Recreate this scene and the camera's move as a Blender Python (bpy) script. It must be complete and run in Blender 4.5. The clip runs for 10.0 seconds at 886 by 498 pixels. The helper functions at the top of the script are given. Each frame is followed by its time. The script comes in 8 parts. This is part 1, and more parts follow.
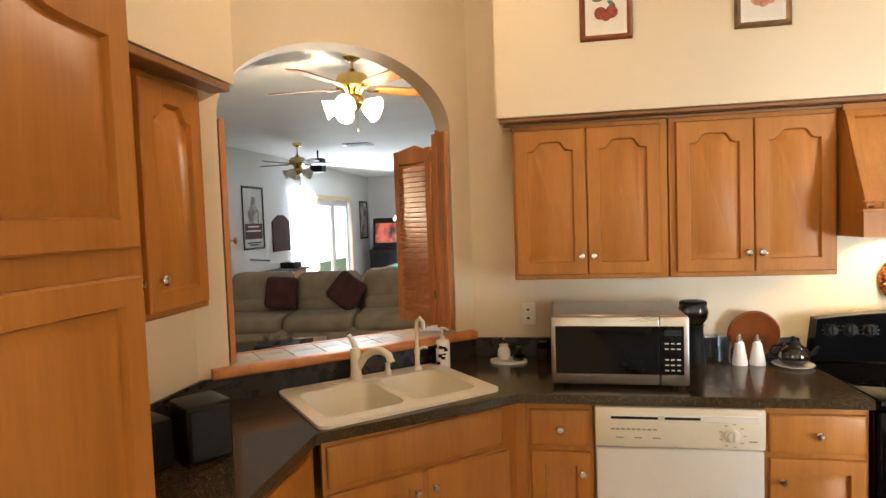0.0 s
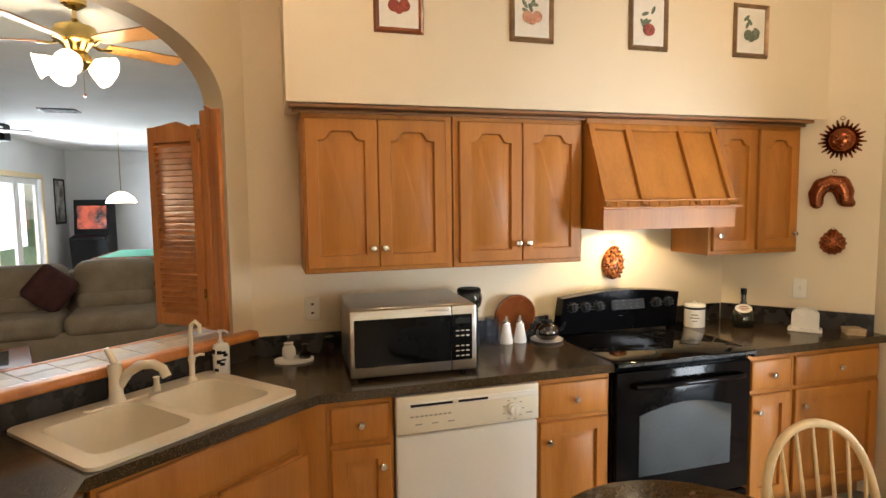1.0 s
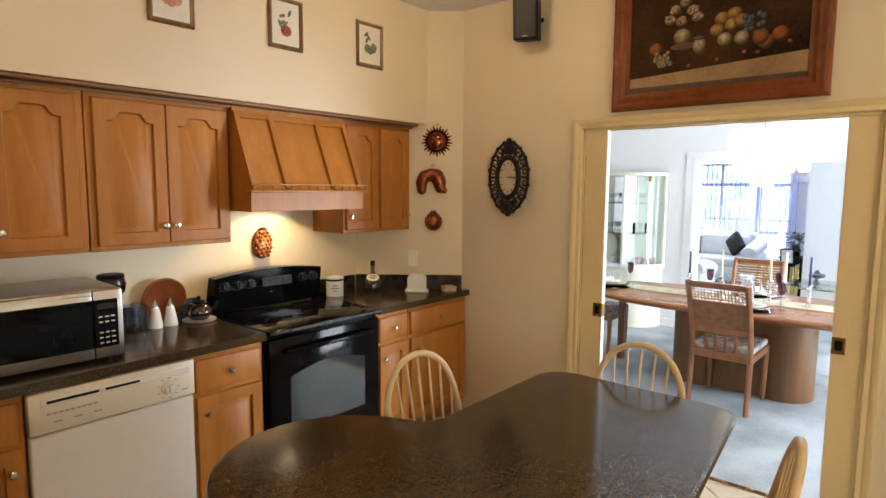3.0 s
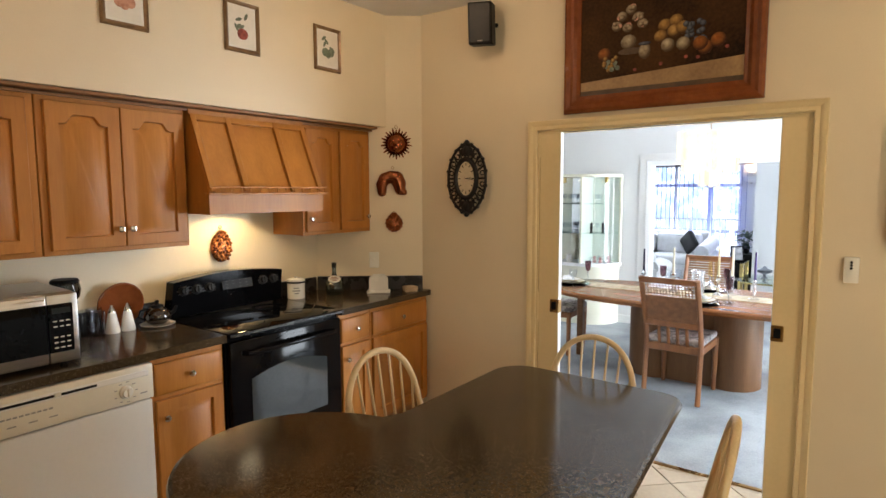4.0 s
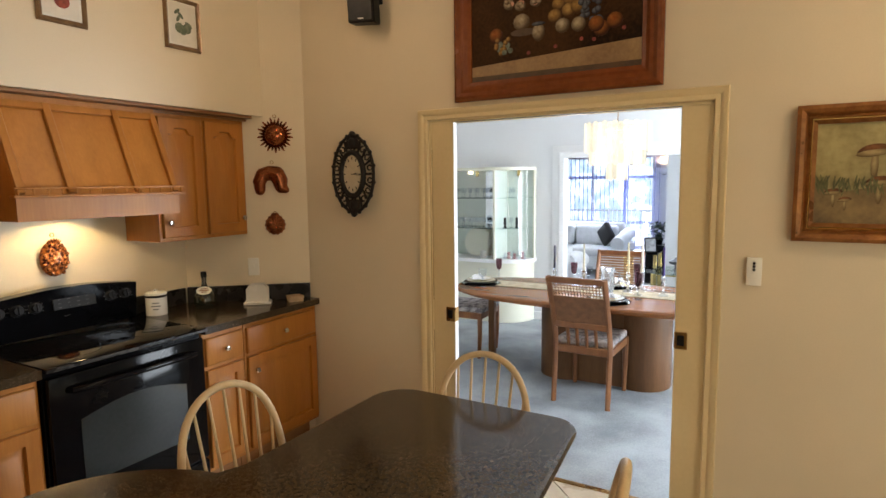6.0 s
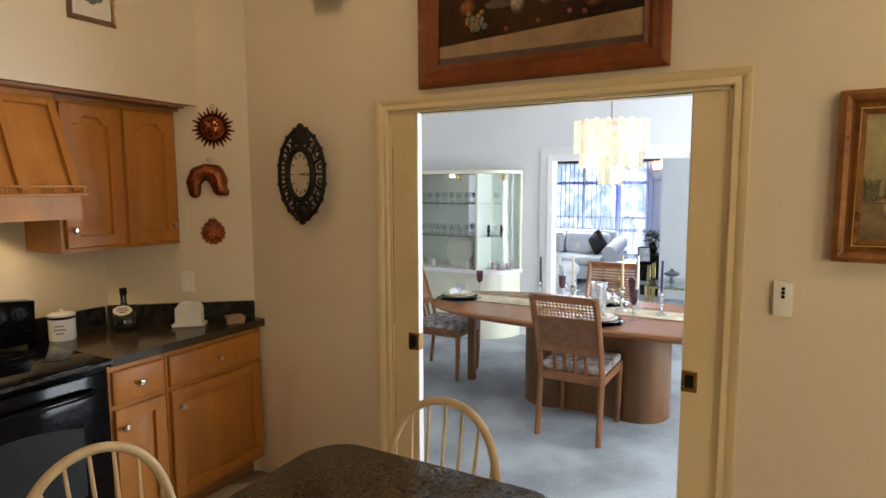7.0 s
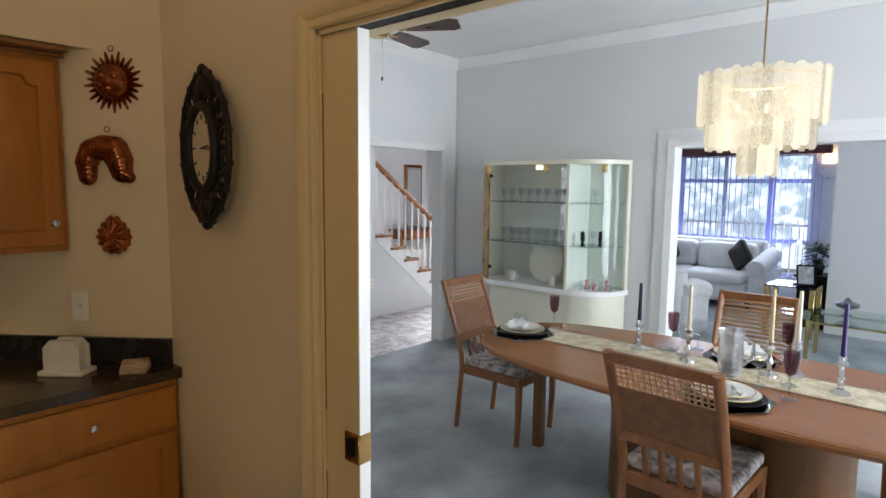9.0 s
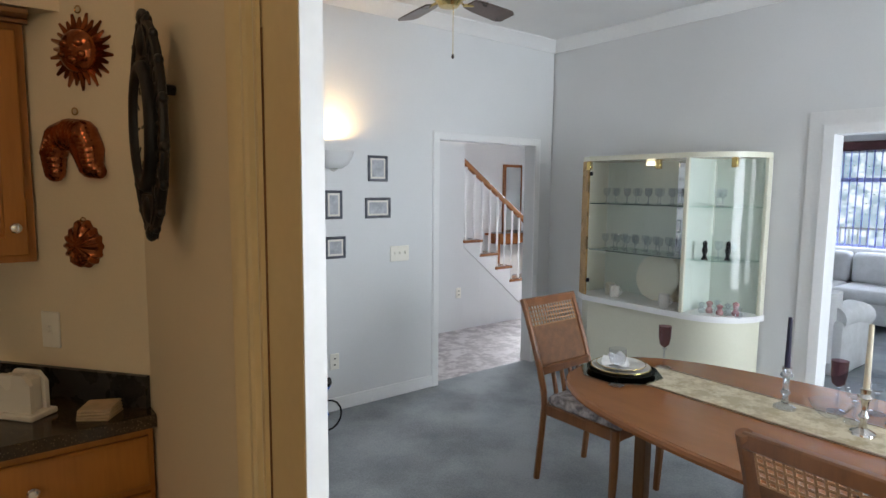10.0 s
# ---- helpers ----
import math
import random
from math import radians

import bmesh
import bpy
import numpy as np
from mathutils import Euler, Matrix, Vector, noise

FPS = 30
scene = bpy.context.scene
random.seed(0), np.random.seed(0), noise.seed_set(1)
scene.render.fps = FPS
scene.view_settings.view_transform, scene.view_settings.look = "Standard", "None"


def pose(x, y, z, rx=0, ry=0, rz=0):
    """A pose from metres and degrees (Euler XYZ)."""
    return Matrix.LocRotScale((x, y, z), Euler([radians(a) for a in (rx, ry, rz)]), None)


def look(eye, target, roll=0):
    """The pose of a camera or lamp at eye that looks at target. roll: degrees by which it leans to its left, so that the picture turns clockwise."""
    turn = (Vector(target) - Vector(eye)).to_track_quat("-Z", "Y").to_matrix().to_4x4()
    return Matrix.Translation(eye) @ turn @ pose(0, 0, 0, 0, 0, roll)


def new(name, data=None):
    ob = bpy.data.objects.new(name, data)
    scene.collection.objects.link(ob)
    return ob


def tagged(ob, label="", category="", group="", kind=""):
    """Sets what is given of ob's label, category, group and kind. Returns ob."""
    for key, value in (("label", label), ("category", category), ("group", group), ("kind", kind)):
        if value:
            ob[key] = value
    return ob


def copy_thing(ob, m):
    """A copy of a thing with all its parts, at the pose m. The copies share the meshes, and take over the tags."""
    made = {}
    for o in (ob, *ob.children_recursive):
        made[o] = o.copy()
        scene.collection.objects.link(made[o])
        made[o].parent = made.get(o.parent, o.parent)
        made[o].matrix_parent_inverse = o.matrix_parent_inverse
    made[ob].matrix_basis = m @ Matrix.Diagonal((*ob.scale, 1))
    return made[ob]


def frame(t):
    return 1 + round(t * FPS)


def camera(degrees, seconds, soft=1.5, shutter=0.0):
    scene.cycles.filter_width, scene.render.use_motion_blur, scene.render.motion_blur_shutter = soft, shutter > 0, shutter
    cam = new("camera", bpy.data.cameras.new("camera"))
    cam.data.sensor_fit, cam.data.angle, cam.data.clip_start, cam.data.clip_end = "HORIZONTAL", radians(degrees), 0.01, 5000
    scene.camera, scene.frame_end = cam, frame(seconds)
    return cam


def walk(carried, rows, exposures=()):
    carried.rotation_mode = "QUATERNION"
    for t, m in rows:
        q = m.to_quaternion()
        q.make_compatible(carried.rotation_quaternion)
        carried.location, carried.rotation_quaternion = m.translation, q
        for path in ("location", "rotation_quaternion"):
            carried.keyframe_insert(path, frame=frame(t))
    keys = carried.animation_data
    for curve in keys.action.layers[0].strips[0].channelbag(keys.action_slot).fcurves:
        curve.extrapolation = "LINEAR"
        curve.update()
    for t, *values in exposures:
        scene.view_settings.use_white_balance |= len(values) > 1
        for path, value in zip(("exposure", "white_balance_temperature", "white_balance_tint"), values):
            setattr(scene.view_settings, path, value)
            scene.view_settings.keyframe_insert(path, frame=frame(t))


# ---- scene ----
cam = camera(74.5, 10.0)
PATH = [
    (0, (0.44, 0.45, 1.636), (0.095, 2.418, 1.538), -2.0),
    (0.5, (0.286, 0.535, 1.654), (0.364, 2.529, 1.525), -1.7),
    (1, (0.158, 0.557, 1.671), (0.724, 2.468, 1.5), -0.7),
    (1.5, (0.081, 0.524, 1.676), (1.059, 2.257, 1.474), 0.3),
    (2, (0.035, 0.462, 1.66), (1.29, 2.005, 1.449), 0.5),
    (2.5, (0.038, 0.367, 1.659), (1.449, 1.767, 1.441), 0.5),
    (3, (0.014, 0.316, 1.649), (1.538, 1.593, 1.436), 0.4),
    (4.5, (-0.022, 0.232, 1.627), (1.6, 1.385, 1.427), -0.5),
    (5, (0.062, 0.228, 1.641), (1.727, 1.316, 1.427), -0.7),
    (5.5, (0.237, 0.235, 1.656), (1.94, 1.258, 1.426), -0.7),
    (6, (0.449, 0.251, 1.655), (2.174, 1.238, 1.429), -0.7),
    (6.2, (0.522, 0.274, 1.667), (2.256, 1.243, 1.437), -0.6),
    (7.3, (1.185, 0.417, 1.632), (2.921, 1.391, 1.435), -0.0),
    (7.5, (1.323, 0.425, 1.627), (3.043, 1.428, 1.437), -0.1),
    (8, (1.669, 0.447, 1.605), (3.33, 1.545, 1.415), 0.0),
    (8.5, (2.011, 0.548, 1.595), (3.599, 1.747, 1.395), 0.4),
    (9, (2.362, 0.681, 1.603), (3.85, 2.0, 1.387), 0.6),
    (9.5, (2.682, 0.844, 1.594), (4.053, 2.284, 1.376), 0.8),
    (10, (2.959, 1.008, 1.585), (4.177, 2.58, 1.373), 0.5),
]
walk(cam, [(t, look(eye, target, roll)) for t, eye, target, roll in PATH], [(0, 0.56), (0.5, 0.4), (1, 0.38), (3, 0.0), (4.5, -0.2), (6, -0.36), (7.5, -0.66), (9, -1.0), (10, -1.1)])

# ---- world and light ----
world = bpy.data.worlds.new("sky")
scene.world = world
world.use_nodes = True
_wn = world.node_tree.nodes
_sky = _wn.new("ShaderNodeTexSky")
_sky.sky_type, _sky.sun_disc = "NISHITA", False
_sky.sun_elevation, _sky.sun_rotation = radians(37), radians(180)
world.node_tree.links.new(_sky.outputs[0], _wn["Background"].inputs[0])
_wn["Background"].inputs[1].default_value = 0.12


def lamp(name, kind, m, energy, color, size=0.2, size_y=None, angle=None):
    d = bpy.data.lights.new(name, kind)
    d.energy, d.color = energy, color
    if kind == "AREA":
        d.size = size
        if size_y:
            d.shape, d.size_y = "RECTANGLE", size_y
        else:
            d.shape = "DISK"
    if kind == "SUN":
        d.angle = radians(angle)
    if kind == "POINT":
        d.shadow_soft_size = size
    if kind == "SPOT":
        d.shadow_soft_size, d.spot_size, d.spot_blend = size, radians(130), 0.25
    ob = new(name, d)
    ob.matrix_basis = m
    return ob


WARM, DAY = (1.0, 0.715, 0.45), (0.76, 0.86, 1.0)
DAY2 = (0.84, 0.92, 1.0)
lamp("sun", "SUN", look((0, 0, 30), (7, 40, 0)), 3.0, (1.0, 0.95, 0.86), angle=0.6)
# recessed kitchen ceiling lights, added at assumed spots to brighten the walls
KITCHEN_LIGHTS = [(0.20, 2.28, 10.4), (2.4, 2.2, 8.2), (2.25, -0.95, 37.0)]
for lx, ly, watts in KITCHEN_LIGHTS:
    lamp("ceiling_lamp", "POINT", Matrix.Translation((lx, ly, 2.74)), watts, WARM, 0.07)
# daylight through the breakfast window and an added west one, behind the walk's start
lamp("added_light_west", "AREA", look((-0.93, -2.0, 1.4), (3.3, -0.6, 1.3)), 46.0, (1.0, 0.95, 0.74), 1.5, 1.5)
lamp("window_light_kitchen", "AREA", look((1.95, -2.93, 1.35), (3.3, 0.4, 1.25)), 6.0, (1.0, 1.0, 0.86), 1.9, 1.7)
# daylight in the dining room window, living room window and family room glass
lamp("window_light_dining", "AREA", look((5.8, -1.72, 1.2), (5.6, 3, 0.7)), 340.0, DAY2, 1.6, 2.0)
lamp("window_light_living", "AREA", look((11.62, 3.6, 1.3), (7, 3.0, 1.0)), 150.0, DAY, 2.6, 1.7)
# lamp for a made-up south window, to brighten the return wall
lamp("added_light_living_south", "AREA", look((8.6, -1.72, 1.2), (9.2, 3, 0.9)), 150.0, DAY2, 1.8, 1.8)
lamp("window_light_family", "AREA", look((-4.1, 12.4, 1.3), (0, 11, 1.0)), 240.0, DAY2, 3.2, 1.9)
# fill lamp added in mid-hall; no window stands behind it
lamp("hall_fill_lamp", "AREA", look((9.6, 6.6, 1.6), (7.0, 5.4, 0.6)), 260.0, (0.9, 0.94, 1.0), 1.2, 1.6)
lamp("hood_lamp", "SPOT", look((2.06, 3.28, 1.55), (2.07, 3.52, 0.4)), 20.0, (1.0, 0.70, 0.34), 0.04)
lamp("chandelier_lamp", "POINT", Matrix.Translation((5.28, 1.385, 1.93)), 26.0, (1.0, 0.87, 0.68), 0.12)
lamp("fan_lamp", "POINT", Matrix.Translation((-0.90, 4.55, 2.27)), 40.0, (1.0, 0.80, 0.52), 0.08)
lamp("sconce_lamp", "AREA", look((4.79, 4.52, 1.90), (4.79, 4.6, 2.9)), 7.0, (1.0, 0.66, 0.32), 0.14)
lamp("living_sconce_lamp", "AREA", look((11.68, 2.06, 1.95), (11.75, 2.06, 2.9)), 4.0, (1.0, 0.7, 0.38), 0.14)


# ---- materials ----
def surface(name, c1, c2, scale=6.0, stretch=(1, 1, 1), rough=0.5, bump=0.0, metal=0.0, fine=60.0, spec=0.5, spread=(0.35, 0.65), coat=0.0, rough_vary=0.08, dots=None):
    """A node material: two colours mixed by noise at a coarse and a fine scale, with relief and uneven gloss."""
    m = bpy.data.materials.new(name)
    m.use_nodes = True
    nt = m.node_tree
    n, link = nt.nodes, nt.links.new
    b = n["Principled BSDF"]
    pos = n.new("ShaderNodeTexCoord")
    mp = n.new("ShaderNodeMapping")
    mp.inputs["Scale"].default_value = stretch
    link(pos.outputs["Object"], mp.inputs["Vector"])
    info = n.new("ShaderNodeObjectInfo")
    shift = n.new("ShaderNodeVectorMath")
    shift.operation = "MULTIPLY_ADD"
    link(info.outputs["Random"], shift.inputs[0])
    shift.inputs[1].default_value = (7.3, 3.1, 5.7)
    link(mp.outputs[0], shift.inputs[2])
    a, f = n.new("ShaderNodeTexNoise"), n.new("ShaderNodeTexNoise")
    a.inputs["Scale"].default_value, a.inputs["Detail"].default_value = scale, 5.0
    f.inputs["Scale"].default_value, f.inputs["Detail"].default_value = fine, 3.0
    link(shift.outputs[0], a.inputs["Vector"])
    link(shift.outputs[0], f.inputs["Vector"])
    mixf = n.new("ShaderNodeMix")
    mixf.inputs[0].default_value = 0.3
    link(a.outputs["Fac"], mixf.inputs[2])
    link(f.outputs["Fac"], mixf.inputs[3])
    ramp = n.new("ShaderNodeValToRGB")
    e = ramp.color_ramp.elements
    e[0].position, e[1].position = spread
    e[0].color, e[1].color = (*c1, 1), (*c2, 1)
    link(mixf.outputs[0], ramp.inputs[0])
    out = ramp.outputs[0]
    if dots:
        v = n.new("ShaderNodeTexVoronoi")
        v.inputs["Scale"].default_value = dots[1]
        link(shift.outputs[0], v.inputs["Vector"])
        r2 = n.new("ShaderNodeValToRGB")
        r2.color_ramp.elements[0].position, r2.color_ramp.elements[1].position = dots[2], dots[2] + 0.08
        r2.color_ramp.elements[0].color, r2.color_ramp.elements[1].color = (1, 1, 1, 1), (0, 0, 0, 1)
        link(v.outputs["Distance"], r2.inputs[0])
        mm = n.new("ShaderNodeMix")
        mm.data_type = "RGBA"
        link(r2.outputs[0], mm.inputs[0])
        link(out, mm.inputs[6])
        mm.inputs[7].default_value = (*dots[0], 1)
        out = mm.outputs[2]
    link(out, b.inputs["Base Color"])
    mr = n.new("ShaderNodeMapRange")
    mr.inputs[3].default_value, mr.inputs[4].default_value = max(0.02, rough - rough_vary), min(1, rough + rough_vary)
    link(a.outputs["Fac"], mr.inputs[0])
    link(mr.outputs[0], b.inputs["Roughness"])
    b.inputs["Metallic"].default_value = metal
    b.inputs["Specular IOR Level"].default_value = spec
    b.inputs["Coat Weight"].default_value = coat
    b.inputs["Coat Roughness"].default_value = 0.15
    if bump:
        bp = n.new("ShaderNodeBump")
        bp.inputs["Strength"].default_value, bp.inputs["Distance"].default_value = bump, 0.004
        link(mixf.outputs[0], bp.inputs["Height"])
        link(bp.outputs[0], b.inputs["Normal"])
    return m


def glass(name, color=(1, 1, 1), rough=0.0, thin=True):
    """Thin clear glass: mostly see-through, with real reflections by angle."""
    m = bpy.data.materials.new(name)
    m.use_nodes = True
    nt = m.node_tree
    n, link = nt.nodes, nt.links.new
    n.remove(n["Principled BSDF"])
    tr, gl, fr, mx = n.new("ShaderNodeBsdfTransparent"), n.new("ShaderNodeBsdfGlossy"), n.new("ShaderNodeLayerWeight"), n.new("ShaderNodeMixShader")
    pw, sc = n.new("ShaderNodeMath"), n.new("ShaderNodeMath")
    pw.operation, sc.operation = "POWER", "MULTIPLY_ADD"
    pw.inputs[1].default_value, sc.inputs[1].default_value, sc.inputs[2].default_value = 3.0, 0.7, 0.04
    link(fr.outputs["Facing"], pw.inputs[0])
    link(pw.outputs[0], sc.inputs[0])
    tr.inputs[0].default_value = (*color, 1)
    gl.inputs["Roughness"].default_value = max(rough, 0.02)
    fr.inputs[0].default_value = 0.5
    link(sc.outputs[0], mx.inputs[0])
    link(tr.outputs[0], mx.inputs[1])
    link(gl.outputs[0], mx.inputs[2])
    link(mx.outputs[0], n["Material Output"].inputs[0])
    return m


def glow(name, color, strength):
    m = bpy.data.materials.new(name)
    m.use_nodes = True
    b = m.node_tree.nodes["Principled BSDF"]
    b.inputs["Base Color"].default_value = (*color, 1)
    b.inputs["Emission Color"].default_value = (*color, 1)
    b.inputs["Emission Strength"].default_value = strength
    return m


M_WALL = surface("cream_wall_paint", (0.70, 0.595, 0.43), (0.75, 0.64, 0.47), 1.3, rough=0.6, bump=0.12, fine=140)
M_DWALL = surface("pale_grey_wall_paint", (0.66, 0.665, 0.67), (0.71, 0.715, 0.72), 1.2, rough=0.6, bump=0.12, fine=140)
M_CEIL = surface("ceiling_paint", (0.70, 0.70, 0.70), (0.76, 0.76, 0.76), 2.0, rough=0.8, bump=0.3, fine=90)
M_TRIM = surface("cream_trim_paint", (0.70, 0.555, 0.31), (0.76, 0.61, 0.355), 2.0, rough=0.35, fine=50)
M_WTRIM = surface("white_trim_paint", (0.74, 0.74, 0.74), (0.80, 0.80, 0.80), 2.0, rough=0.35, fine=50)
M_MAPLE = surface("honey_maple", (0.33, 0.118, 0.018), (0.48, 0.198, 0.036), 2.6, (5, 5, 0.45), rough=0.42, bump=0.06, fine=22, spread=(0.28, 0.72), spec=0.35)
M_MAPLE_D = surface("dark_maple_trim", (0.20, 0.085, 0.028), (0.30, 0.14, 0.05), 2.6, (0.5, 5, 5), rough=0.4, bump=0.06, fine=22)
M_PINE = surface("orange_pine", (0.42, 0.135, 0.03), (0.60, 0.24, 0.065), 3.0, (5, 5, 0.5), rough=0.35, bump=0.08, fine=26, coat=0.2)
M_COUNTER = surface("dark_speckled_laminate", (0.034, 0.022, 0.012), (0.058, 0.039, 0.022), 60, rough=0.15, rough_vary=0.01, fine=240, spec=0.36, dots=((0.16, 0.115, 0.07), 135, 0.19))
M_CHARCOAL = surface("charcoal_laminate", (0.014, 0.013, 0.013), (0.026, 0.024, 0.023), 14, rough=0.28, fine=160, spec=0.35, dots=((0.06, 0.055, 0.05), 190, 0.14))
M_SINK = surface("cream_enamel", (0.74, 0.68, 0.55), (0.80, 0.74, 0.62), 2, rough=0.16)
M_APPL = surface("bisque_enamel", (0.66, 0.60, 0.47), (0.70, 0.64, 0.51), 2, rough=0.25)
M_APPLW = surface("off_white_enamel", (0.72, 0.69, 0.63), (0.76, 0.73, 0.67), 2, rough=0.25)
M_BLACK = surface("black_enamel", (0.003, 0.003, 0.0035), (0.005, 0.005, 0.006), 4, rough=0.10, rough_vary=0.02, spec=0.12)
M_BLACKG = surface("black_glass", (0.003, 0.003, 0.0035), (0.005, 0.005, 0.006), 4, rough=0.04, rough_vary=0.01, spec=0.15)
M_OVENG = surface("oven_window_glass", (0.022, 0.026, 0.027), (0.032, 0.037, 0.038), 4, rough=0.07, rough_vary=0.02, spec=0.18)
M_STEEL = surface("brushed_steel", (0.40, 0.385, 0.36), (0.52, 0.50, 0.47), 4, (0.6, 9, 9), rough=0.3, metal=1.0, fine=60)
M_CHROME = surface("polished_nickel", (0.62, 0.60, 0.57), (0.70, 0.68, 0.65), 4, rough=0.12, metal=1.0)
M_BRASS = surface("antique_brass", (0.30, 0.17, 0.06), (0.44, 0.27, 0.10), 9, rough=0.28, metal=1.0)
M_GOLD = surface("polished_brass", (0.62, 0.46, 0.17), (0.70, 0.53, 0.22), 5, rough=0.15, metal=1.0)
M_COPPER = surface("copper_mould", (0.17, 0.045, 0.016), (0.38, 0.12, 0.045), 18, rough=0.17, metal=0.85, bump=0.5, fine=60)
M_COPPERP = surface("painted_copper", (0.05, 0.012, 0.008), (0.62, 0.22, 0.06), 55, rough=0.22, metal=0.5, bump=0.6, fine=120, spread=(0.42, 0.58))
M_IRON = surface("black_cast_iron", (0.006, 0.005, 0.005), (0.014, 0.012, 0.011), 20, rough=0.45, bump=0.3, spec=0.3)
M_PLASTIC_K = surface("black_plastic", (0.006, 0.006, 0.007), (0.010, 0.010, 0.011), 8, rough=0.5, spec=0.15)
M_PLASTIC_W = surface("ivory_plastic", (0.80, 0.77, 0.69), (0.84, 0.81, 0.74), 6, rough=0.35)
M_WHITE = surface("white_ceramic", (0.74, 0.72, 0.68), (0.80, 0.78, 0.75), 3, rough=0.15)
M_TILE = surface("kitchen_floor_tile", (0.52, 0.43, 0.32), (0.64, 0.55, 0.43), 4, rough=0.3, fine=40, bump=0.05)
M_GROUT = surface("tile_grout", (0.30, 0.26, 0.20), (0.38, 0.33, 0.26), 8, rough=0.8)
M_CARPET = surface("blue_grey_carpet", (0.22, 0.24, 0.255), (0.40, 0.425, 0.45), 2.4, rough=0.95, bump=0.9, fine=120, spec=0.1, spread=(0.36, 0.62))
M_HALLF = surface("patterned_hall_floor", (0.36, 0.32, 0.33), (0.62, 0.58, 0.58), 7, rough=0.5, fine=20, spread=(0.44, 0.56))
M_TABLEW = surface("brown_table_veneer", (0.25, 0.092, 0.030), (0.29, 0.112, 0.037), 2.2, (5, 0.6, 5), rough=0.26, rough_vary=0.02, fine=24, spec=0.4)
# table veneer again, darkened for the shade under the top
M_TABLE_SHADED = surface("shaded_table_base_veneer", (0.11, 0.050, 0.019), (0.17, 0.080, 0.032), 2.2, (5, 5, 0.6), rough=0.4, fine=24, spec=0.3)
M_CHAIRW = surface("walnut_chair_wood", (0.17, 0.062, 0.020), (0.25, 0.098, 0.032), 3, (5, 5, 0.6), rough=0.35, fine=24)
M_CANE = surface("woven_cane", (0.30, 0.15, 0.065), (0.44, 0.24, 0.11), 30, rough=0.5, bump=0.4, fine=220)
M_SEAT = surface("mottled_grey_upholstery", (0.12, 0.10, 0.105), (0.52, 0.47, 0.45), 17, rough=0.85, bump=0.2, fine=60, spread=(0.4, 0.6))
M_BEECH = surface("pale_beech", (0.62, 0.45, 0.24), (0.72, 0.55, 0.32), 3, (5, 5, 0.6), rough=0.35, fine=24)
M_HUTCH = surface("cream_lacquer", (0.66, 0.65, 0.53), (0.71, 0.70, 0.58), 1.5, rough=0.2)
M_MIRROR = surface("mirror_silver", (0.80, 0.84, 0.83), (0.82, 0.86, 0.85), 2, rough=0.02, metal=1.0, rough_vary=0.01)
M_GLASS = glass("clear_glass")
M_GLASSG = glass("greenish_glass", (0.86, 0.95, 0.92))
M_CRYSTAL = glass("crystal", (0.88, 0.90, 0.93), 0.03)
M_CUT = surface("frosted_cut_crystal", (0.62, 0.64, 0.68), (0.86, 0.88, 0.90), 55, rough=0.12, bump=0.8, fine=90, spread=(0.42, 0.58))
M_CUT.node_tree.nodes["Principled BSDF"].inputs["Transmission Weight"].default_value = 0.75
# pale mint in place of the light walls mirrored in the china cabinet
M_MINT_REFLECT = surface("mint_reflection_paint", (0.60, 0.67, 0.61), (0.66, 0.72, 0.66), 1.5, rough=0.18)
M_PURPLE = glass("amethyst_glass", (0.42, 0.27, 0.31), 0.02)
M_SMOKE = glass("smoked_glass", (0.35, 0.33, 0.30), 0.02)
M_SOFA = surface("taupe_microfibre", (0.25, 0.205, 0.155), (0.36, 0.30, 0.235), 5, rough=0.9, bump=0.3, fine=80)
M_MAROON = surface("maroon_fabric", (0.045, 0.014, 0.016), (0.085, 0.03, 0.032), 9, rough=0.9, bump=0.3, fine=90)
M_WSOFA = surface("white_brocade", (0.66, 0.66, 0.66), (0.76, 0.76, 0.77), 12, rough=0.85, bump=0.3, fine=60)
M_RUNNER = surface("cream_brocade_runner", (0.44, 0.37, 0.24), (0.66, 0.60, 0.46), 16, rough=0.8, bump=0.3, fine=70, spread=(0.42, 0.58))
M_FRAMEW = surface("cherry_frame_wood", (0.15, 0.038, 0.011), (0.25, 0.070, 0.019), 3, rough=0.25, fine=30, spec=0.4)
M_BRONZEG = surface("bronze_gilt_frame", (0.19, 0.070, 0.020), (0.36, 0.155, 0.045), 14, rough=0.3, metal=0.5)
M_FRAMEB = surface("bronze_frame", (0.15, 0.085, 0.04), (0.28, 0.17, 0.08), 20, rough=0.35, metal=0.4)
M_MAT = surface("off_white_paper", (0.72, 0.69, 0.62), (0.78, 0.75, 0.68), 8, rough=0.8)
M_LEAF = surface("dark_green_leaf", (0.02, 0.045, 0.018), (0.05, 0.09, 0.035), 30, rough=0.5)
M_PEWTER = surface("pewter_frame", (0.10, 0.11, 0.13), (0.22, 0.23, 0.26), 20, rough=0.35, metal=0.5)
M_BLIND = surface("lavender_blind", (0.46, 0.48, 0.76), (0.54, 0.56, 0.84), 6, rough=0.6)
M_BLIND.node_tree.nodes["Principled BSDF"].inputs["Transmission Weight"].default_value = 0.35
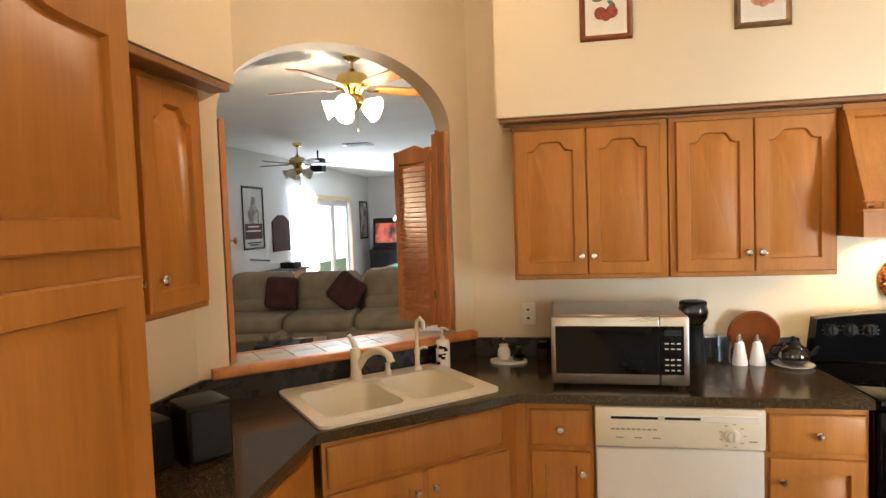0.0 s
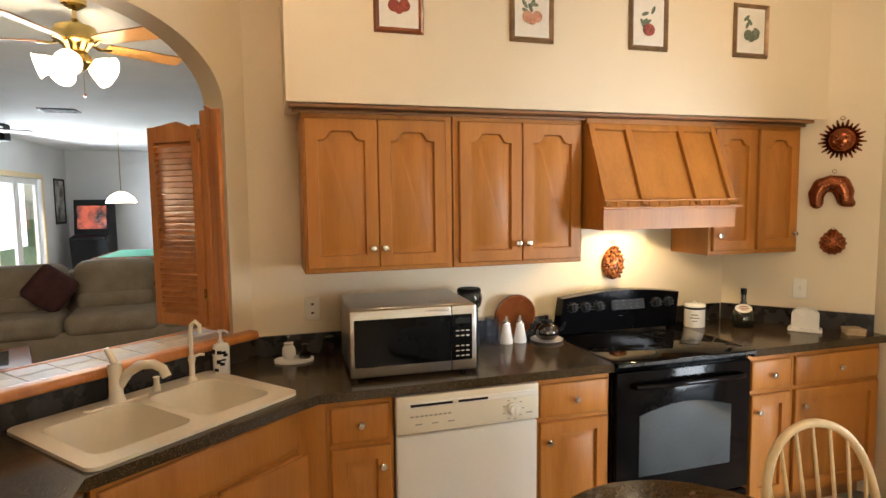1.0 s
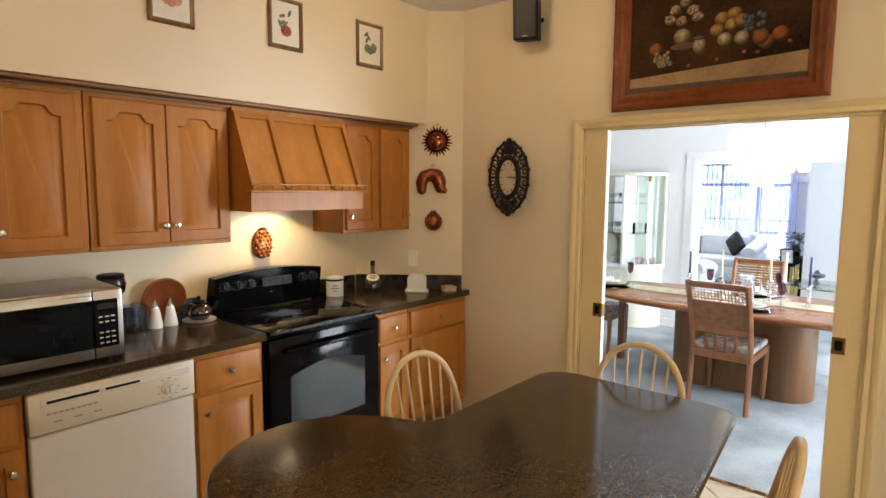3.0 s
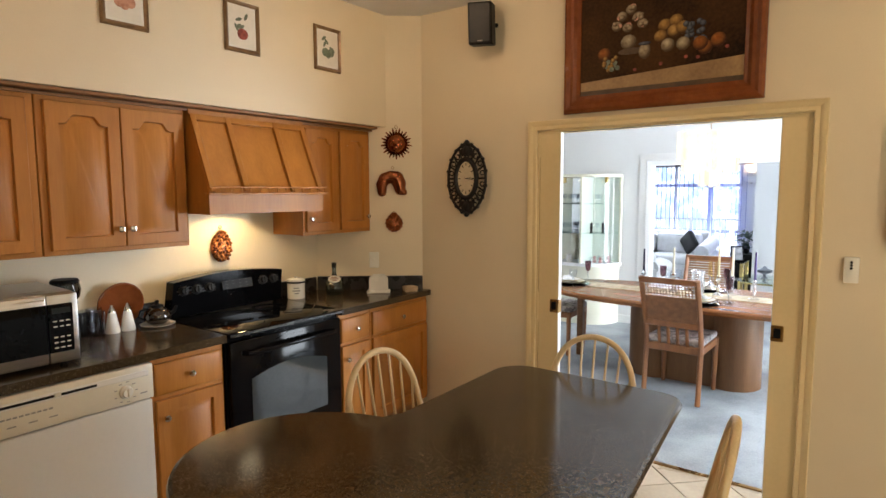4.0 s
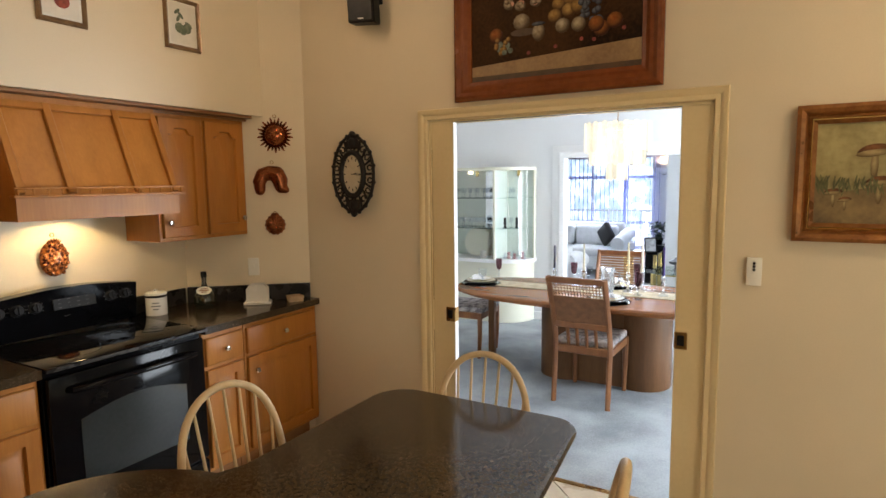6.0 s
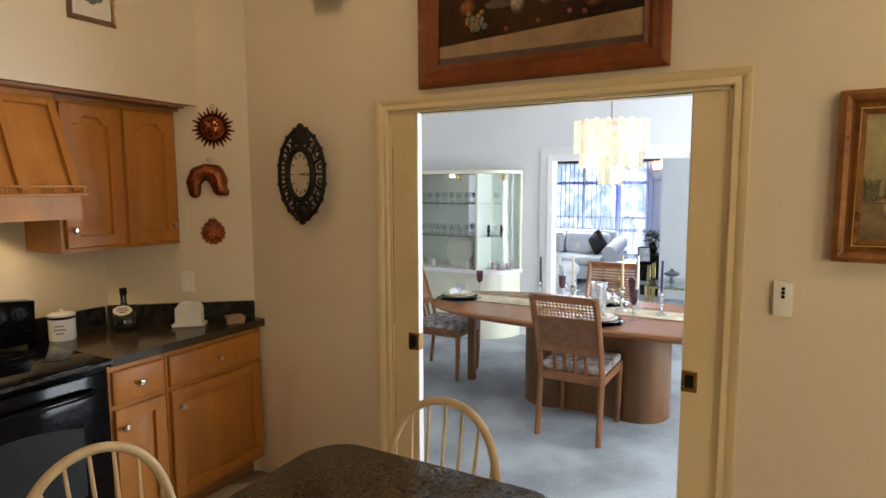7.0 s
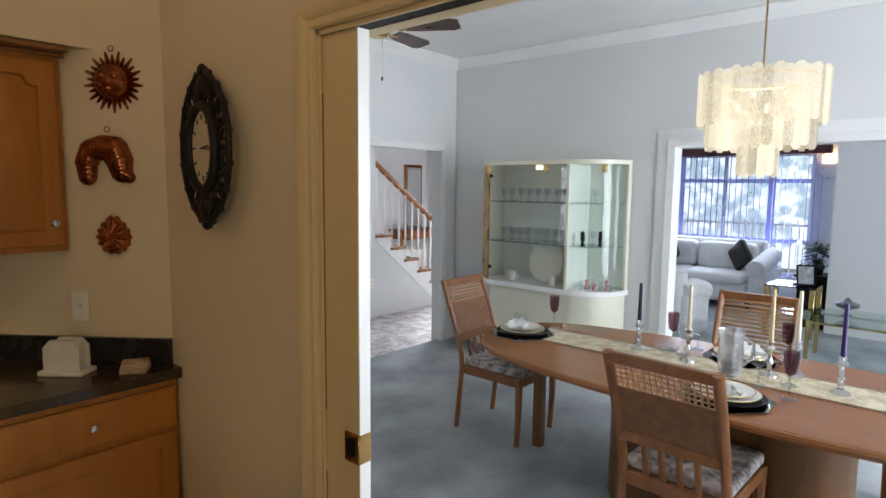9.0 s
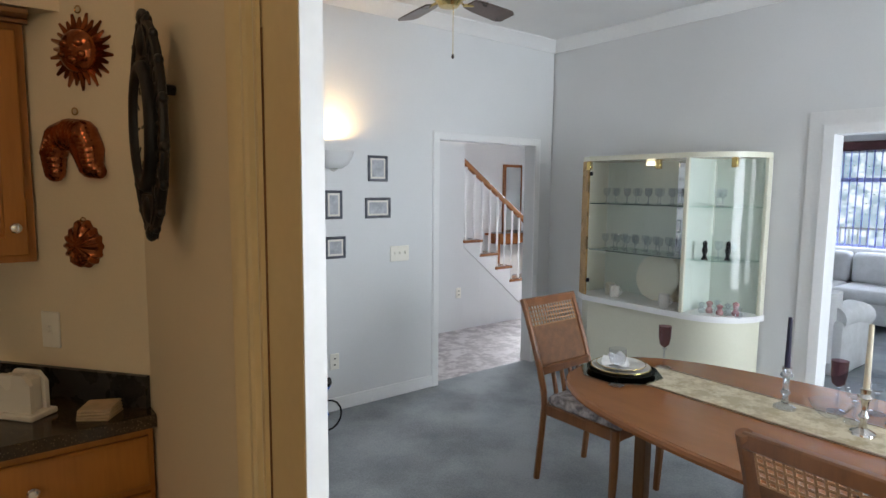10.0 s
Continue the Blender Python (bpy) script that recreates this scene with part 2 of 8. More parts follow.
# sheer vane fabric: half see-through
M_VANE = surface("sheer_lavender_fabric", (0.50, 0.53, 0.82), (0.58, 0.61, 0.90), 6, rough=0.7)
_n, _l = M_VANE.node_tree.nodes, M_VANE.node_tree.links.new
_t, _x = _n.new("ShaderNodeBsdfTransparent"), _n.new("ShaderNodeMixShader")
_t.inputs[0].default_value, _x.inputs[0].default_value = (0.80, 0.82, 1.0, 1), 0.45
_l(_t.outputs[0], _x.inputs[1])
_l(_n["Principled BSDF"].outputs[0], _x.inputs[2])
_l(_x.outputs[0], _n["Material Output"].inputs[0])
M_STEEL_BLUE = surface("dark_fan_blade", (0.05, 0.028, 0.02), (0.09, 0.05, 0.035), 8, rough=0.3)
M_FANWOOD = surface("oak_fan_blade", (0.36, 0.17, 0.05), (0.50, 0.26, 0.09), 4, rough=0.3, fine=30)
M_LIT = glow("lit_glass_shade", (1.0, 0.86, 0.62), 5.0)
M_LITC = glow("lit_chandelier_glass", (1.0, 0.89, 0.66), 1.6)
M_LITC.node_tree.nodes["Principled BSDF"].inputs["Base Color"].default_value = (0.10, 0.095, 0.08, 1)
_n, _l = M_LITC.node_tree.nodes, M_LITC.node_tree.links.new
_t, _x = _n.new("ShaderNodeBsdfTransparent"), _n.new("ShaderNodeMixShader")
_x.inputs[0].default_value = 0.5
# each strip glows a little differently, with cloudy glass
_oi, _no, _mr, _mu = _n.new("ShaderNodeObjectInfo"), _n.new("ShaderNodeTexNoise"), _n.new("ShaderNodeMapRange"), _n.new("ShaderNodeMath")
_no.inputs["Scale"].default_value = 14.0
_mr.inputs[3].default_value, _mr.inputs[4].default_value = 0.5, 1.7
_mu.operation = "MULTIPLY_ADD"
_mu.inputs[1].default_value, _mu.inputs[2].default_value = 0.6, 0.0
_l(_oi.outputs["Random"], _mr.inputs[0])
_sum = _n.new("ShaderNodeMath")
_sum.operation = "MULTIPLY"
_l(_no.outputs["Fac"], _sum.inputs[0])
_l(_mr.outputs[0], _sum.inputs[1])
_mu.inputs[1].default_value = 2.5
_l(_sum.outputs[0], _mu.inputs[0])
_l(_mu.outputs[0], _n["Principled BSDF"].inputs["Emission Strength"])
_l(_t.outputs[0], _x.inputs[1])
_l(_n["Principled BSDF"].outputs[0], _x.inputs[2])
_l(_x.outputs[0], _n["Material Output"].inputs[0])
M_LITLENS = glow("lit_lens", (1.0, 0.82, 0.55), 6.0)
# emission for the sheer curtain, in place of daylight passing through it
M_CURTAIN_GLOW = glow("curtain_backlight_glow", (0.86, 0.93, 1.0), 2.4)


# ---- mesh helpers ----
WORLD_OF = {}


def thing(name, label, category, group="", base=(0, 0, 0), kind=""):
    """An Empty at the base of a thing; parts are given in world coordinates."""
    ob = new(name)
    ob.empty_display_size = 0.1
    ob.matrix_basis = Matrix.Translation(base)
    WORLD_OF[ob.name] = Matrix.Translation(base)
    return tagged(ob, label, category, group, kind)


def finish(bm, name, material, smooth=40):
    bmesh.ops.recalc_face_normals(bm, faces=bm.faces)
    me = bpy.data.meshes.new(name)
    bm.to_mesh(me)
    bm.free()
    me.materials.append(material)
    if smooth:
        for p in me.polygons:
            p.use_smooth = True
        me.set_sharp_from_angle(angle=radians(smooth))
    return me


def part(name, bm, material, parent, label="", smooth=40):
    w = WORLD_OF.get(parent.name, Matrix.Identity(4))
    bm.transform(w.inverted())
    ob = new(name, finish(bm, name, material, smooth))
    ob.parent = parent
    WORLD_OF[ob.name] = w
    if label:
        ob["label"] = label
    return ob


def solo(name, bm, material, label, category, group="", kind="", smooth=40):
    """A thing that is one mesh, or a piece of the setting."""
    ob = new(name, finish(bm, name, material, smooth))
    WORLD_OF[ob.name] = Matrix.Identity(4)
    return tagged(ob, label, category, group, kind)


def place(ob, m):
    ob.matrix_basis = m
    return ob


def B():
    return bmesh.new()


def box(bm, x0, x1, y0, y1, z0, z1, bevel=0.0, m=None, seg=1):
    r = bmesh.ops.create_cube(bm, size=1.0)
    vs = r["verts"]
    for v in vs:
        v.co = Vector((x0 + (v.co.x + 0.5) * (x1 - x0), y0 + (v.co.y + 0.5) * (y1 - y0), z0 + (v.co.z + 0.5) * (z1 - z0)))
    if bevel:
        es = list({e for v in vs for e in v.link_edges})
        r2 = bmesh.ops.bevel(bm, geom=es, offset=bevel, segments=seg, profile=0.5, affect="EDGES")
        vs = list({v for v in r2["verts"]} | {v for v in vs if v.is_valid})
    if m is not None:
        for v in vs:
            v.co = m @ v.co
    return bm


def lathe(bm, profile, seg=24, m=None, caps=True):
    """Turns a profile of (radius, height) round z."""
    m = m or Matrix.Identity(4)
    rings = []
    for r, z in profile:
        if r < 1e-5:
            rings.append([bm.verts.new(m @ Vector((0, 0, z)))])
        else:
            rings.append([bm.verts.new(m @ Vector((r * math.cos(2 * math.pi * i / seg), r * math.sin(2 * math.pi * i / seg), z))) for i in range(seg)])
    for a, b in zip(rings, rings[1:]):
        for i in range(seg):
            j = (i + 1) % seg
            q = [a[i % len(a)], a[j % len(a)], b[j % len(b)], b[i % len(b)]]
            q = [v for k, v in enumerate(q) if v not in q[:k]]
            if len(q) > 2:
                bm.faces.new(q)
    for ring in (rings[0], rings[-1]):
        if caps and len(ring) > 2:
            bm.faces.new(ring)
    return bm


def tube(bm, pts, r, seg=10, closed=False, r_end=None, flat=1.0):
    """A round bar along points."""
    pts = [Vector(p) for p in pts]
    n = len(pts)
    rings = []
    side = None
    for i, p in enumerate(pts):
        a, b = pts[(i - 1) % n if closed else max(i - 1, 0)], pts[(i + 1) % n if closed else min(i + 1, n - 1)]
        t = (b - a).normalized()
        if side is None:
            side = t.orthogonal().normalized()
        side = (side - t * side.dot(t)).normalized()
        up = t.cross(side)
        rr = r if r_end is None else r + (r_end - r) * i / max(1, n - 1)
        rings.append([bm.verts.new(p + side * math.cos(2 * math.pi * k / seg) * rr + up * math.sin(2 * math.pi * k / seg) * rr * flat) for k in range(seg)])
    for i in range(n if closed else n - 1):
        a, b = rings[i], rings[(i + 1) % n]
        for k in range(seg):
            bm.faces.new([a[k], a[(k + 1) % seg], b[(k + 1) % seg], b[k]])
    if not closed:
        bm.faces.new(rings[0])
        bm.faces.new(rings[-1])
    return bm


def slab(bm, outline, z0, z1, holes=(), m=None, round_edge=0.0):
    """A flat plate of any outline, with holes, between two heights (local z)."""
    m = m or Matrix.Identity(4)
    loops = [outline, *holes]
    for z in (z0, z1):
        edges = []
        for loop in loops:
            vs = [bm.verts.new(m @ Vector((x, y, z))) for x, y in loop]
            edges += [bm.edges.new((vs[i], vs[(i + 1) % len(vs)])) for i in range(len(vs))]
        bmesh.ops.triangle_fill(bm, use_beauty=True, edges=edges)
    for loop in loops:
        lo = [bm.verts.new(m @ Vector((x, y, z0))) for x, y in loop]
        hi = [bm.verts.new(m @ Vector((x, y, z1))) for x, y in loop]
        for i in range(len(loop)):
            j = (i + 1) % len(loop)
            bm.faces.new([lo[i], lo[j], hi[j], hi[i]])
    bmesh.ops.remove_doubles(bm, verts=bm.verts, dist=1e-5)
    return bm


def rounded(x0, x1, y0, y1, r, seg=6):
    out = []
    for cx, cy, a in ((x1 - r, y1 - r, 0), (x0 + r, y1 - r, 90), (x0 + r, y0 + r, 180), (x1 - r, y0 + r, 270)):
        out += [(cx + r * math.cos(radians(a + 90 * i / seg)), cy + r * math.sin(radians(a + 90 * i / seg))) for i in range(seg + 1)]
    return out


def upright(origin, e):
    """Local x along e (in plan), local y up, local z towards the back of the wall (e turned left)."""
    ex = Vector((e[0], e[1], 0)).normalized()
    n = Vector((-ex.y, ex.x, 0))
    m = Matrix((( ex.x, 0, n.x, origin[0]), (ex.y, 0, n.y, origin[1]), (0, 1, 0, origin[2]), (0, 0, 0, 1)))
    return m


def wall(name, p0, p1, thick, z0, z1, material, holes=(), label="painted plaster wall"):
    """A wall whose face runs p0 to p1 and whose body lies to the left of that direction; holes (s0, s1, z0, z1) go through."""
    d = Vector((p1[0] - p0[0], p1[1] - p0[1]))
    L = d.length
    m = upright((p0[0], p0[1], 0), d)
    bm = B()
    cut = sorted(holes)
    s = 0.0
    for a, b, h0, h1 in cut:
        box(bm, s, a, z0, z1, 0, thick, m=m)
        if h0 > z0 + 0.001:
            box(bm, a, b, z0, h0, 0, thick, m=m)
        if h1 < z1 - 0.001:
            box(bm, a, b, h1, z1, 0, thick, m=m)
        s = b
    box(bm, s, L, z0, z1, 0, thick, m=m)
    return solo(name, bm, material, label, "wall", kind="structure", smooth=0)


# ---- the setting ----
CEIL = 2.86
YB = 3.50           # kitchen north wall
XE = 3.31           # wall with the pocket doors
DG0, DG1 = (2.83, 3.50), (3.31, 2.90)
AW0, AW1 = (-0.98, 2.61), (0.06, 3.50)
E2 = (0.76, 0.65)
N2 = (-0.65, 0.76)


def arch_pt(s, n):
    """A plan point s along the arch wall and n behind its kitchen face."""
    return (AW0[0] + E2[0] * s + N2[0] * n, AW0[1] + E2[1] * s + N2[1] * n)


# floors
bm = box(B(), -4.4, 3.42, -3.1, 16, -0.12, -0.012)
solo("floor", bm, M_GROUT, "grey-beige grout bed under the kitchen tiles", "floor", kind="structure", smooth=0)
bm = box(B(), 3.45, 12.2, -1.9, 4.68, -0.1, 0.004)
solo("floor_dining", bm, M_CARPET, "blue-grey plush carpet with brushed tracks", "carpet", kind="structure", smooth=0)
bm = box(B(), 3.42, 3.45, 0.5, 1.98, -0.1, 0.006)
solo("threshold", bm, M_BRASS, "thin metal strip between tile and carpet", "threshold", kind="structure", smooth=0)
bm = box(B(), 3.6, 12.2, 4.68, 9.0, -0.1, 0.002)
solo("floor_hall", bm, M_HALLF, "mauve and white patterned hall floor", "floor", kind="structure", smooth=0)
bm = slab(B(), [(-4.3, 2.0), (-1.1, 2.0), (-1.1, 2.72), (-0.04, 3.63), (3.2, 3.63), (3.2, 15.8), (-4.3, 15.8)], -0.01, 0.012)
solo("floor_family", bm, surface("family_room_carpet", (0.22, 0.19, 0.15), (0.32, 0.28, 0.22), 4, rough=0.95, bump=0.8, fine=120), "taupe carpet of the family room", "carpet", kind="structure", smooth=0)

# ceilings
bm = box(B(), -1.2, 3.40, -3.1, 3.6, CEIL, CEIL + 0.1)
solo("ceiling", bm, M_CEIL, "white textured kitchen ceiling", "ceiling", kind="structure", smooth=0)
bm = box(B(), 3.40, 12.2, -1.9, 4.7, CEIL + 0.002, CEIL + 0.1)
solo("ceiling_dining", bm, M_CEIL, "white dining room ceiling", "ceiling", kind="structure", smooth=0)
bm = box(B(), 3.3, 12.2, 4.7, 9.0, 3.4, 3.5)
solo("ceiling_hall", bm, M_CEIL, "white hall ceiling", "ceiling", kind="structure", smooth=0)
bm = slab(B(), [(-4.3, 2.0), (-1.2, 2.0), (-1.2, 3.6), (3.2, 3.6), (3.2, 15.8), (-4.3, 15.8)], CEIL + 0.004, CEIL + 0.1)
solo("ceiling_family", bm, M_CEIL, "white textured family room ceiling", "ceiling", kind="structure", smooth=0)

# kitchen walls
wall("wall_north", (2.83, YB), (0.06, YB), -0.13, 0, CEIL, M_WALL, label="cream painted kitchen wall above the counter")
wall("wall_diagonal", DG1, DG0, -0.12, 0, CEIL, M_WALL, label="short cream diagonal wall with copper moulds")
DOOR_Y0, DOOR_Y1, DOOR_Z = 0.506, 1.971, 2.0
wall("wall_east", (XE, 2.90), (XE, -3.1), 0.10, 0, CEIL, M_WALL, [(2.90 - DOOR_Y1, 2.90 - DOOR_Y0, 0, DOOR_Z)], "cream painted wall with a wide pocket-door opening")
bm = B()
for a, b, c_, d in ((-1.8, DOOR_Y0, 0, CEIL), (DOOR_Y1, 4.62, 0, CEIL), (DOOR_Y0, DOOR_Y1, DOOR_Z, CEIL)):
    box(bm, 3.4105, 3.418, a, b, c_, d)
solo("wall_dining_west", bm, M_DWALL, "pale grey dining face of the pocket-door wall", "wall", kind="structure", smooth=0)
# the hole takes the added side window
wall("wall_west", (-0.98, -3.1), (-0.98, 2.61), 0.12, 0, CEIL, M_WALL, [(0.3, 1.9, 0.6, 2.2)], label="cream painted kitchen wall behind the pantry")
# roof slab added out of view, to keep sun off the kitchen floor
solo("porch_roof", box(B(), -1.3, 3.6, -5.9, -3.13, 2.42, 2.55), M_CEIL, "unseen roof slab added to keep sun out of the kitchen", "roof", kind="structure", smooth=0)
wall("wall_south", (XE, -3.0), (-0.98, -3.0), 0.12, 0, CEIL, M_WALL, [(0.41, 2.31, 0.5, 2.2)], "cream painted wall with the breakfast window")

# the wall with the arched pass-through
ARCH0, ARCH1, SPRING, RISE, SILL = 0.125, 1.255, 2.10, 0.365, 1.015
L_ARCH = math.hypot(AW1[0] - AW0[0], AW1[1] - AW0[1])
hole = [(ARCH0, SILL), (ARCH1, SILL)]
for i in range(33):
    a = math.pi * i / 32
    hole.append(((ARCH0 + ARCH1) / 2 + (ARCH1 - ARCH0) / 2 * math.cos(a), SPRING + RISE * math.sin(a)))
bm = slab(B(), [(0, 0), (L_ARCH, 0), (L_ARCH, CEIL), (0, CEIL)], 0, 0.14, [hole], m=upright((*AW0, 0), E2))
solo("wall_arch", bm, M_WALL, "cream diagonal wall with an arched pass-through", "wall", kind="structure", smooth=30)

# soffits over the upper cabinets
bm = slab(B(), [(0.24, 3.10), (3.15, 3.10), (2.83, 3.50), (0.24, 3.50)], 2.085, CEIL)
solo("soffit_north", bm, M_WALL, "cream soffit above the upper cabinets", "soffit", kind="structure", smooth=0)
bm = slab(B(), [(-0.98, -0.6), (-0.575, -0.6), (-0.575, 2.285), (-0.98, 2.61)], 2.115, CEIL)
solo("soffit_west", bm, M_WALL, "cream soffit above the pantry and cabinet", "soffit", kind="structure", smooth=0)

# dining, living, hall and family room walls
wall("wall_dining_north", (6.99, 4.62), (3.46, 4.62), -0.12, 0, CEIL, M_DWALL, [(0.22, 1.28, 0, 1.95)], "pale grey dining wall with the hall opening")
wall("wall_dining_east", (7.0, 4.74), (7.0, -1.9), 0.14, 0, CEIL, M_DWALL, [(2.36, 3.86, 0, 1.92)], "pale grey dining wall with a wide opening")
wall("wall_dining_south", (7.0, -1.8), (3.46, -1.8), 0.12, 0, CEIL, M_DWALL, [(0.4, 2.0, 0.1, 2.2)], "pale grey dining wall with a tall window")
wall("wall_living_east", (11.8, 4.7), (11.8, -1.9), 0.14, 0, CEIL, M_DWALL, [(0.15, 2.48, 0.35, 2.12)], "pale grey living room wall with a wide window")
wall("wall_living_north", (12.0, 4.62), (7.14, 4.62), -0.12, 0, CEIL, M_DWALL)
wall("wall_living_south", (12.0, -1.8), (7.14, -1.8), 0.12, 0, CEIL, M_DWALL, [(2.5, 4.3, 0.3, 2.1)])
bm = box(B(), 10.0, 11.8, -1.8, 1.73, 0, CEIL)
solo("wall_living_return", bm, M_DWALL, "white return wall of the living room", "wall", kind="structure", smooth=0)
wall("wall_hall_west", (3.9, 4.74), (3.9, 9.0), 0.12, 0, 3.4, M_DWALL)
wall("wall_hall_north", (12.1, 8.6), (3.9, 8.6), -0.12, 0, 3.4, M_WTRIM, label="white hall wall beyond the stairs")
wall("wall_hall_east", (10.8, 9.0), (10.8, 4.74), 0.12, 0, 3.4, M_DWALL)
wall("wall_family_west", (-4.2, 2.0), (-4.2, 15.7), 0.14, 0, CEIL, M_DWALL, [(8.62, 9.75, 0.3, 2.3), (9.95, 12.05, 0.02, 2.16)], "grey-white family room wall with window and glazed doors")
wall("wall_family_north", (3.1, 15.6), (-4.2, 15.6), -0.12, 0, CEIL, M_DWALL)
wall("wall_family_east", (3.1, 3.63), (3.1, 15.7), -0.12, 0, CEIL, M_DWALL)
wall("wall_family_south", (-4.2, 2.1), (-1.1, 2.1), -0.12, 0, CEIL, M_DWALL)


# ---- kitchen cabinets ----
def door_mesh(w, h, arch=0.0, margin=0.055, thick=0.020):
    """A framed door with a raised panel: local x across, y into the cabinet (front at -thick), z up."""
    bm = B()
    top = h - margin
    prof = [(margin, margin), (w - margin, margin)]
    if arch:
        zs = top - arch
        steps = 18
        prof.append((w - margin, zs))
        for i in range(1, steps):
            u = i / steps
            k = min(u, 1 - u)
            s = min(1.0, max(0.0, (k - 0.13) / 0.17))
            s = s * s * (3 - 2 * s)
            prof.append((w - margin - u * (w - 2 * margin), zs + arch * (0.88 * s + 0.12 * math.sin(math.pi * u))))
        prof.append((margin, zs))
    else:
        prof += [(w - margin, top), (margin, top)]
    cx, cz = w / 2, (margin + top) / 2
    n = len(prof)

    def outer(i):
        x, z = prof[i]
        if i == 0:
            return (0, 0)
        if i == 1:
            return (w, 0)
        if i == 2:
            return (w, h)
        if i == n - 1:
            return (0, h)
        return (x, h)

    def inset(d):
        return [(cx + (x - cx) * (1 - d / (w / 2 - margin)), cz + (z - cz) * (1 - d / (h / 2 - margin))) for x, z in prof]

    def ring(pts, y):
        return [bm.verts.new((x, y, z)) for x, z in pts]

    out = [outer(i) for i in range(n)]
    c = 0.004
    shr = [(min(max(x, c), w - c), min(max(z, c), h - c)) for x, z in out]
    loops = [ring(out, 0), ring(out, -thick + c), ring(shr, -thick), ring(prof, -thick), ring(inset(0.005), -thick + 0.014), ring(inset(0.011), -thick + 0.014), ring(inset(0.034), -thick + 0.001)]
    for a, b in zip(loops, loops[1:]):
        for i in range(n):
            j = (i + 1) % n
            try:
                bm.faces.new([a[i], a[j], b[j], b[i]])
            except ValueError:
                pass
    bm.faces.new(loops[-1])
    bm.faces.new(loops[0])
    bmesh.ops.remove_doubles(bm, verts=bm.verts, dist=1e-5)
    return bm


def drawer_mesh(w, h, thick=0.020):
    bm = B()
    c = 0.012
    loops = []
    for d, y in ((0, 0), (0, -thick + 0.008), (0.005, -thick + 0.003), (c, -thick)):
        loops.append([bm.verts.new((x, y, z)) for x, z in ((d, d), (w - d, d), (w - d, h - d), (d, h - d))])
    for a, b in zip(loops, loops[1:]):
        for i in range(4):
            bm.faces.new([a[i], a[(i + 1) % 4], b[(i + 1) % 4], b[i]])
    bm.faces.new(loops[0])
    bm.faces.new(loops[-1])
    return bm


def knob_mesh(m):
    """A small turned knob that points to local -y."""
    return lathe(B(), [(0.0, 0), (0.008, 0), (0.006, 0.008), (0.007, 0.013), (0.0145, 0.017), (0.016, 0.022), (0.012, 0.027), (0.0, 0.029)], 14, m @ Matrix.Rotation(radians(90), 4, "X"))


def front(parent, name, m, x, z, w, h, arch=0.0, knob=None):
    """A door or drawer front on a cabinet face with frame m (local x across, z up), with its knob."""
    mm = m @ Matrix.Translation((x, 0, z))
    bm = door_mesh(w, h, arch) if name == "door" else drawer_mesh(w, h)
    bm.transform(mm)
    ob = part(name, bm, M_MAPLE, parent)
    if knob:
        part("knob", knob_mesh(mm @ Matrix.Translation((knob[0], -0.020, knob[1]))), M_CHROME, ob, "polished nickel knob")
    return ob


def face(origin, angle=0.0):
    return Matrix.Translation(origin) @ Matrix.Rotation(radians(angle), 4, "Z")


UZ0, UZ1, UY = 1.345, 2.065, 3.19
# upper cabinets on the north wall
for x0, x1, doors, kn in ((0.30, 0.985, ((0.012, 0.318), (0.334, 0.318)), (0.293, 0.025)), (0.99, 1.672, ((0.028, 0.318), (0.350, 0.318)), (0.293, 0.025))):
    cab = thing("upper_cabinet", "honey maple upper cabinet with two arched raised-panel doors", "cabinet", "upper cabinets", (x0, UY, UZ0))
    part("body", box(B(), x0, x1, UY, 3.498, UZ0, UZ1, 0.003), M_MAPLE, cab)
    for (dx, w), kx in zip(doors, kn):
        front(cab, "door", face((x0, UY, UZ0)), dx, 0.022, w, 0.665, 0.042, (kx, 0.085))
cab = thing("upper_cabinet", "narrow honey maple upper cabinet beside the range hood", "cabinet", "upper cabinets", (2.45, UY, UZ0))
part("body", slab(B(), [(2.45, UY), (3.062, UY), (2.845, 3.46), (2.845, 3.498), (2.45, 3.498)], UZ0, UZ1), M_MAPLE, cab, smooth=0)
front(cab, "door", face((2.45, UY, UZ0)), 0.018, 0.022, 0.275, 0.665, 0.036, (0.03, 0.085))
front(cab, "door", face((2.45, UY, UZ0)), 0.318, 0.022, 0.275, 0.665, 0.036, (0.245, 0.085))
# crown strip under the soffit
bm = slab(B(), [(0, 0), (0.022, 0), (0.022, 0.010), (0.012, 0.014), (0.006, 0.030), (0, 0.034)], 0, 2.81, m=Matrix(((0, 0, 1, 0.265), (-1, 0, 0, 3.188), (0, 1, 0, 2.052), (0, 0, 0, 1))))
solo("crown_trim", bm, M_MAPLE_D, "dark stained wood strip along the cabinet tops", "trim", kind="structure")
bm = box(B(), 0.25, 3.075, 3.112, 3.188, 2.066, 2.083, 0.003)
solo("crown_board", bm, M_MAPLE_D, "dark stained board under the soffit", "trim", kind="structure")

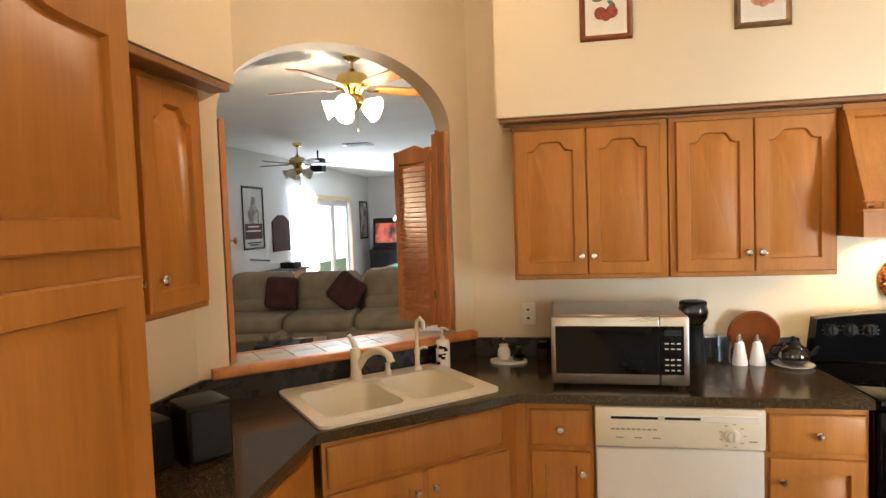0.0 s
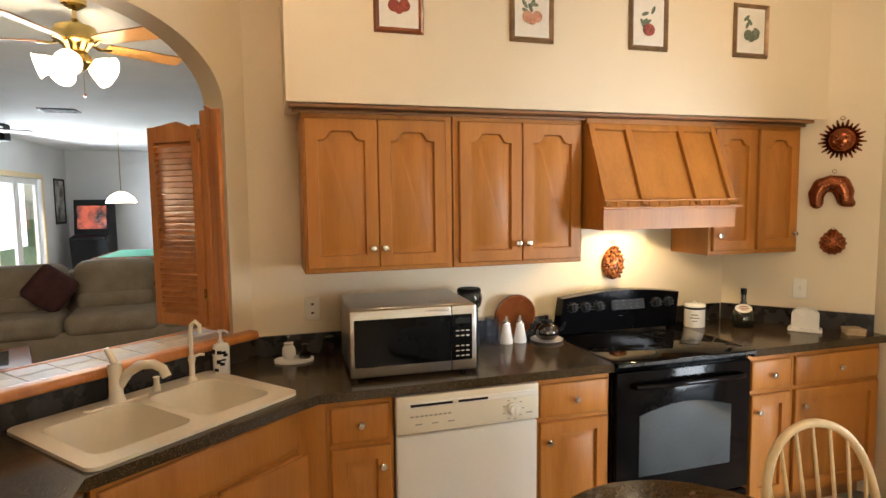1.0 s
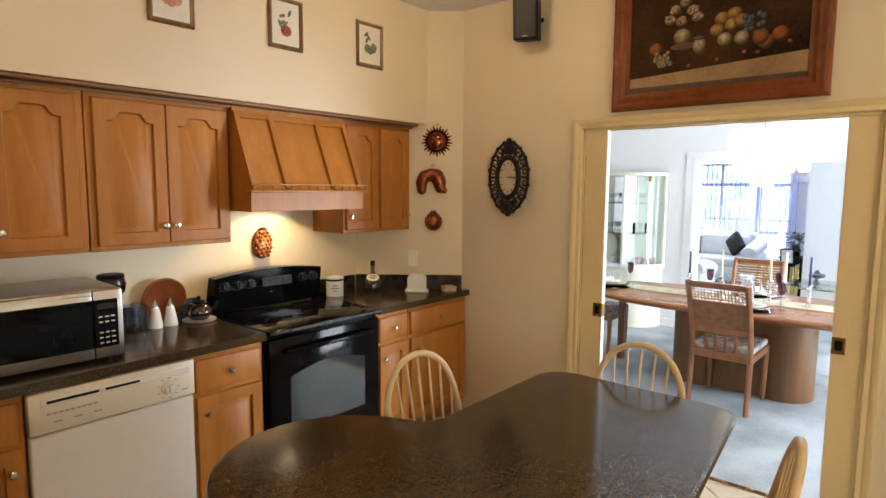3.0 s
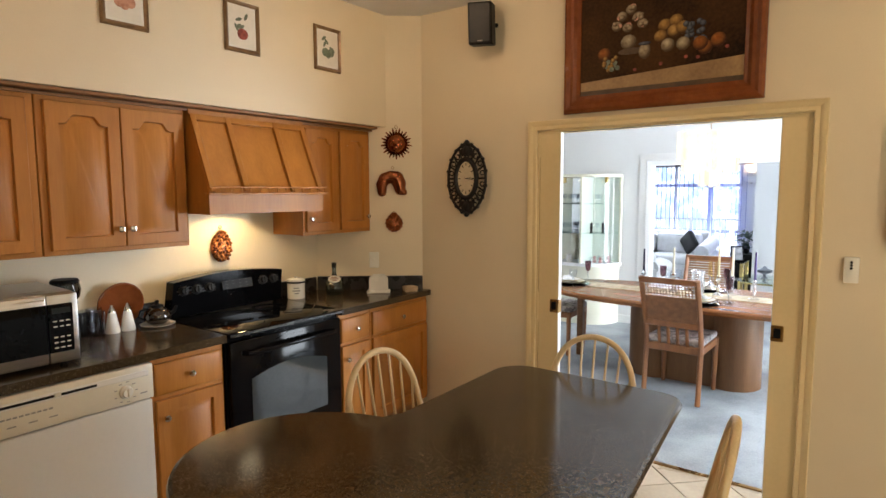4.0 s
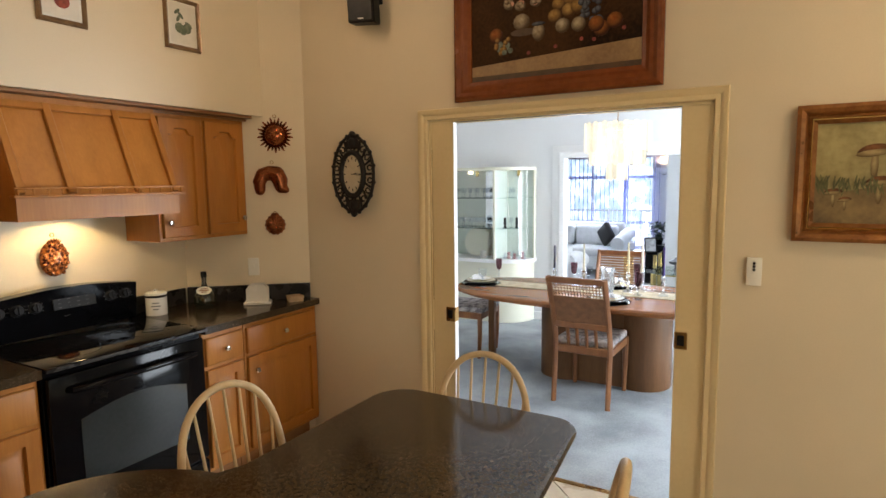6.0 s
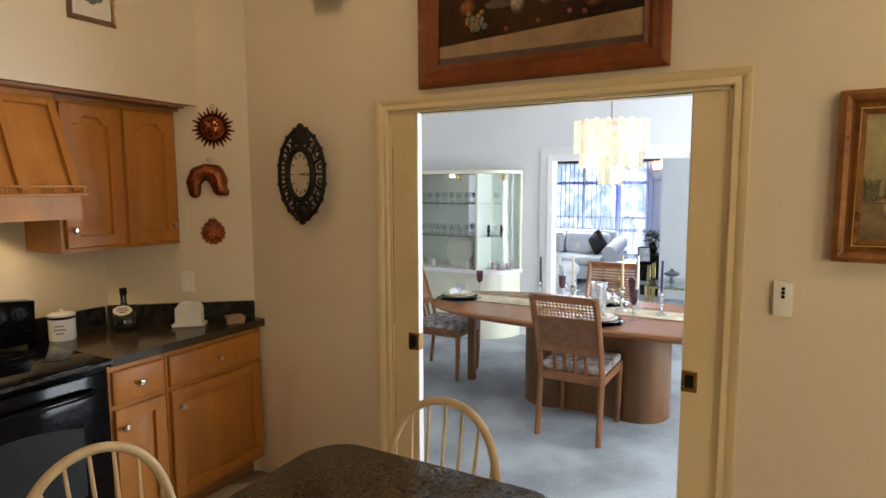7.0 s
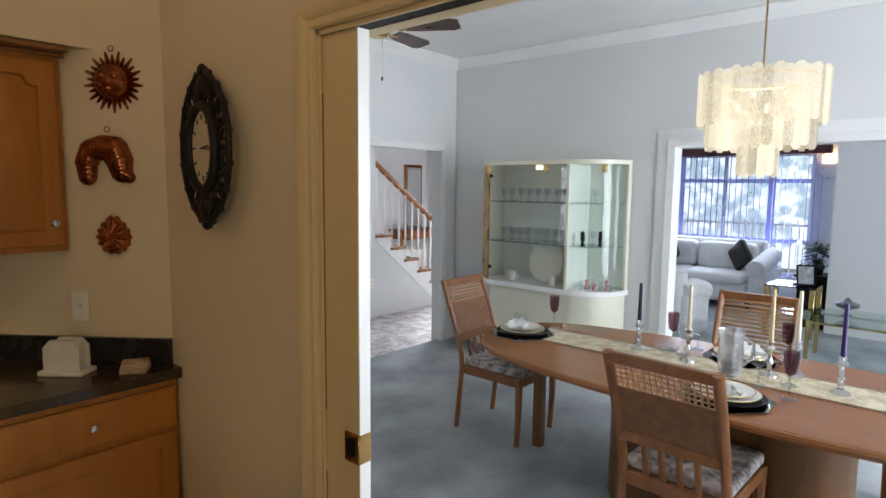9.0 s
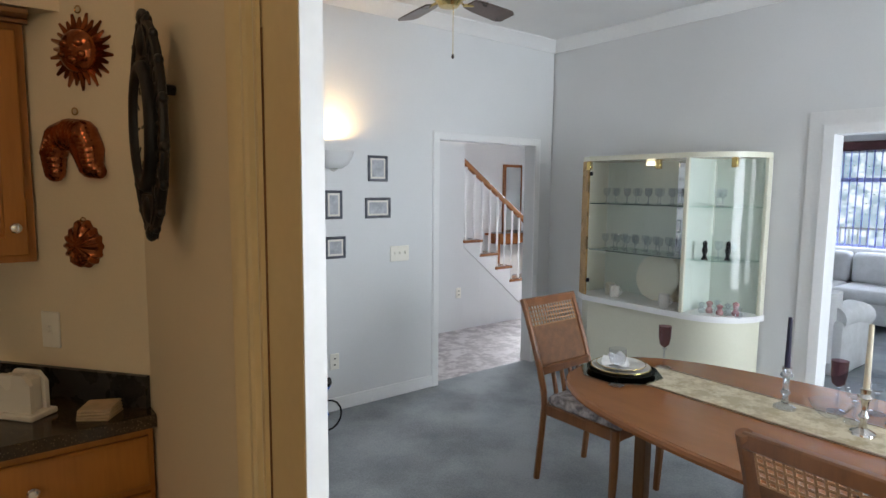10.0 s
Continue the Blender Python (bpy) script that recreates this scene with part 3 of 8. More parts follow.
# cabinet over the left counter and the tall pantry
cab = thing("upper_cabinet", "honey maple upper cabinet with two arched raised-panel doors", "cabinet", "upper cabinets", (-0.975, 1.5, 1.385))
part("body", box(B(), -0.978, -0.665, 1.502, 2.215, 1.38, 2.09, 0.003), M_MAPLE, cab)
for dy, w, kx in ((0.02, 0.355, 0.32), (0.40, 0.29, 0.045)):
    front(cab, "door", face((-0.665, 1.50, 1.38), 90), dy, 0.022, w, 0.66, 0.045, (kx, 0.09))
solo("crown_trim", box(B(), -0.655, -0.578, 1.5, 2.265, 2.086, 2.112, 0.004), M_MAPLE_D, "dark stained wood strip above the cabinet", "trim", kind="structure")
pan = thing("pantry_cabinet", "tall honey maple pantry cabinet with raised-panel doors", "cabinet", "", (-0.975, 0.9, 0))
part("body", box(B(), -0.978, -0.362, 0.55, 1.497, 0.09, 2.112, 0.003), M_MAPLE, pan)
part("toe_kick", box(B(), -0.978, -0.43, 0.552, 1.495, 0, 0.09), M_MAPLE_D, pan)
front(pan, "door", face((-0.362, 0.55, 0.1), 90), 0.02, 0.01, 0.908, 1.44, 0.0, (0.05, 1.28))
front(pan, "door", face((-0.362, 0.55, 0.1), 90), 0.02, 1.503, 0.908, 0.50, 0.05, (0.05, 0.09))
pan2 = thing("pantry_cabinet", "tall honey maple pantry cabinet by the kitchen entry", "cabinet", "", (-0.975, -0.3, 0))
part("body", box(B(), -0.978, -0.362, -0.42, 0.545, 0.09, 2.112, 0.003), M_MAPLE, pan2)
front(pan2, "door", face((-0.362, -0.42, 0.1), 90), 0.02, 0.01, 0.92, 1.44, 0.0, (0.87, 1.28))
front(pan2, "door", face((-0.362, -0.42, 0.1), 90), 0.02, 1.503, 0.92, 0.50, 0.05, (0.87, 0.09))

# base cabinets
BY, CF = 2.862, 2.825


def base_cabinet(x0, x1, label, knob_door):
    c = thing("base_cabinet", label, "cabinet", "base cabinets", (x0, BY, 0))
    part("body", box(B(), x0, x1, BY, 3.496, 0.10, 0.872, 0.002), M_MAPLE, c)
    part("toe_kick", box(B(), x0, x1, BY + 0.07, BY + 0.09, 0, 0.10), M_MAPLE_D, c)
    w = x1 - x0 - 0.03
    front(c, "drawer", face((x0, BY, 0)), 0.015, 0.692, w, 0.152, 0, (w / 2, 0.076))
    front(c, "door", face((x0, BY, 0)), 0.015, 0.125, w, 0.545, 0, (knob_door if knob_door > 0 else w + knob_door, 0.46))
    return c


base_cabinet(0.345, 0.617, "narrow honey maple base cabinet with one drawer", -0.035)
base_cabinet(1.262, 1.632, "honey maple base cabinet between dishwasher and range", 0.04)
base_cabinet(2.425, 2.70, "narrow honey maple base cabinet beside the range", 0.035)
base_cabinet(2.703, 3.303, "wide honey maple base cabinet under the counter end", 0.05)

# corner sink cabinet, parallel to the arch wall
SC = face((-0.36, 2.372, 0), math.degrees(math.atan2(E2[1], E2[0])))
sinkcab = thing("sink_cabinet", "honey maple corner sink cabinet with a false drawer front", "cabinet", "base cabinets", (-0.36, 2.372, 0))
part("body", slab(B(), [(-0.345, 2.385), (0.28, 2.875), (0.34, 2.875), (0.34, 3.40), (0.05, 3.45), (-0.93, 2.62), (-0.39, 2.385)], 0.10, 0.66), M_MAPLE, sinkcab, smooth=0)
bm = box(B(), 0.0, 0.80, 0.0, 0.02, 0.655, 0.872, m=SC)
part("top_rail", bm, M_MAPLE, sinkcab)
part("filler", slab(B(), [(0.235, 2.873), (0.30, 2.862), (0.344, 2.862), (0.344, 2.95), (0.22, 2.95)], 0.10, 0.872), M_MAPLE, sinkcab, smooth=0)
part("toe_kick", box(B(), 0.03, 0.77, 0.07, 0.09, 0, 0.10, m=SC), M_MAPLE_D, sinkcab)
front(sinkcab, "drawer", SC, 0.015, 0.692, 0.765, 0.152)
front(sinkcab, "door", SC, 0.015, 0.125, 0.375, 0.545, 0, (0.345, 0.47))
front(sinkcab, "door", SC, 0.41, 0.125, 0.375, 0.545, 0, (0.03, 0.47))
c = thing("base_cabinet", "honey maple base cabinet beside the corner sink", "cabinet", "base cabinets", (-0.39, 1.5, 0))
part("body", box(B(), -0.975, -0.388, 1.502, 2.36, 0.10, 0.872, 0.002), M_MAPLE, c)
front(c, "drawer", face((-0.388, 1.5, 0), 90), 0.03, 0.692, 0.78, 0.152, 0, (0.39, 0.076))
front(c, "door", face((-0.388, 1.5, 0), 90), 0.03, 0.125, 0.385, 0.545, 0, (0.35, 0.47))
front(c, "door", face((-0.388, 1.5, 0), 90), 0.425, 0.125, 0.385, 0.545, 0, (0.035, 0.47))

# counters and backsplashes
SINK = Matrix.Translation((-0.352, 2.348, 0)) @ Matrix.Rotation(math.atan2(E2[1], E2[0]), 4, "Z")


def sink_pts(pts):
    return [tuple((SINK @ Vector((x, y, 0)))[:2]) for x, y in pts]


top = thing("countertop", "dark speckled laminate countertop round the corner sink", "countertop", "", (0, 3, 0.875))
bm = slab(B(), [(-0.975, 1.5), (-0.357, 1.5), (-0.357, 2.325), (0.315, CF), (1.636, CF), (1.636, 3.497), (0.065, 3.497), (-0.975, 2.608)], 0.875, 0.914, [sink_pts(rounded(0.03, 0.745, 0.035, 0.505, 0.04))])
part("worktop", bm, M_COUNTER, top, smooth=0)
bm = B()
box(bm, 0.07, 1.636, 3.478, 3.497, 0.914, 1.012, 0.002)
box(bm, 0.0, L_ARCH, 0.914, 1.012, -0.022, 0.0, m=upright((*AW0, 0), E2))
box(bm, -0.977, -0.957, 1.503, 2.60, 0.914, 1.012, 0.002)
part("backsplash", bm, M_CHARCOAL, top, smooth=0)
top2 = thing("countertop", "dark speckled laminate countertop beside the range", "countertop", "", (2.8, 3, 0.875))
part("worktop", slab(B(), [(2.424, CF), (3.307, CF), (3.307, 2.900), (2.827, 3.497), (2.424, 3.497)], 0.875, 0.914), M_COUNTER, top2, smooth=0)
bm = B()
box(bm, 2.424, 2.80, 3.478, 3.497, 0.914, 1.012, 0.002)
box(bm, 0.0, 0.765, 0.914, 1.012, 0.001, 0.02, m=upright((DG1[0] - 0.002, DG1[1], 0), (DG0[0] - DG1[0], DG0[1] - DG1[1])))
part("backsplash", bm, M_CHARCOAL, top2, smooth=0)

# pass-through ledge: tiled top with a round pine nosing
led = thing("ledge", "tiled pass-through ledge with an orange pine nosing", "ledge", "", (*arch_pt(0.7, 0), 1.015))
UPA = upright((*AW0, 0), E2)
LEDGE = Matrix(((E2[0], N2[0], 0, AW0[0]), (E2[1], N2[1], 0, AW0[1]), (0, 0, 1, 0), (0, 0, 0, 1)))
part("nosing", slab(B(), rounded(-0.075, 0.001, 1.016, 1.056, 0.016, 5), 0.05, 1.34, m=LEDGE @ Matrix(((0, 0, 1, 0), (1, 0, 0, 0), (0, 1, 0, 0), (0, 0, 0, 1)))), M_PINE, led, "orange pine bullnose edge")
M_LTILE = surface("pale_ledge_tile", (0.50, 0.44, 0.38), (0.62, 0.56, 0.49), 6, rough=0.22, fine=40)
for i in range(8):
    for j in range(2):
        s0 = ARCH0 + 0.003 + i * (ARCH1 - ARCH0) / 8
        part("tile", box(B(), s0, s0 + 0.1395, 0.004 + j * 0.11, 0.110 + j * 0.11, 1.017, 1.052, 0.003, m=LEDGE), M_LTILE, led, smooth=0)
part("back_edge", box(B(), 0.06, 1.32, 0.224, 0.25, 1.012, 1.054, 0.004, m=LEDGE), M_PINE, led)

# ---- sink and tap ----
sink = thing("kitchen_sink", "cream enamel double-bowl drop-in sink", "sink", "", tuple(SINK @ Vector((0.39, 0.27, 0.914))))


def bowl(bm, x0, x1, y0, y1, zt, zb, r=0.05):
    a = rounded(x0, x1, y0, y1, r, 5)
    b = rounded(x0 + 0.012, x1 - 0.012, y0 + 0.012, y1 - 0.012, r, 5)
    c_ = rounded(x0 + 0.045, x1 - 0.045, y0 + 0.045, y1 - 0.045, r * 0.8, 5)
    rings = [[bm.verts.new((x, y, z)) for x, y in p] for p, z in ((a, zt), (b, zb + 0.04), (c_, zb))]
    for p, q in zip(rings, rings[1:]):
        for i in range(len(p)):
            j = (i + 1) % len(p)
            bm.faces.new([p[i], p[j], q[j], q[i]])
    bm.faces.new(rings[-1])


bm = B()
r1, r2 = rounded(0.055, 0.385, 0.075, 0.455, 0.05, 5), rounded(0.42, 0.72, 0.075, 0.455, 0.05, 5)
slab(bm, rounded(0.0, 0.79, 0.0, 0.565, 0.04), 0.914, 0.926, [r1, r2])
bowl(bm, 0.055, 0.385, 0.075, 0.455, 0.926, 0.76)
bowl(bm, 0.42, 0.72, 0.075, 0.455, 0.926, 0.76)
bm.transform(SINK)
basin = part("basin", bm, M_SINK, sink, smooth=50)
for x in (0.22, 0.57):
    part("drain", lathe(B(), [(0.0, 0.0), (0.03, 0.0), (0.038, 0.004), (0.042, 0.001)], 18, SINK @ Matrix.Translation((x, 0.27, 0.761))), M_CHROME, sink, "steel drain")
tap = thing("kitchen_tap", "white single-lever kitchen tap with a curved spout", "tap", "", tuple(SINK @ Vector((0.34, 0.50, 0.926))))
TP = SINK @ Matrix.Translation((0.34, 0.497, 0.926))
part("body", lathe(B(), [(0.033, 0), (0.032, 0.012), (0.025, 0.03), (0.023, 0.10), (0.026, 0.13), (0.022, 0.15), (0.0, 0.155)], 18, TP), M_SINK, tap)
bm = B()
tube(bm, [TP @ Vector(p) for p in ((0.01, -0.005, 0.06), (0.03, -0.04, 0.115), (0.05, -0.09, 0.145), (0.07, -0.14, 0.15), (0.083, -0.175, 0.135), (0.088, -0.19, 0.105))], 0.018, 12, r_end=0.017)
part("spout", bm, M_SINK, tap)
bm = tube(B(), [TP @ Vector(p) for p in ((0, 0, 0.15), (-0.006, 0.006, 0.175), (-0.022, 0.014, 0.21))], 0.014, 10, r_end=0.010)
part("lever", bm, M_SINK, tap)
part("base_plate", slab(B(), rounded(-0.12, 0.12, -0.028, 0.028, 0.027), 0.0, 0.008, m=TP), M_SINK, tap)
spr = thing("side_spray", "white filter tap with a tall bent spout", "tap", "", tuple(SINK @ Vector((0.66, 0.5, 0.926))))
SP = SINK @ Matrix.Translation((0.655, 0.497, 0.926))
part("base", lathe(B(), [(0.022, 0), (0.020, 0.012), (0.012, 0.02), (0.012, 0.07), (0.016, 0.09), (0.010, 0.11), (0, 0.112)], 14, SP), M_SINK, spr)
part("spout", tube(B(), [SP @ Vector(p) for p in ((0, 0, 0.10), (0, 0, 0.20), (0.002, -0.004, 0.235), (0.010, -0.022, 0.25), (0.016, -0.04, 0.235), (0.016, -0.042, 0.20))], 0.009, 10), M_SINK, spr)
part("lever", tube(B(), [SP @ Vector(p) for p in ((0, 0, 0.095), (0.03, -0.01, 0.105), (0.05, -0.015, 0.10))], 0.006, 8), M_SINK, spr)
dsp = solo("soap_pump", lathe(B(), [(0.016, 0), (0.015, 0.02), (0.011, 0.028), (0.011, 0.05), (0.014, 0.055), (0.0, 0.06)], 14, SINK @ Matrix.Translation((0.50, 0.5, 0.926))), M_SINK, "short white soap pump set in the sink rim", "soap pump")
btl = thing("soap_bottle", "white patterned soap dispenser bottle beside the sink", "bottle", "", tuple(SINK @ Vector((0.765, 0.535, 0.914))))
BT = Matrix.Translation((*(SINK @ Vector((0.80, 0.50, 0)))[:2], 0.914))
part("bottle", lathe(B(), [(0.0, 0), (0.034, 0.0), (0.036, 0.006), (0.036, 0.12), (0.030, 0.135), (0.012, 0.142), (0.012, 0.155), (0, 0.156)], 20, BT), M_WHITE, btl)
bm = B()
for i in range(14):
    a, z = random.uniform(0, 6.28), random.uniform(0.02, 0.105)
    box(bm, 0.0355, 0.0372, -0.010, 0.010, z, z + random.uniform(0.008, 0.02), m=BT @ Matrix.Rotation(a, 4, "Z"))
part("print", bm, M_PLASTIC_K, btl, "black printed ornament")
bm = lathe(B(), [(0.006, 0.15), (0.006, 0.185), (0.012, 0.187), (0.012, 0.198), (0, 0.2)], 12, BT)
tube(bm, [BT @ Vector(p) for p in ((0, 0, 0.192), (0.02, -0.015, 0.196), (0.034, -0.026, 0.188))], 0.005, 8)
part("pump", bm, M_WHITE, btl)


# ---- range hood ----
hood = thing("range_hood", "honey maple range hood with a sloped battened front", "range hood", "", (2.06, 3.3, 1.51))
prof = [(3.498, 1.57), (3.015, 1.57), (3.015, 1.512), (2.995, 1.512), (2.995, 1.625), (3.168, 2.035), (3.498, 2.035)]
MX = Matrix(((0, 0, 1, 0), (1, 0, 0, 0), (0, 1, 0, 0), (0, 0, 0, 1)))
bm = slab(B(), prof, 1.678, 2.442, m=MX)
part("body", bm, M_MAPLE, hood, smooth=0)
for x in (1.678, 2.422):
    part("side_skirt", box(B(), x, x + 0.02, 3.016, 3.498, 1.512, 1.571), M_MAPLE, hood, smooth=0)
SL = math.atan2(0.173, 0.41)
for x in (1.68, 1.885, 2.20, 2.405):
    bm = box(B(), x, x + 0.034, -0.016, 0.004, 0.0, 0.44, 0.003)
    bm.transform(Matrix.Translation((0, 2.995, 1.628)) @ Matrix.Rotation(-SL, 4, "X"))
    part("batten", bm, M_MAPLE, hood)
bm = box(B(), 1.68, 2.44, -0.014, 0.004, 0.405, 0.44, 0.003)
bm.transform(Matrix.Translation((0, 2.995, 1.628)) @ Matrix.Rotation(-SL, 4, "X"))
part("top_rail", bm, M_MAPLE, hood)
part("top_board", box(B(), 1.679, 2.441, 3.160, 3.40, 2.0355, 2.064, 0.002), M_MAPLE, hood)
part("lip", box(B(), 1.655, 2.455, 2.955, 3.0, 1.612, 1.624, 0.003), M_MAPLE, hood)
part("rail", box(B(), 1.66, 2.45, 2.958, 2.970, 1.648, 1.658, 0.003), M_MAPLE, hood)
for i in range(14):
    x = 1.675 + i * 0.0585
    part("spindle", lathe(B(), [(0.006, 1.624), (0.004, 1.632), (0.006, 1.640), (0.005, 1.648)], 8, Matrix.Translation((x, 2.964, 0))), M_MAPLE, hood)
part("underside", box(B(), 1.72, 2.40, 3.03, 3.46, 1.562, 1.568), M_STEEL, hood, "steel underside with a small lamp")
part("lamp_lens", lathe(B(), [(0.0, 1.554), (0.05, 1.554), (0.055, 1.562)], 16, Matrix.Translation((2.06, 3.28, 0))), M_LITLENS, hood, "lit lamp lens")

# ---- electric range ----
rng = thing("electric_range", "black electric range with a glass cooktop", "range", "", (2.03, 3.1, 0))
part("body", box(B(), 1.645, 2.415, 2.86, 3.47, 0.02, 0.895, 0.004), M_BLACK, rng)
part("cooktop", box(B(), 1.641, 2.419, 2.805, 3.46, 0.895, 0.918, 0.006, seg=2), M_BLACKG, rng, "black glass cooktop")
for x, y, r in ((1.85, 2.98, 0.10), (2.22, 2.98, 0.085), (1.85, 3.26, 0.08), (2.22, 3.26, 0.10)):
    part("burner_ring", lathe(B(), [(r, 0.9182), (r + 0.003, 0.9188), (r + 0.006, 0.9182)], 32, Matrix.Translation((x, y, 0)), caps=False), M_BLACK, rng)
outline = [(1.652, 0.92), (2.408, 0.92)]
for i in range(13):
    u = i / 12
    outline.append((2.408 - 0.01 - u * 0.736, 1.125 + 0.03 * math.sin(math.pi * u)))
guard = part("backguard", slab(B(), outline, 0, 0.075, m=Matrix(((1, 0, 0, 0), (0, -0.17, 1, 3.545), (0, 1, 0, 0), (0, 0, 0, 1)))), M_BLACK, rng)
GT = Matrix.Translation((0, 3.345, 1.08)) @ Matrix.Rotation(radians(-9.6), 4, "X")
for x in (1.72, 1.80, 1.88, 2.25, 2.33):
    k = lathe(B(), [(0.0, 0.0), (0.030, 0.0), (0.030, 0.006), (0.022, 0.010), (0.020, 0.026), (0.0, 0.027)], 18, GT @ Matrix.Translation((x, 0.016, -0.005)) @ Matrix.Rotation(radians(90), 4, "X"))
    box(k, x - 0.004, x + 0.004, -0.016, -0.008, -0.024, 0.014, 0.001, m=GT)
    part("knob", k, M_PLASTIC_K, guard)
    bm = B()
    for a in range(-120, 150, 30):
        px, pz = x + 0.036 * math.sin(radians(a)), -0.005 + 0.036 * math.cos(radians(a))
        box(bm, px - 0.0015, px + 0.0015, 0.008, 0.0165, pz - 0.0025, pz + 0.0025, m=GT)
    part("dial_mark", bm, M_CHARCOAL, guard, "small grey dial marks")
bm = box(B(), 1.96, 2.17, 0.010, 0.0165, -0.035, 0.03, 0.002, m=GT)
part("display", bm, M_PLASTIC_K, guard, "dark glass display")
bm = B()
for i in range(4):
    for j in range(3):
        box(bm, 1.985 + i * 0.045, 1.997 + i * 0.045, 0.0085, 0.0105, -0.026 + j * 0.02, -0.0225 + j * 0.02, m=GT)
part("button_marks", bm, M_CHARCOAL, guard, "rows of small grey key marks")
odoor = part("oven_door", box(B(), 1.652, 2.408, 2.822, 2.858, 0.215, 0.868, 0.012, seg=2), M_BLACK, rng, "gloss black oven door")
win = [(1.77, 0.36), (2.29, 0.36)]
for i in range(13):
    u = i / 12
    win.append((2.29 - 0.52 * u, 0.655 + 0.045 * math.sin(math.pi * u)))
part("oven_window", slab(B(), win, -2.8225, -2.8195, m=Matrix(((1, 0, 0, 0), (0, 0, -1, 0), (0, 1, 0, 0), (0, 0, 0, 1)))), M_OVENG, odoor, "grey reflective oven window")
bm = tube(B(), [(1.73, 2.822, 0.80), (1.735, 2.785, 0.805), (1.78, 2.77, 0.807), (2.03, 2.762, 0.81), (2.28, 2.77, 0.807), (2.325, 2.785, 0.805), (2.33, 2.822, 0.80)], 0.014, 10)
part("handle", bm, M_BLACK, odoor)
part("warming_drawer", box(B(), 1.652, 2.408, 2.824, 2.858, 0.035, 0.205, 0.010, seg=2), M_BLACK, rng)
part("cooktop_trim", box(B(), 1.643, 2.417, 2.799, 2.8045, 0.899, 0.914, 0.002), M_CHARCOAL, rng, "grey trim along the cooktop edge")
part("badge", box(B(), 2.018, 2.042, 2.824 + 0.55, 2.826 + 0.55, 1.005, 1.02), M_STEEL, rng)

# ---- dishwasher ----
dw = thing("dishwasher", "off-white built-in dishwasher with a bisque control panel", "dishwasher", "", (0.94, 2.85, 0))
part("door", box(B(), 0.623, 1.255, 2.832, 2.87, 0.11, 0.70, 0.006), M_APPLW, dw)
panel = part("control_panel", box(B(), 0.621, 1.257, 2.818, 2.87, 0.708, 0.868, 0.008, seg=2), M_APPL, dw, "bisque control panel")
part("grip_slot", box(B(), 0.66, 1.235, 2.8155, 2.83, 0.815, 0.843, 0.003), M_APPLW, panel)
part("grip_recess", box(B(), 0.68, 1.02, 2.8140, 2.82, 0.822, 0.834, 0.002), M_PLASTIC_K, panel, "dark latch recess")
part("latch", box(B(), 0.86, 0.885, 2.808, 2.82, 0.822, 0.838, 0.003), M_APPL, panel)
dial = part("dial", lathe(B(), [(0.0, 0), (0.030, 0), (0.028, 0.008), (0.022, 0.012), (0.020, 0.022), (0.0, 0.023)], 20, Matrix.Translation((1.135, 2.818, 0.765)) @ Matrix.Rotation(radians(90), 4, "X")), M_APPLW, panel)
part("dial_grip", box(B(), 1.131, 1.139, 2.790, 2.800, 0.748, 0.782, 0.002), M_APPL, dial)
bm = B()
for i in range(9):
    box(bm, 0.68 + i * 0.02, 0.695 + i * 0.02, 2.8168, 2.819, 0.778, 0.785)
for i in range(3):
    box(bm, 0.70 + i * 0.07, 0.73 + i * 0.07, 2.8168, 2.819, 0.745, 0.750)
for a in range(-150, 180, 40):
    cx, cz = 1.135 + 0.045 * math.sin(radians(a)), 0.765 + 0.045 * math.cos(radians(a))
    box(bm, cx - 0.006, cx + 0.006, 2.8168, 2.819, cz - 0.002, cz + 0.002)
box(bm, 1.195, 1.225, 2.8168, 2.819, 0.74, 0.746)
part("print", bm, surface("grey_print", (0.25, 0.23, 0.2), (0.3, 0.28, 0.25)), panel, "grey printed marks")
part("kick_plate", box(B(), 0.625, 1.253, 2.90, 2.92, 0.01, 0.105), M_PLASTIC_K, dw)

# ---- microwave ----
MWM = Matrix.Translation((0.455, 2.945, 0.914)) @ Matrix.Rotation(radians(-1.5), 4, "Z")
mw = thing("microwave", "stainless steel countertop microwave with a black window", "microwave", "", (0.72, 3.15, 0.914))
part("case", box(B(), 0.004, 0.546, 0.012, 0.42, 0.018, 0.305, 0.006, m=MWM), M_STEEL, mw)
mwd = part("door", box(B(), 0.0, 0.435, -0.018, 0.012, 0.016, 0.30, 0.007, m=MWM, seg=2), M_STEEL, mw)
part("window", box(B(), 0.018, 0.434, -0.0215, -0.012, 0.06, 0.262, 0.004, m=MWM), M_BLACKG, mwd, "black glass window")
ctl = part("control_panel", box(B(), 0.437, 0.55, -0.018, 0.012, 0.016, 0.30, 0.007, m=MWM, seg=2), M_STEEL, mw)
part("keypad", box(B(), 0.436, 0.53, -0.0215, -0.012, 0.06, 0.262, 0.004, m=MWM), M_BLACKG, ctl, "black keypad")
bm = B()
for i in range(3):
    for j in range(6):
        if j != 3:
            box(bm, 0.455 + i * 0.023, 0.469 + i * 0.023, -0.0228, -0.021, 0.078 + j * 0.022, 0.083 + j * 0.022, m=MWM)
part("key_marks", bm, M_MAT, ctl, "white key marks")
part("display", box(B(), 0.452, 0.520, -0.0228, -0.021, 0.222, 0.246, 0.001, m=MWM), M_OVENG, ctl, "dark green display")
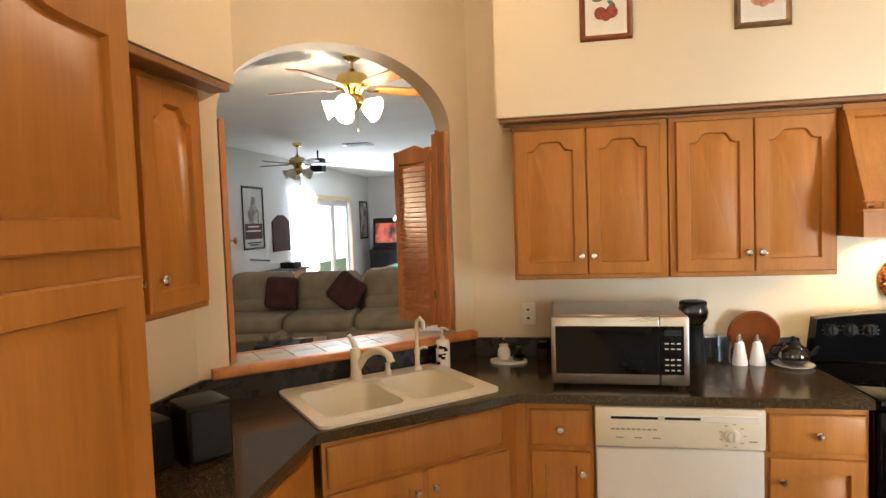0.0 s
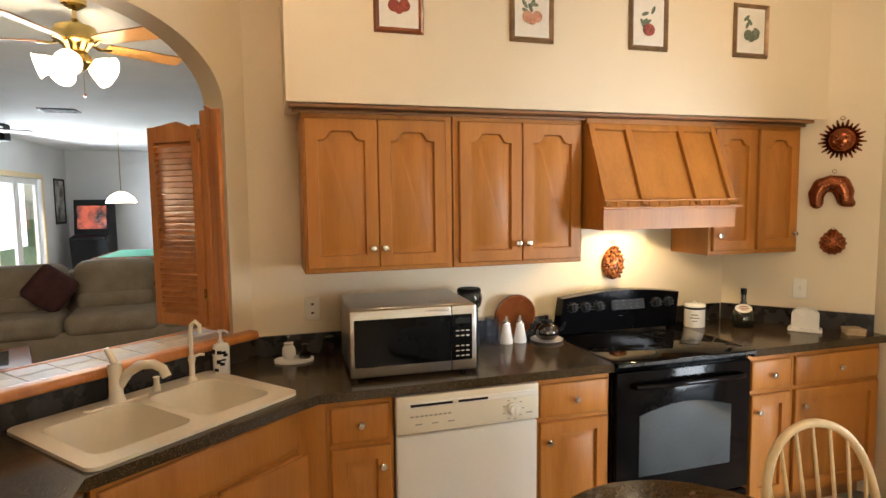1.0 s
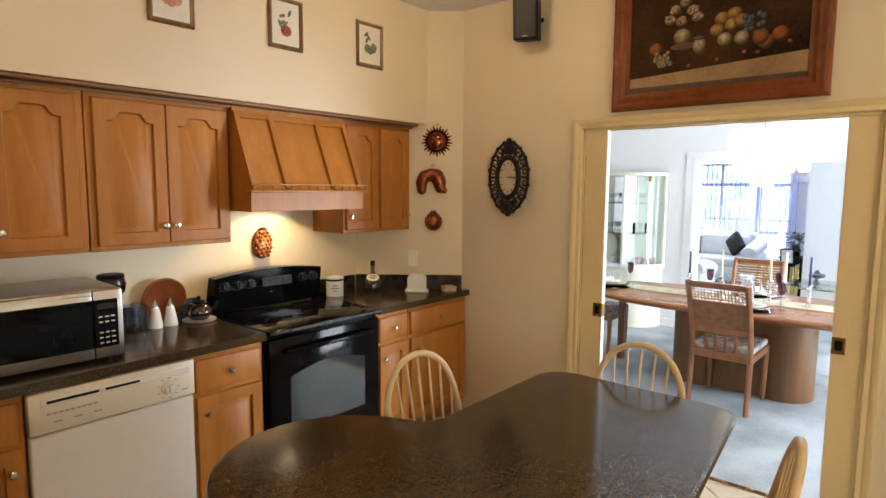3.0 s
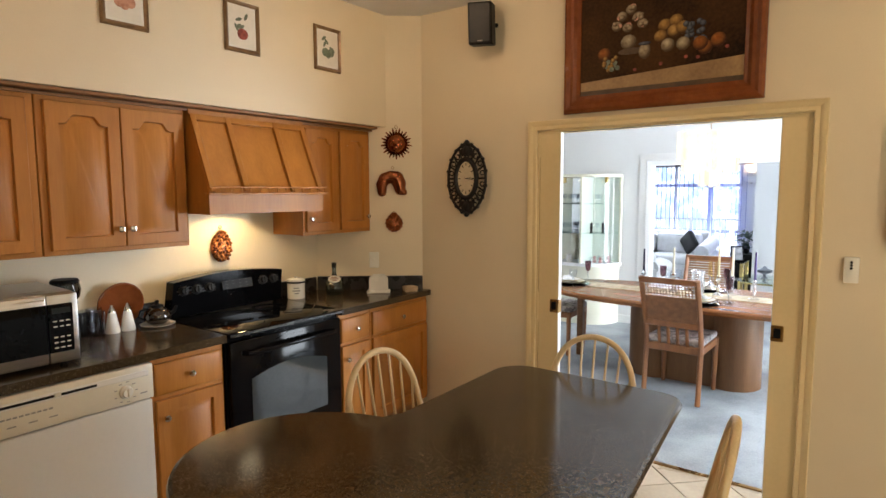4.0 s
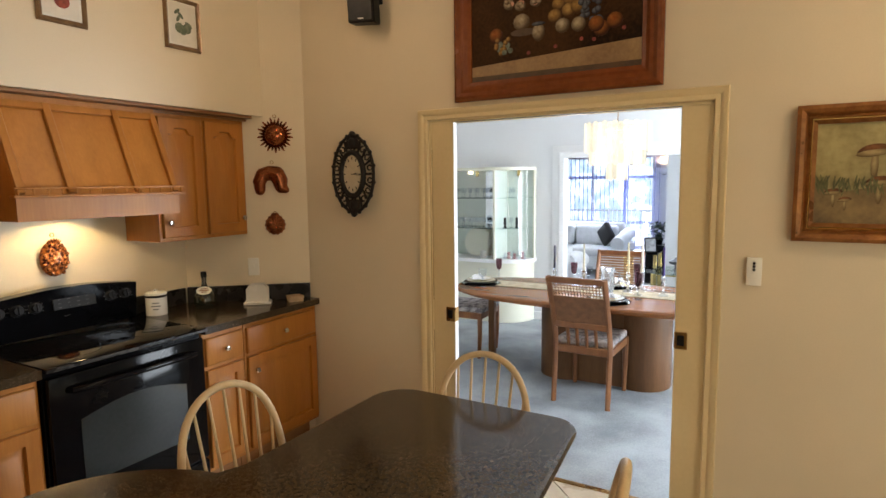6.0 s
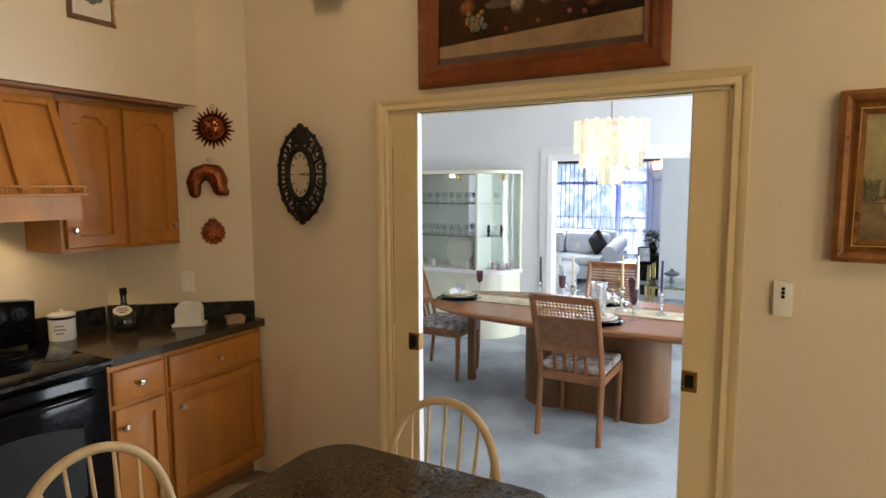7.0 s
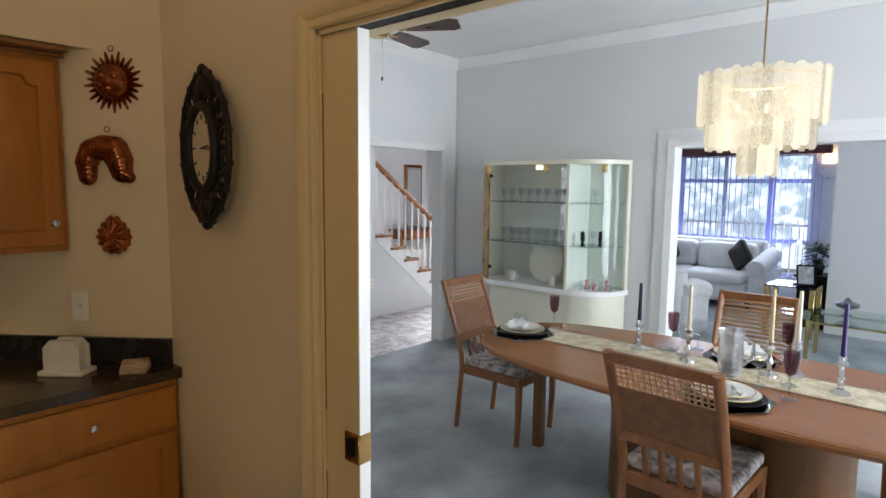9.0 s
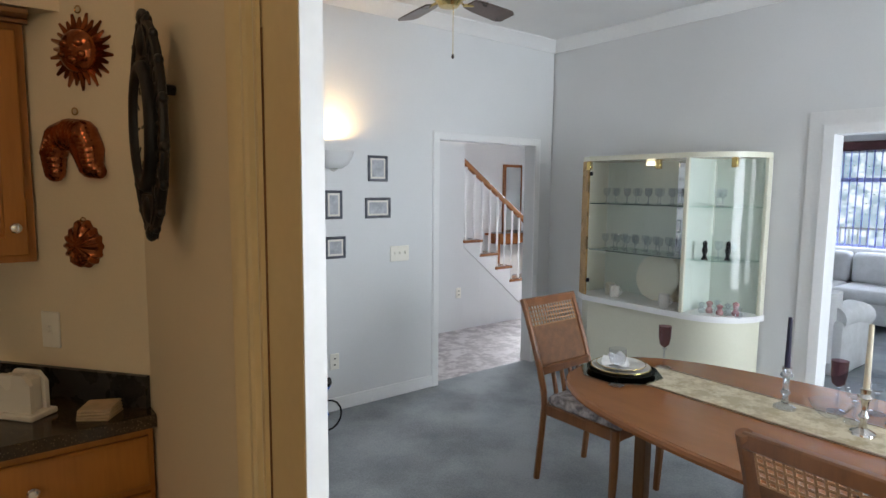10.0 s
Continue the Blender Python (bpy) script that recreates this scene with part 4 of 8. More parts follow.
for x in (0.05, 0.50):
    for y in (0.03, 0.38):
        part("foot", lathe(B(), [(0.015, 0.0), (0.015, 0.018)], 10, MWM @ Matrix.Translation((x, y, 0))), M_PLASTIC_K, mw)

# ---- counter clutter ----
g = thing("coffee_grinder", "glass-topped coffee grinder with a black base", "coffee grinder", "", (1.125, 3.36, 0.914))
GM = Matrix.Translation((1.125, 3.36, 0.914))
part("base", lathe(B(), [(0.05, 0), (0.052, 0.01), (0.046, 0.10), (0.044, 0.175), (0.050, 0.185), (0, 0.186)], 22, GM), M_PLASTIC_K, g)
part("hopper", lathe(B(), [(0.040, 0.186), (0.062, 0.215), (0.068, 0.25), (0.060, 0.285), (0.058, 0.283), (0.064, 0.25), (0.058, 0.216), (0.038, 0.188)], 24, GM), M_SMOKE, g, "smoked glass hopper")
part("lid", lathe(B(), [(0, 0.302), (0.055, 0.30), (0.062, 0.292), (0.062, 0.284), (0, 0.283)], 24, GM), M_PLASTIC_K, g)
tum = thing("drinking_glass", "clear patterned drinking glass on the counter", "glass", "counter glasses", (1.21, 3.40, 0.914))
part("bowl", lathe(B(), [(0, 0.0), (0.030, 0), (0.032, 0.005), (0.038, 0.125), (0.036, 0.125), (0.030, 0.012), (0, 0.011)], 20, Matrix.Translation((1.21, 3.40, 0.914))), M_CRYSTAL, tum)
for x, y in ((1.275, 3.43), (1.25, 3.34)):
    copy_thing(tum, Matrix.Translation((x, y, 0.914)))
sh = thing("salt_shaker", "white conical salt shaker with a steel cap", "shaker", "shakers", (1.325, 3.345, 0.914))
part("body", lathe(B(), [(0, 0), (0.034, 0), (0.035, 0.012), (0.018, 0.105), (0.0, 0.106)], 20, Matrix.Translation((1.325, 3.345, 0.914))), M_WHITE, sh)
part("cap", lathe(B(), [(0.0185, 0.104), (0.017, 0.118), (0.009, 0.130), (0.006, 0.142), (0.0, 0.145)], 16, Matrix.Translation((1.325, 3.345, 0.914))), M_CHROME, sh)
copy_thing(sh, Matrix.Translation((1.402, 3.345, 0.914)))
bd = solo("trivet_board", lathe(B(), [(0, 0), (0.115, 0), (0.12, 0.006), (0.12, 0.014), (0.112, 0.018), (0.105, 0.014), (0, 0.014)], 36, Matrix.Translation((1.42, 3.462, 1.034)) @ Matrix.Rotation(radians(98), 4, "X")), M_FRAMEW, "round reddish-brown wooden board leaning on the wall", "board")
tp = thing("glass_teapot", "smoked glass teapot on a white saucer", "teapot", "", (1.545, 3.33, 0.914))
TM = Matrix.Translation((1.545, 3.32, 0.928))
part("saucer", lathe(B(), [(0, 0), (0.05, 0), (0.085, 0.008), (0.088, 0.012), (0.05, 0.006), (0, 0.005)], 26, Matrix.Translation((1.545, 3.32, 0.914))), M_WHITE, tp)
part("pot", lathe(B(), [(0, 0.0), (0.045, 0.0), (0.066, 0.02), (0.070, 0.04), (0.058, 0.07), (0.032, 0.088), (0, 0.089)], 24, TM), surface("dark_brown_glass", (0.01, 0.006, 0.004), (0.03, 0.02, 0.015), 5, rough=0.05, spec=0.9), tp)
part("lid", lathe(B(), [(0.033, 0.088), (0.030, 0.098), (0.010, 0.104), (0.008, 0.112), (0.013, 0.12), (0.0, 0.126)], 18, TM), M_PLASTIC_K, tp)
part("spout", tube(B(), [TM @ Vector(p) for p in ((0.05, -0.02, 0.04), (0.075, -0.03, 0.055), (0.09, -0.035, 0.085))], 0.012, 10, r_end=0.007), M_PLASTIC_K, tp)
part("handle", tube(B(), [TM @ Vector(p) for p in ((-0.04, 0.01, 0.08), (-0.08, 0.02, 0.075), (-0.088, 0.022, 0.045), (-0.055, 0.015, 0.02))], 0.006, 8), M_PLASTIC_K, tp)

tr = thing("dispenser_tray", "white oval tray with a creamer and a small glass cruet", "tray", "", (0.26, 3.39, 0.914))
part("tray", slab(B(), [(0.245 + 0.092 * math.cos(a * 0.2618), 3.36 + 0.065 * math.sin(a * 0.2618)) for a in range(24)], 0.914, 0.926), M_WHITE, tr)
part("creamer", lathe(B(), [(0, 0), (0.024, 0), (0.033, 0.02), (0.030, 0.05), (0.020, 0.065), (0.024, 0.075), (0, 0.076)], 18, Matrix.Translation((0.222, 3.37, 0.926))), M_WHITE, tr)
part("creamer_knob", lathe(B(), [(0.006, 0), (0.004, 0.02), (0.008, 0.028), (0, 0.036)], 10, Matrix.Translation((0.222, 3.37, 1.002))), M_CHROME, tr)
part("cruet", lathe(B(), [(0, 0), (0.028, 0), (0.030, 0.03), (0.012, 0.045), (0.010, 0.06), (0.016, 0.065), (0, 0.07)], 16, Matrix.Translation((0.295, 3.36, 0.926))), M_SMOKE, tr)
jr = thing("spice_jar", "small glass jar with reddish contents behind the microwave", "jar", "", (0.42, 3.40, 0.914))
part("jar", lathe(B(), [(0, 0), (0.028, 0), (0.03, 0.08), (0.024, 0.095), (0, 0.096)], 16, Matrix.Translation((0.415, 3.40, 0.914))), M_SMOKE, jr)
part("contents", lathe(B(), [(0, 0.004), (0.025, 0.004), (0.026, 0.06), (0, 0.061)], 14, Matrix.Translation((0.415, 3.40, 0.914))), M_MAROON, jr)
cn = thing("canister", "white enamel canister with a dark rim and lid", "canister", "", (2.51, 3.37, 0.914))
CM = Matrix.Translation((2.515, 3.36, 0.914))
part("body", lathe(B(), [(0, 0), (0.056, 0), (0.058, 0.006), (0.058, 0.115), (0, 0.116)], 26, CM), M_WHITE, cn)
part("rim", lathe(B(), [(0.0585, 0.104), (0.061, 0.108), (0.061, 0.116), (0.0585, 0.118)], 26, CM), M_PLASTIC_K, cn)
part("lid", lathe(B(), [(0.060, 0.117), (0.060, 0.128), (0.045, 0.134), (0.012, 0.136), (0.010, 0.146), (0, 0.148)], 26, CM), M_WHITE, cn)
bm = B()
for i, w in enumerate((0.03, 0.05, 0.036)):
    box(bm, -w / 2, w / 2, -0.0595, -0.0578, 0.035 + i * 0.018, 0.042 + i * 0.018, m=CM @ Matrix.Rotation(radians(-38), 4, "Z"))
part("label_bars", bm, surface("grey_print_b", (0.2, 0.2, 0.2), (0.28, 0.28, 0.28)), cn, "grey printed label bars")
bo = thing("liqueur_bottle", "dark round liqueur bottle with an oval cream label", "bottle", "", (2.765, 3.26, 0.914))
BM_ = Matrix.Translation((2.765, 3.255, 0.914))
part("bottle", lathe(B(), [(0, 0), (0.052, 0), (0.062, 0.02), (0.064, 0.06), (0.050, 0.095), (0.022, 0.125), (0.014, 0.15), (0.014, 0.195), (0, 0.196)], 26, BM_), surface("dark_green_bottle_glass", (0.006, 0.008, 0.005), (0.014, 0.018, 0.012), 4, rough=0.06, spec=0.8), bo)
part("cap", lathe(B(), [(0.017, 0.188), (0.017, 0.222), (0, 0.223)], 16, BM_), M_PLASTIC_K, bo)
LB = BM_ @ Matrix.Rotation(radians(-42), 4, "Z") @ Matrix.Translation((0, -0.042, 0.112)) @ Matrix.Rotation(radians(62), 4, "X")
lab = part("label", slab(B(), [(0.044 * math.cos(a * 0.2618), 0.026 * math.sin(a * 0.2618)) for a in range(24)], 0, 0.003, m=LB), M_MAT, bo, "oval cream label")
bm = B()
for y, w in ((0.008, 0.04), (-0.002, 0.055), (-0.012, 0.03)):
    box(bm, -w / 2, w / 2, y, y + 0.005, 0.003, 0.004, m=LB)
part("label_bars", bm, M_FRAMEW, lab, "dark printed bars")
nh = thing("napkin_holder", "white wooden napkin holder with clipped corners", "napkin holder", "", (2.99, 3.03, 0.914))
NM = Matrix.Translation((2.995, 3.05, 0.914)) @ Matrix.Rotation(radians(-50), 4, "Z")
part("base", box(B(), -0.082, 0.082, -0.045, 0.045, 0, 0.018, 0.004, m=NM), M_APPLW, nh)
for y in (-0.030, 0.020):
    part("side_panel", slab(B(), [(-0.066, 0.018), (0.066, 0.018), (0.066, 0.10), (0.040, 0.128), (-0.040, 0.128), (-0.066, 0.10)], y, y + 0.012, m=NM @ Matrix(((1, 0, 0, 0), (0, 0, 1, 0), (0, 1, 0, 0), (0, 0, 0, 1)))), M_APPLW, nh)
part("napkins", box(B(), -0.055, 0.055, -0.017, 0.019, 0.019, 0.118, 0.003, m=NM), M_MAT, nh)
cs = thing("coaster_stack", "stack of square tan coasters on the counter", "coasters", "", (3.17, 2.90, 0.914))
for i in range(4):
    part("coaster", box(B(), -0.045, 0.045, -0.045, 0.045, i * 0.009, i * 0.009 + 0.007, 0.002, m=Matrix.Translation((3.175, 2.91, 0.914)) @ Matrix.Rotation(radians(-35 + 3 * i), 4, "Z")), surface("tan_coaster", (0.45, 0.33, 0.2), (0.6, 0.46, 0.3), 20, rough=0.6), cs)
ra = thing("radio", "black boxy radio with a speaker on the dark counter", "radio", "", (-0.72, 2.1, 0.914))
RM = Matrix.Translation((-0.72, 1.98, 0.914)) @ Matrix.Rotation(radians(62), 4, "Z")
part("case", box(B(), -0.30, 0.06, 0.0, 0.14, 0, 0.15, 0.012, m=RM, seg=2), M_PLASTIC_K, ra)
part("speaker", box(B(), 0.075, 0.22, -0.05, 0.10, 0, 0.185, 0.012, m=RM @ Matrix.Rotation(radians(-8), 4, "Z"), seg=2), M_PLASTIC_K, ra)
part("speaker_grille", box(B(), 0.085, 0.21, -0.056, -0.046, 0.012, 0.17, 0.004, m=RM @ Matrix.Rotation(radians(-8), 4, "Z")), M_IRON, ra)
solo("power_cord", tube(B(), [(-0.955, 1.66, 1.05), (-0.95, 1.9, 1.03), (-0.93, 2.15, 1.018), (-0.86, 2.4, 1.018), (-0.80, 2.55, 1.02)], 0.004, 8), M_PLASTIC_K, "thin black cord along the wall above the counter", "cord")


# ---- outlets and switches ----
def wall_plate(m, w, h, kind, label):
    """A plate on a wall: local x across, y out of the wall is -y, z up."""
    t = thing("wall_plate", label, "wall plate", "wall plates", tuple(m.translation))
    part("plate", box(B(), -w / 2, w / 2, -0.007, 0.0, -h / 2, h / 2, 0.003, m=m), M_PLASTIC_W, t)
    if kind == "outlet":
        for dz in (-0.022, 0.022):
            part("socket", box(B(), -0.016, 0.016, -0.010, -0.006, dz - 0.014, dz + 0.014, 0.003, m=m), M_PLASTIC_W, t)
            part("slot", box(B(), -0.007, 0.007, -0.0106, -0.0095, dz - 0.004, dz + 0.005, m=m), M_PLASTIC_K, t)
    else:
        for i in range(kind):
            x = (i - (kind - 1) / 2) * 0.046
            part("toggle", box(B(), x - 0.005, x + 0.005, -0.020, -0.005, -0.004, 0.014, 0.002, m=m), M_PLASTIC_W, t)
            part("toggle_slot", box(B(), x - 0.008, x + 0.008, -0.0086, -0.006, -0.016, 0.016, m=m), M_PLASTIC_W, t)
    return t


DGA = math.degrees(math.atan2(DG1[1] - DG0[1], DG1[0] - DG0[0]))
DGM = Matrix.Translation((3.07, 3.20, 0)) @ Matrix.Rotation(radians(DGA), 4, "Z")
wall_plate(DGM @ Matrix.Translation((0.03, -0.001, 1.13)), 0.07, 0.115, 1, "ivory toggle switch on the diagonal wall above the counter")
wall_plate(face((0.345, YB - 0.001, 1.135)), 0.075, 0.115, "outlet", "ivory outlet beside the microwave")
itc = thing("wall_control", "ivory wall control with three dark buttons", "wall control", "", (XE, 0.32, 1.19))
part("case", box(B(), XE - 0.028, XE - 0.001, 0.292, 0.352, 1.194, 1.316, 0.005, seg=2), M_PLASTIC_W, itc)
for i in range(3):
    part("button", lathe(B(), [(0, 0), (0.006, 0), (0.006, 0.004), (0, 0.005)], 12, Matrix.Translation((XE - 0.0275, 0.322, 1.264 + i * 0.014)) @ Matrix.Rotation(radians(-90), 4, "Y")), M_PLASTIC_K, itc)

# ---- copper moulds ----
def mould_ring(parent, m, z):
    part("ring", tube(B(), [m @ Vector((0.010 * math.cos(a * 0.5236), -0.006, z + 0.010 * math.sin(a * 0.5236))) for a in range(12)], 0.0022, 6, closed=True), M_BRASS, parent)


def blob(bm, m, r, sx, sy, sz, seg=14):
    n0 = len(bm.verts)
    bmesh.ops.create_uvsphere(bm, u_segments=seg, v_segments=max(6, seg // 2), radius=r, matrix=m @ Matrix.Diagonal((sx, sy, sz, 1)))
    return bm


sun_ = thing("copper_mould", "round copper sun-shaped mould hung on the wall", "mould", "copper moulds", tuple(DGM @ Vector((0.20, 0, 1.87))))
S = DGM @ Matrix.Translation((0.20, -0.002, 1.968))
bm = blob(B(), S @ Matrix.Translation((0, -0.010, 0)), 0.064, 1, 0.5, 1, 24)
for dx, dz, r in ((-0.024, 0.016, 0.014), (0.024, 0.016, 0.014), (0, -0.004, 0.013), (0, -0.030, 0.017), (-0.034, -0.014, 0.012), (0.034, -0.014, 0.012)):
    blob(bm, S @ Matrix.Translation((dx, -0.036, dz)), r, 1.1, 0.7, 0.8, 10)
part("disc", bm, M_COPPER, sun_)
for i in range(26):
    a = 2 * math.pi * i / 26
    L = 0.112 if i % 2 else 0.099
    R = S @ Matrix.Rotation(a, 4, "Y")
    bm = B()
    vs = [bm.verts.new(R @ Vector(p)) for p in ((-0.012, 0, 0.058), (0.012, 0, 0.058), (0.004, 0, L), (-0.004, 0, L), (0, -0.017, 0.06), (0, -0.006, L - 0.004))]
    for q in ((0, 4, 5, 3), (1, 2, 5, 4), (3, 5, 2), (0, 1, 4), (0, 3, 2, 1)):
        bm.faces.new([vs[k] for k in q])
    part("ray", bm, M_COPPER, sun_)
mould_ring(sun_, S, 0.118)
horn = thing("copper_mould", "copper cornucopia-shaped mould hung on the wall", "mould", "copper moulds", tuple(DGM @ Vector((0.17, 0, 1.59))))
S = DGM @ Matrix.Translation((0.172, -0.004, 1.685))
bm = B()
arc = [(-0.078, -0.062), (-0.080, -0.01), (-0.058, 0.032), (-0.015, 0.045), (0.028, 0.036), (0.046, 0.0), (0.052, -0.045), (0.096, -0.072)]
rr = [0.036, 0.044, 0.048, 0.050, 0.056, 0.054, 0.042, 0.015]
for (x, z), (x2, z2), r, r2 in zip(arc, arc[1:], rr, rr[1:]):
    for k in range(3):
        u = k / 3
        blob(bm, S @ Matrix.Translation((x + (x2 - x) * u, -0.012, z + (z2 - z) * u)), r + (r2 - r) * u, 0.95, 0.75, 0.95, 12)
for i in range(26):
    a = random.uniform(0.2, 2.9)
    blob(bm, S @ Matrix.Translation((-0.02 - 0.075 * math.cos(a), -0.040, -0.03 + 0.075 * math.sin(a))), random.uniform(0.005, 0.010), 1, 1, 1, 6)
part("body", bm, M_COPPER, horn)
mould_ring(horn, S, 0.112)
shell = thing("copper_mould", "small scalloped copper mould hung on the wall", "mould", "copper moulds", tuple(DGM @ Vector((0.178, 0, 1.33))))
S = DGM @ Matrix.Translation((0.178, -0.002, 1.398))
bm = B()
rings = []
for q_, d_ in ((1.0, 0.0), (1.0, 0.010), (0.92, 0.020), (0.70, 0.030), (0.40, 0.034), (0.05, 0.035)):
    ring_ = []
    for i in range(64):
        a = 2 * math.pi * i / 64
        r_ = (0.064 + 0.0035 * math.cos(14 * a) + 0.016 * max(0.0, math.sin(a)) ** 10) * q_
        ring_.append(bm.verts.new(S @ Vector((r_ * math.cos(a), -d_ - 0.0035 * q_ * math.cos(14 * a) * (d_ > 0.012), r_ * math.sin(a)))))
    rings.append(ring_)
for a, b in zip(rings, rings[1:]):
    for i in range(64):
        bm.faces.new([a[i], a[(i + 1) % 64], b[(i + 1) % 64], b[i]])
bm.faces.new(rings[0])
bm.faces.new(rings[-1])
for k in range(4):
    a0 = radians(205 + 8 * k)
    rr_ = 0.018 + 0.010 * k
    tube(bm, [S @ Vector((rr_ * math.cos(a0 + 0.33 * j), -0.036 + 0.003 * k, -0.008 + rr_ * math.sin(a0 + 0.33 * j))) for j in range(7)], 0.0035, 6)
part("body", bm, M_COPPER, shell)
mould_ring(shell, S, 0.076)
pine = thing("copper_mould", "painted copper pineapple mould hung above the range", "mould", "copper moulds", (2.05, YB, 1.21))
S = Matrix.Translation((2.05, YB - 0.002, 1.30))
bm = blob(B(), S @ Matrix.Translation((0, -0.008, -0.012)), 0.094, 0.76, 0.35, 1.0, 18)
for i in range(7):
    for j in range(5):
        x, z = (j - 2 + 0.5 * (i % 2)) * 0.027, -0.085 + i * 0.024
        if (x / 0.066) ** 2 + ((z + 0.012) / 0.09) ** 2 < 1:
            blob(bm, S @ Matrix.Translation((x, -0.030 - 0.008 * (1 - (x / 0.06) ** 2), z)), 0.011, 1, 0.7, 0.9, 8)
part("body", bm, M_COPPERP, pine)
bm = B()
for i in range(7):
    a = radians(-60 + i * 20)
    tube(bm, [S @ Vector((0.02 * math.sin(a), -0.012, 0.065)), S @ Vector((0.04 * math.sin(a), -0.022, 0.065 + 0.03 * math.cos(a)))], 0.009, 6, r_end=0.003)
part("crown", bm, M_COPPERP, pine)
mould_ring(pine, S, 0.112)

# ---- clock ----
clk = thing("wall_clock", "oval wall clock in a black openwork cast-iron frame", "clock", "", (XE, 2.49, 1.475))
CK = Matrix.Translation((XE - 0.048, 2.468, 1.712)) @ Matrix.Rotation(radians(-90), 4, "Z")
FL = Matrix(((1, 0, 0, 0), (0, 0, -1, 0), (0, 1, 0, 0), (0, 0, 0, 1)))


def oval(rx, rz, n=40):
    return [(rx * math.cos(2 * math.pi * i / n), rz * math.sin(2 * math.pi * i / n)) for i in range(n)]


part("hanger", tube(B(), [(XE - 0.002, 2.468, 1.80), (XE - 0.05, 2.468, 1.80)], 0.012, 8), M_IRON, clk)
part("face_plate", slab(B(), oval(0.074, 0.120), 0, 0.022, m=CK @ FL), surface("aged_clock_paper", (0.50, 0.42, 0.28), (0.62, 0.54, 0.40), 14, rough=0.6), clk, "aged cream dial")
part("inner_rim", tube(B(), [CK @ Vector((x * 1.08, -0.022, z * 1.06)) for x, z in oval(0.077, 0.122)], 0.017, 10, closed=True), M_IRON, clk)


def leaf_rim(u, kx=1.0, kz=1.0):
    """A pointed oval: u runs once round, from the right-hand side upwards."""
    a = 2 * math.pi * u
    c_, s_ = math.cos(a), math.sin(a)
    return Vector((0.150 * kx * math.copysign(abs(c_) ** 1.25, c_), -0.014, 0.232 * kz * math.copysign(abs(s_) ** 0.92, s_)))


part("outer_rim", tube(B(), [CK @ leaf_rim(i / 56) for i in range(56)], 0.010, 8, closed=True), M_IRON, clk)
for i in range(18):
    bm = B()
    u = (i + 0.5) / 18
    p_, q_ = leaf_rim(u, 0.84, 0.80), leaf_rim(u)
    d_ = (q_ - p_).normalized()
    e_ = Vector((-d_.z, 0, d_.x))
    sgn = 1 if (u < 0.25 or 0.5 < u < 0.75) else -1
    tube(bm, [CK @ (p_ + d_ * 0.017 * math.cos(0.75 * k) + e_ * sgn * 0.015 * math.sin(0.75 * k)) for k in range(8)], 0.0062, 6, r_end=0.004)
    blob(bm, CK @ Matrix.Translation(q_ + d_ * 0.006), 0.013, 1, 0.8, 1, 8)
    tube(bm, [CK @ leaf_rim(u + 0.5 / 18, 0.62, 0.60), CK @ leaf_rim(u + 0.5 / 18, 1.0, 1.0)], 0.007, 6)
    part("scroll", bm, M_IRON, clk)
for sgn in (1, -1):
    tip = [(-0.060, 0.150), (0.060, 0.150), (0.050, 0.185), (0.026, 0.215), (0.020, 0.240), (0.008, 0.252), (-0.008, 0.252), (-0.020, 0.240), (-0.026, 0.215), (-0.050, 0.185)]
    bm = slab(B(), [(x, sgn * z) for x, z in tip], 0.004, 0.022, m=CK @ FL)
    blob(bm, CK @ Matrix.Translation((0, -0.016, sgn * 0.238)), 0.022, 1, 0.6, 0.9, 12)
    blob(bm, CK @ Matrix.Translation((0, -0.020, sgn * 0.185)), 0.030, 1, 0.4, 1.1, 12)
    part("finial", bm, M_IRON, clk)
bm = B()
for i in range(12):
    a = radians(30 * i)
    box(bm, -0.003, 0.003, -0.0235, -0.0215, -0.008, 0.008, m=CK @ Matrix.Translation((0.055 * math.sin(a), 0, 0.094 * math.cos(a))) @ Matrix.Rotation(a, 4, "Y"))
part("hour_marks", bm, M_IRON, clk)
for L, a in ((0.042, 82), (0.060, 96)):
    part("hand", box(B(), -0.002, 0.002, -0.026, -0.0235, -0.008, L, m=CK @ Matrix.Rotation(radians(a), 4, "Y")), M_IRON, clk)


# ---- pictures and paintings ----
def framed(name, m, w, h, border, depth, frame_mat, label, inner_mat, steps=((0, 0.0), (0.3, 1.0), (0.65, 0.75), (1, 0.35))):
    """A framed picture: local x across, -y out of the wall, z up, origin at the lower left corner. steps: moulding profile (across, out)."""
    t = thing(name, label, "picture", "pictures" if w < 0.4 else "", tuple(m.translation))
    bm = B()
    rings = []
    prof = [(0, 0.0), *[(u * border, -d * depth) for u, d in steps], (border, 0.0)]
    for u, y in prof:
        rings.append([bm.verts.new(m @ Vector(p)) for p in ((u, y, u), (w - u, y, u), (w - u, y, h - u), (u, y, h - u))])
    for a, b in zip(rings, rings[1:]):
        for i in range(4):
            j = (i + 1) % 4
            bm.faces.new([a[i], a[j], b[j], b[i]])
    part("frame", bm, frame_mat, t, smooth=0)
    canvas = part("canvas", box(B(), border * 0.98, w - border * 0.98, -0.004, -0.001, border * 0.98, h - border * 0.98, m=m), inner_mat, t)
    return t, canvas


DABS = [0]


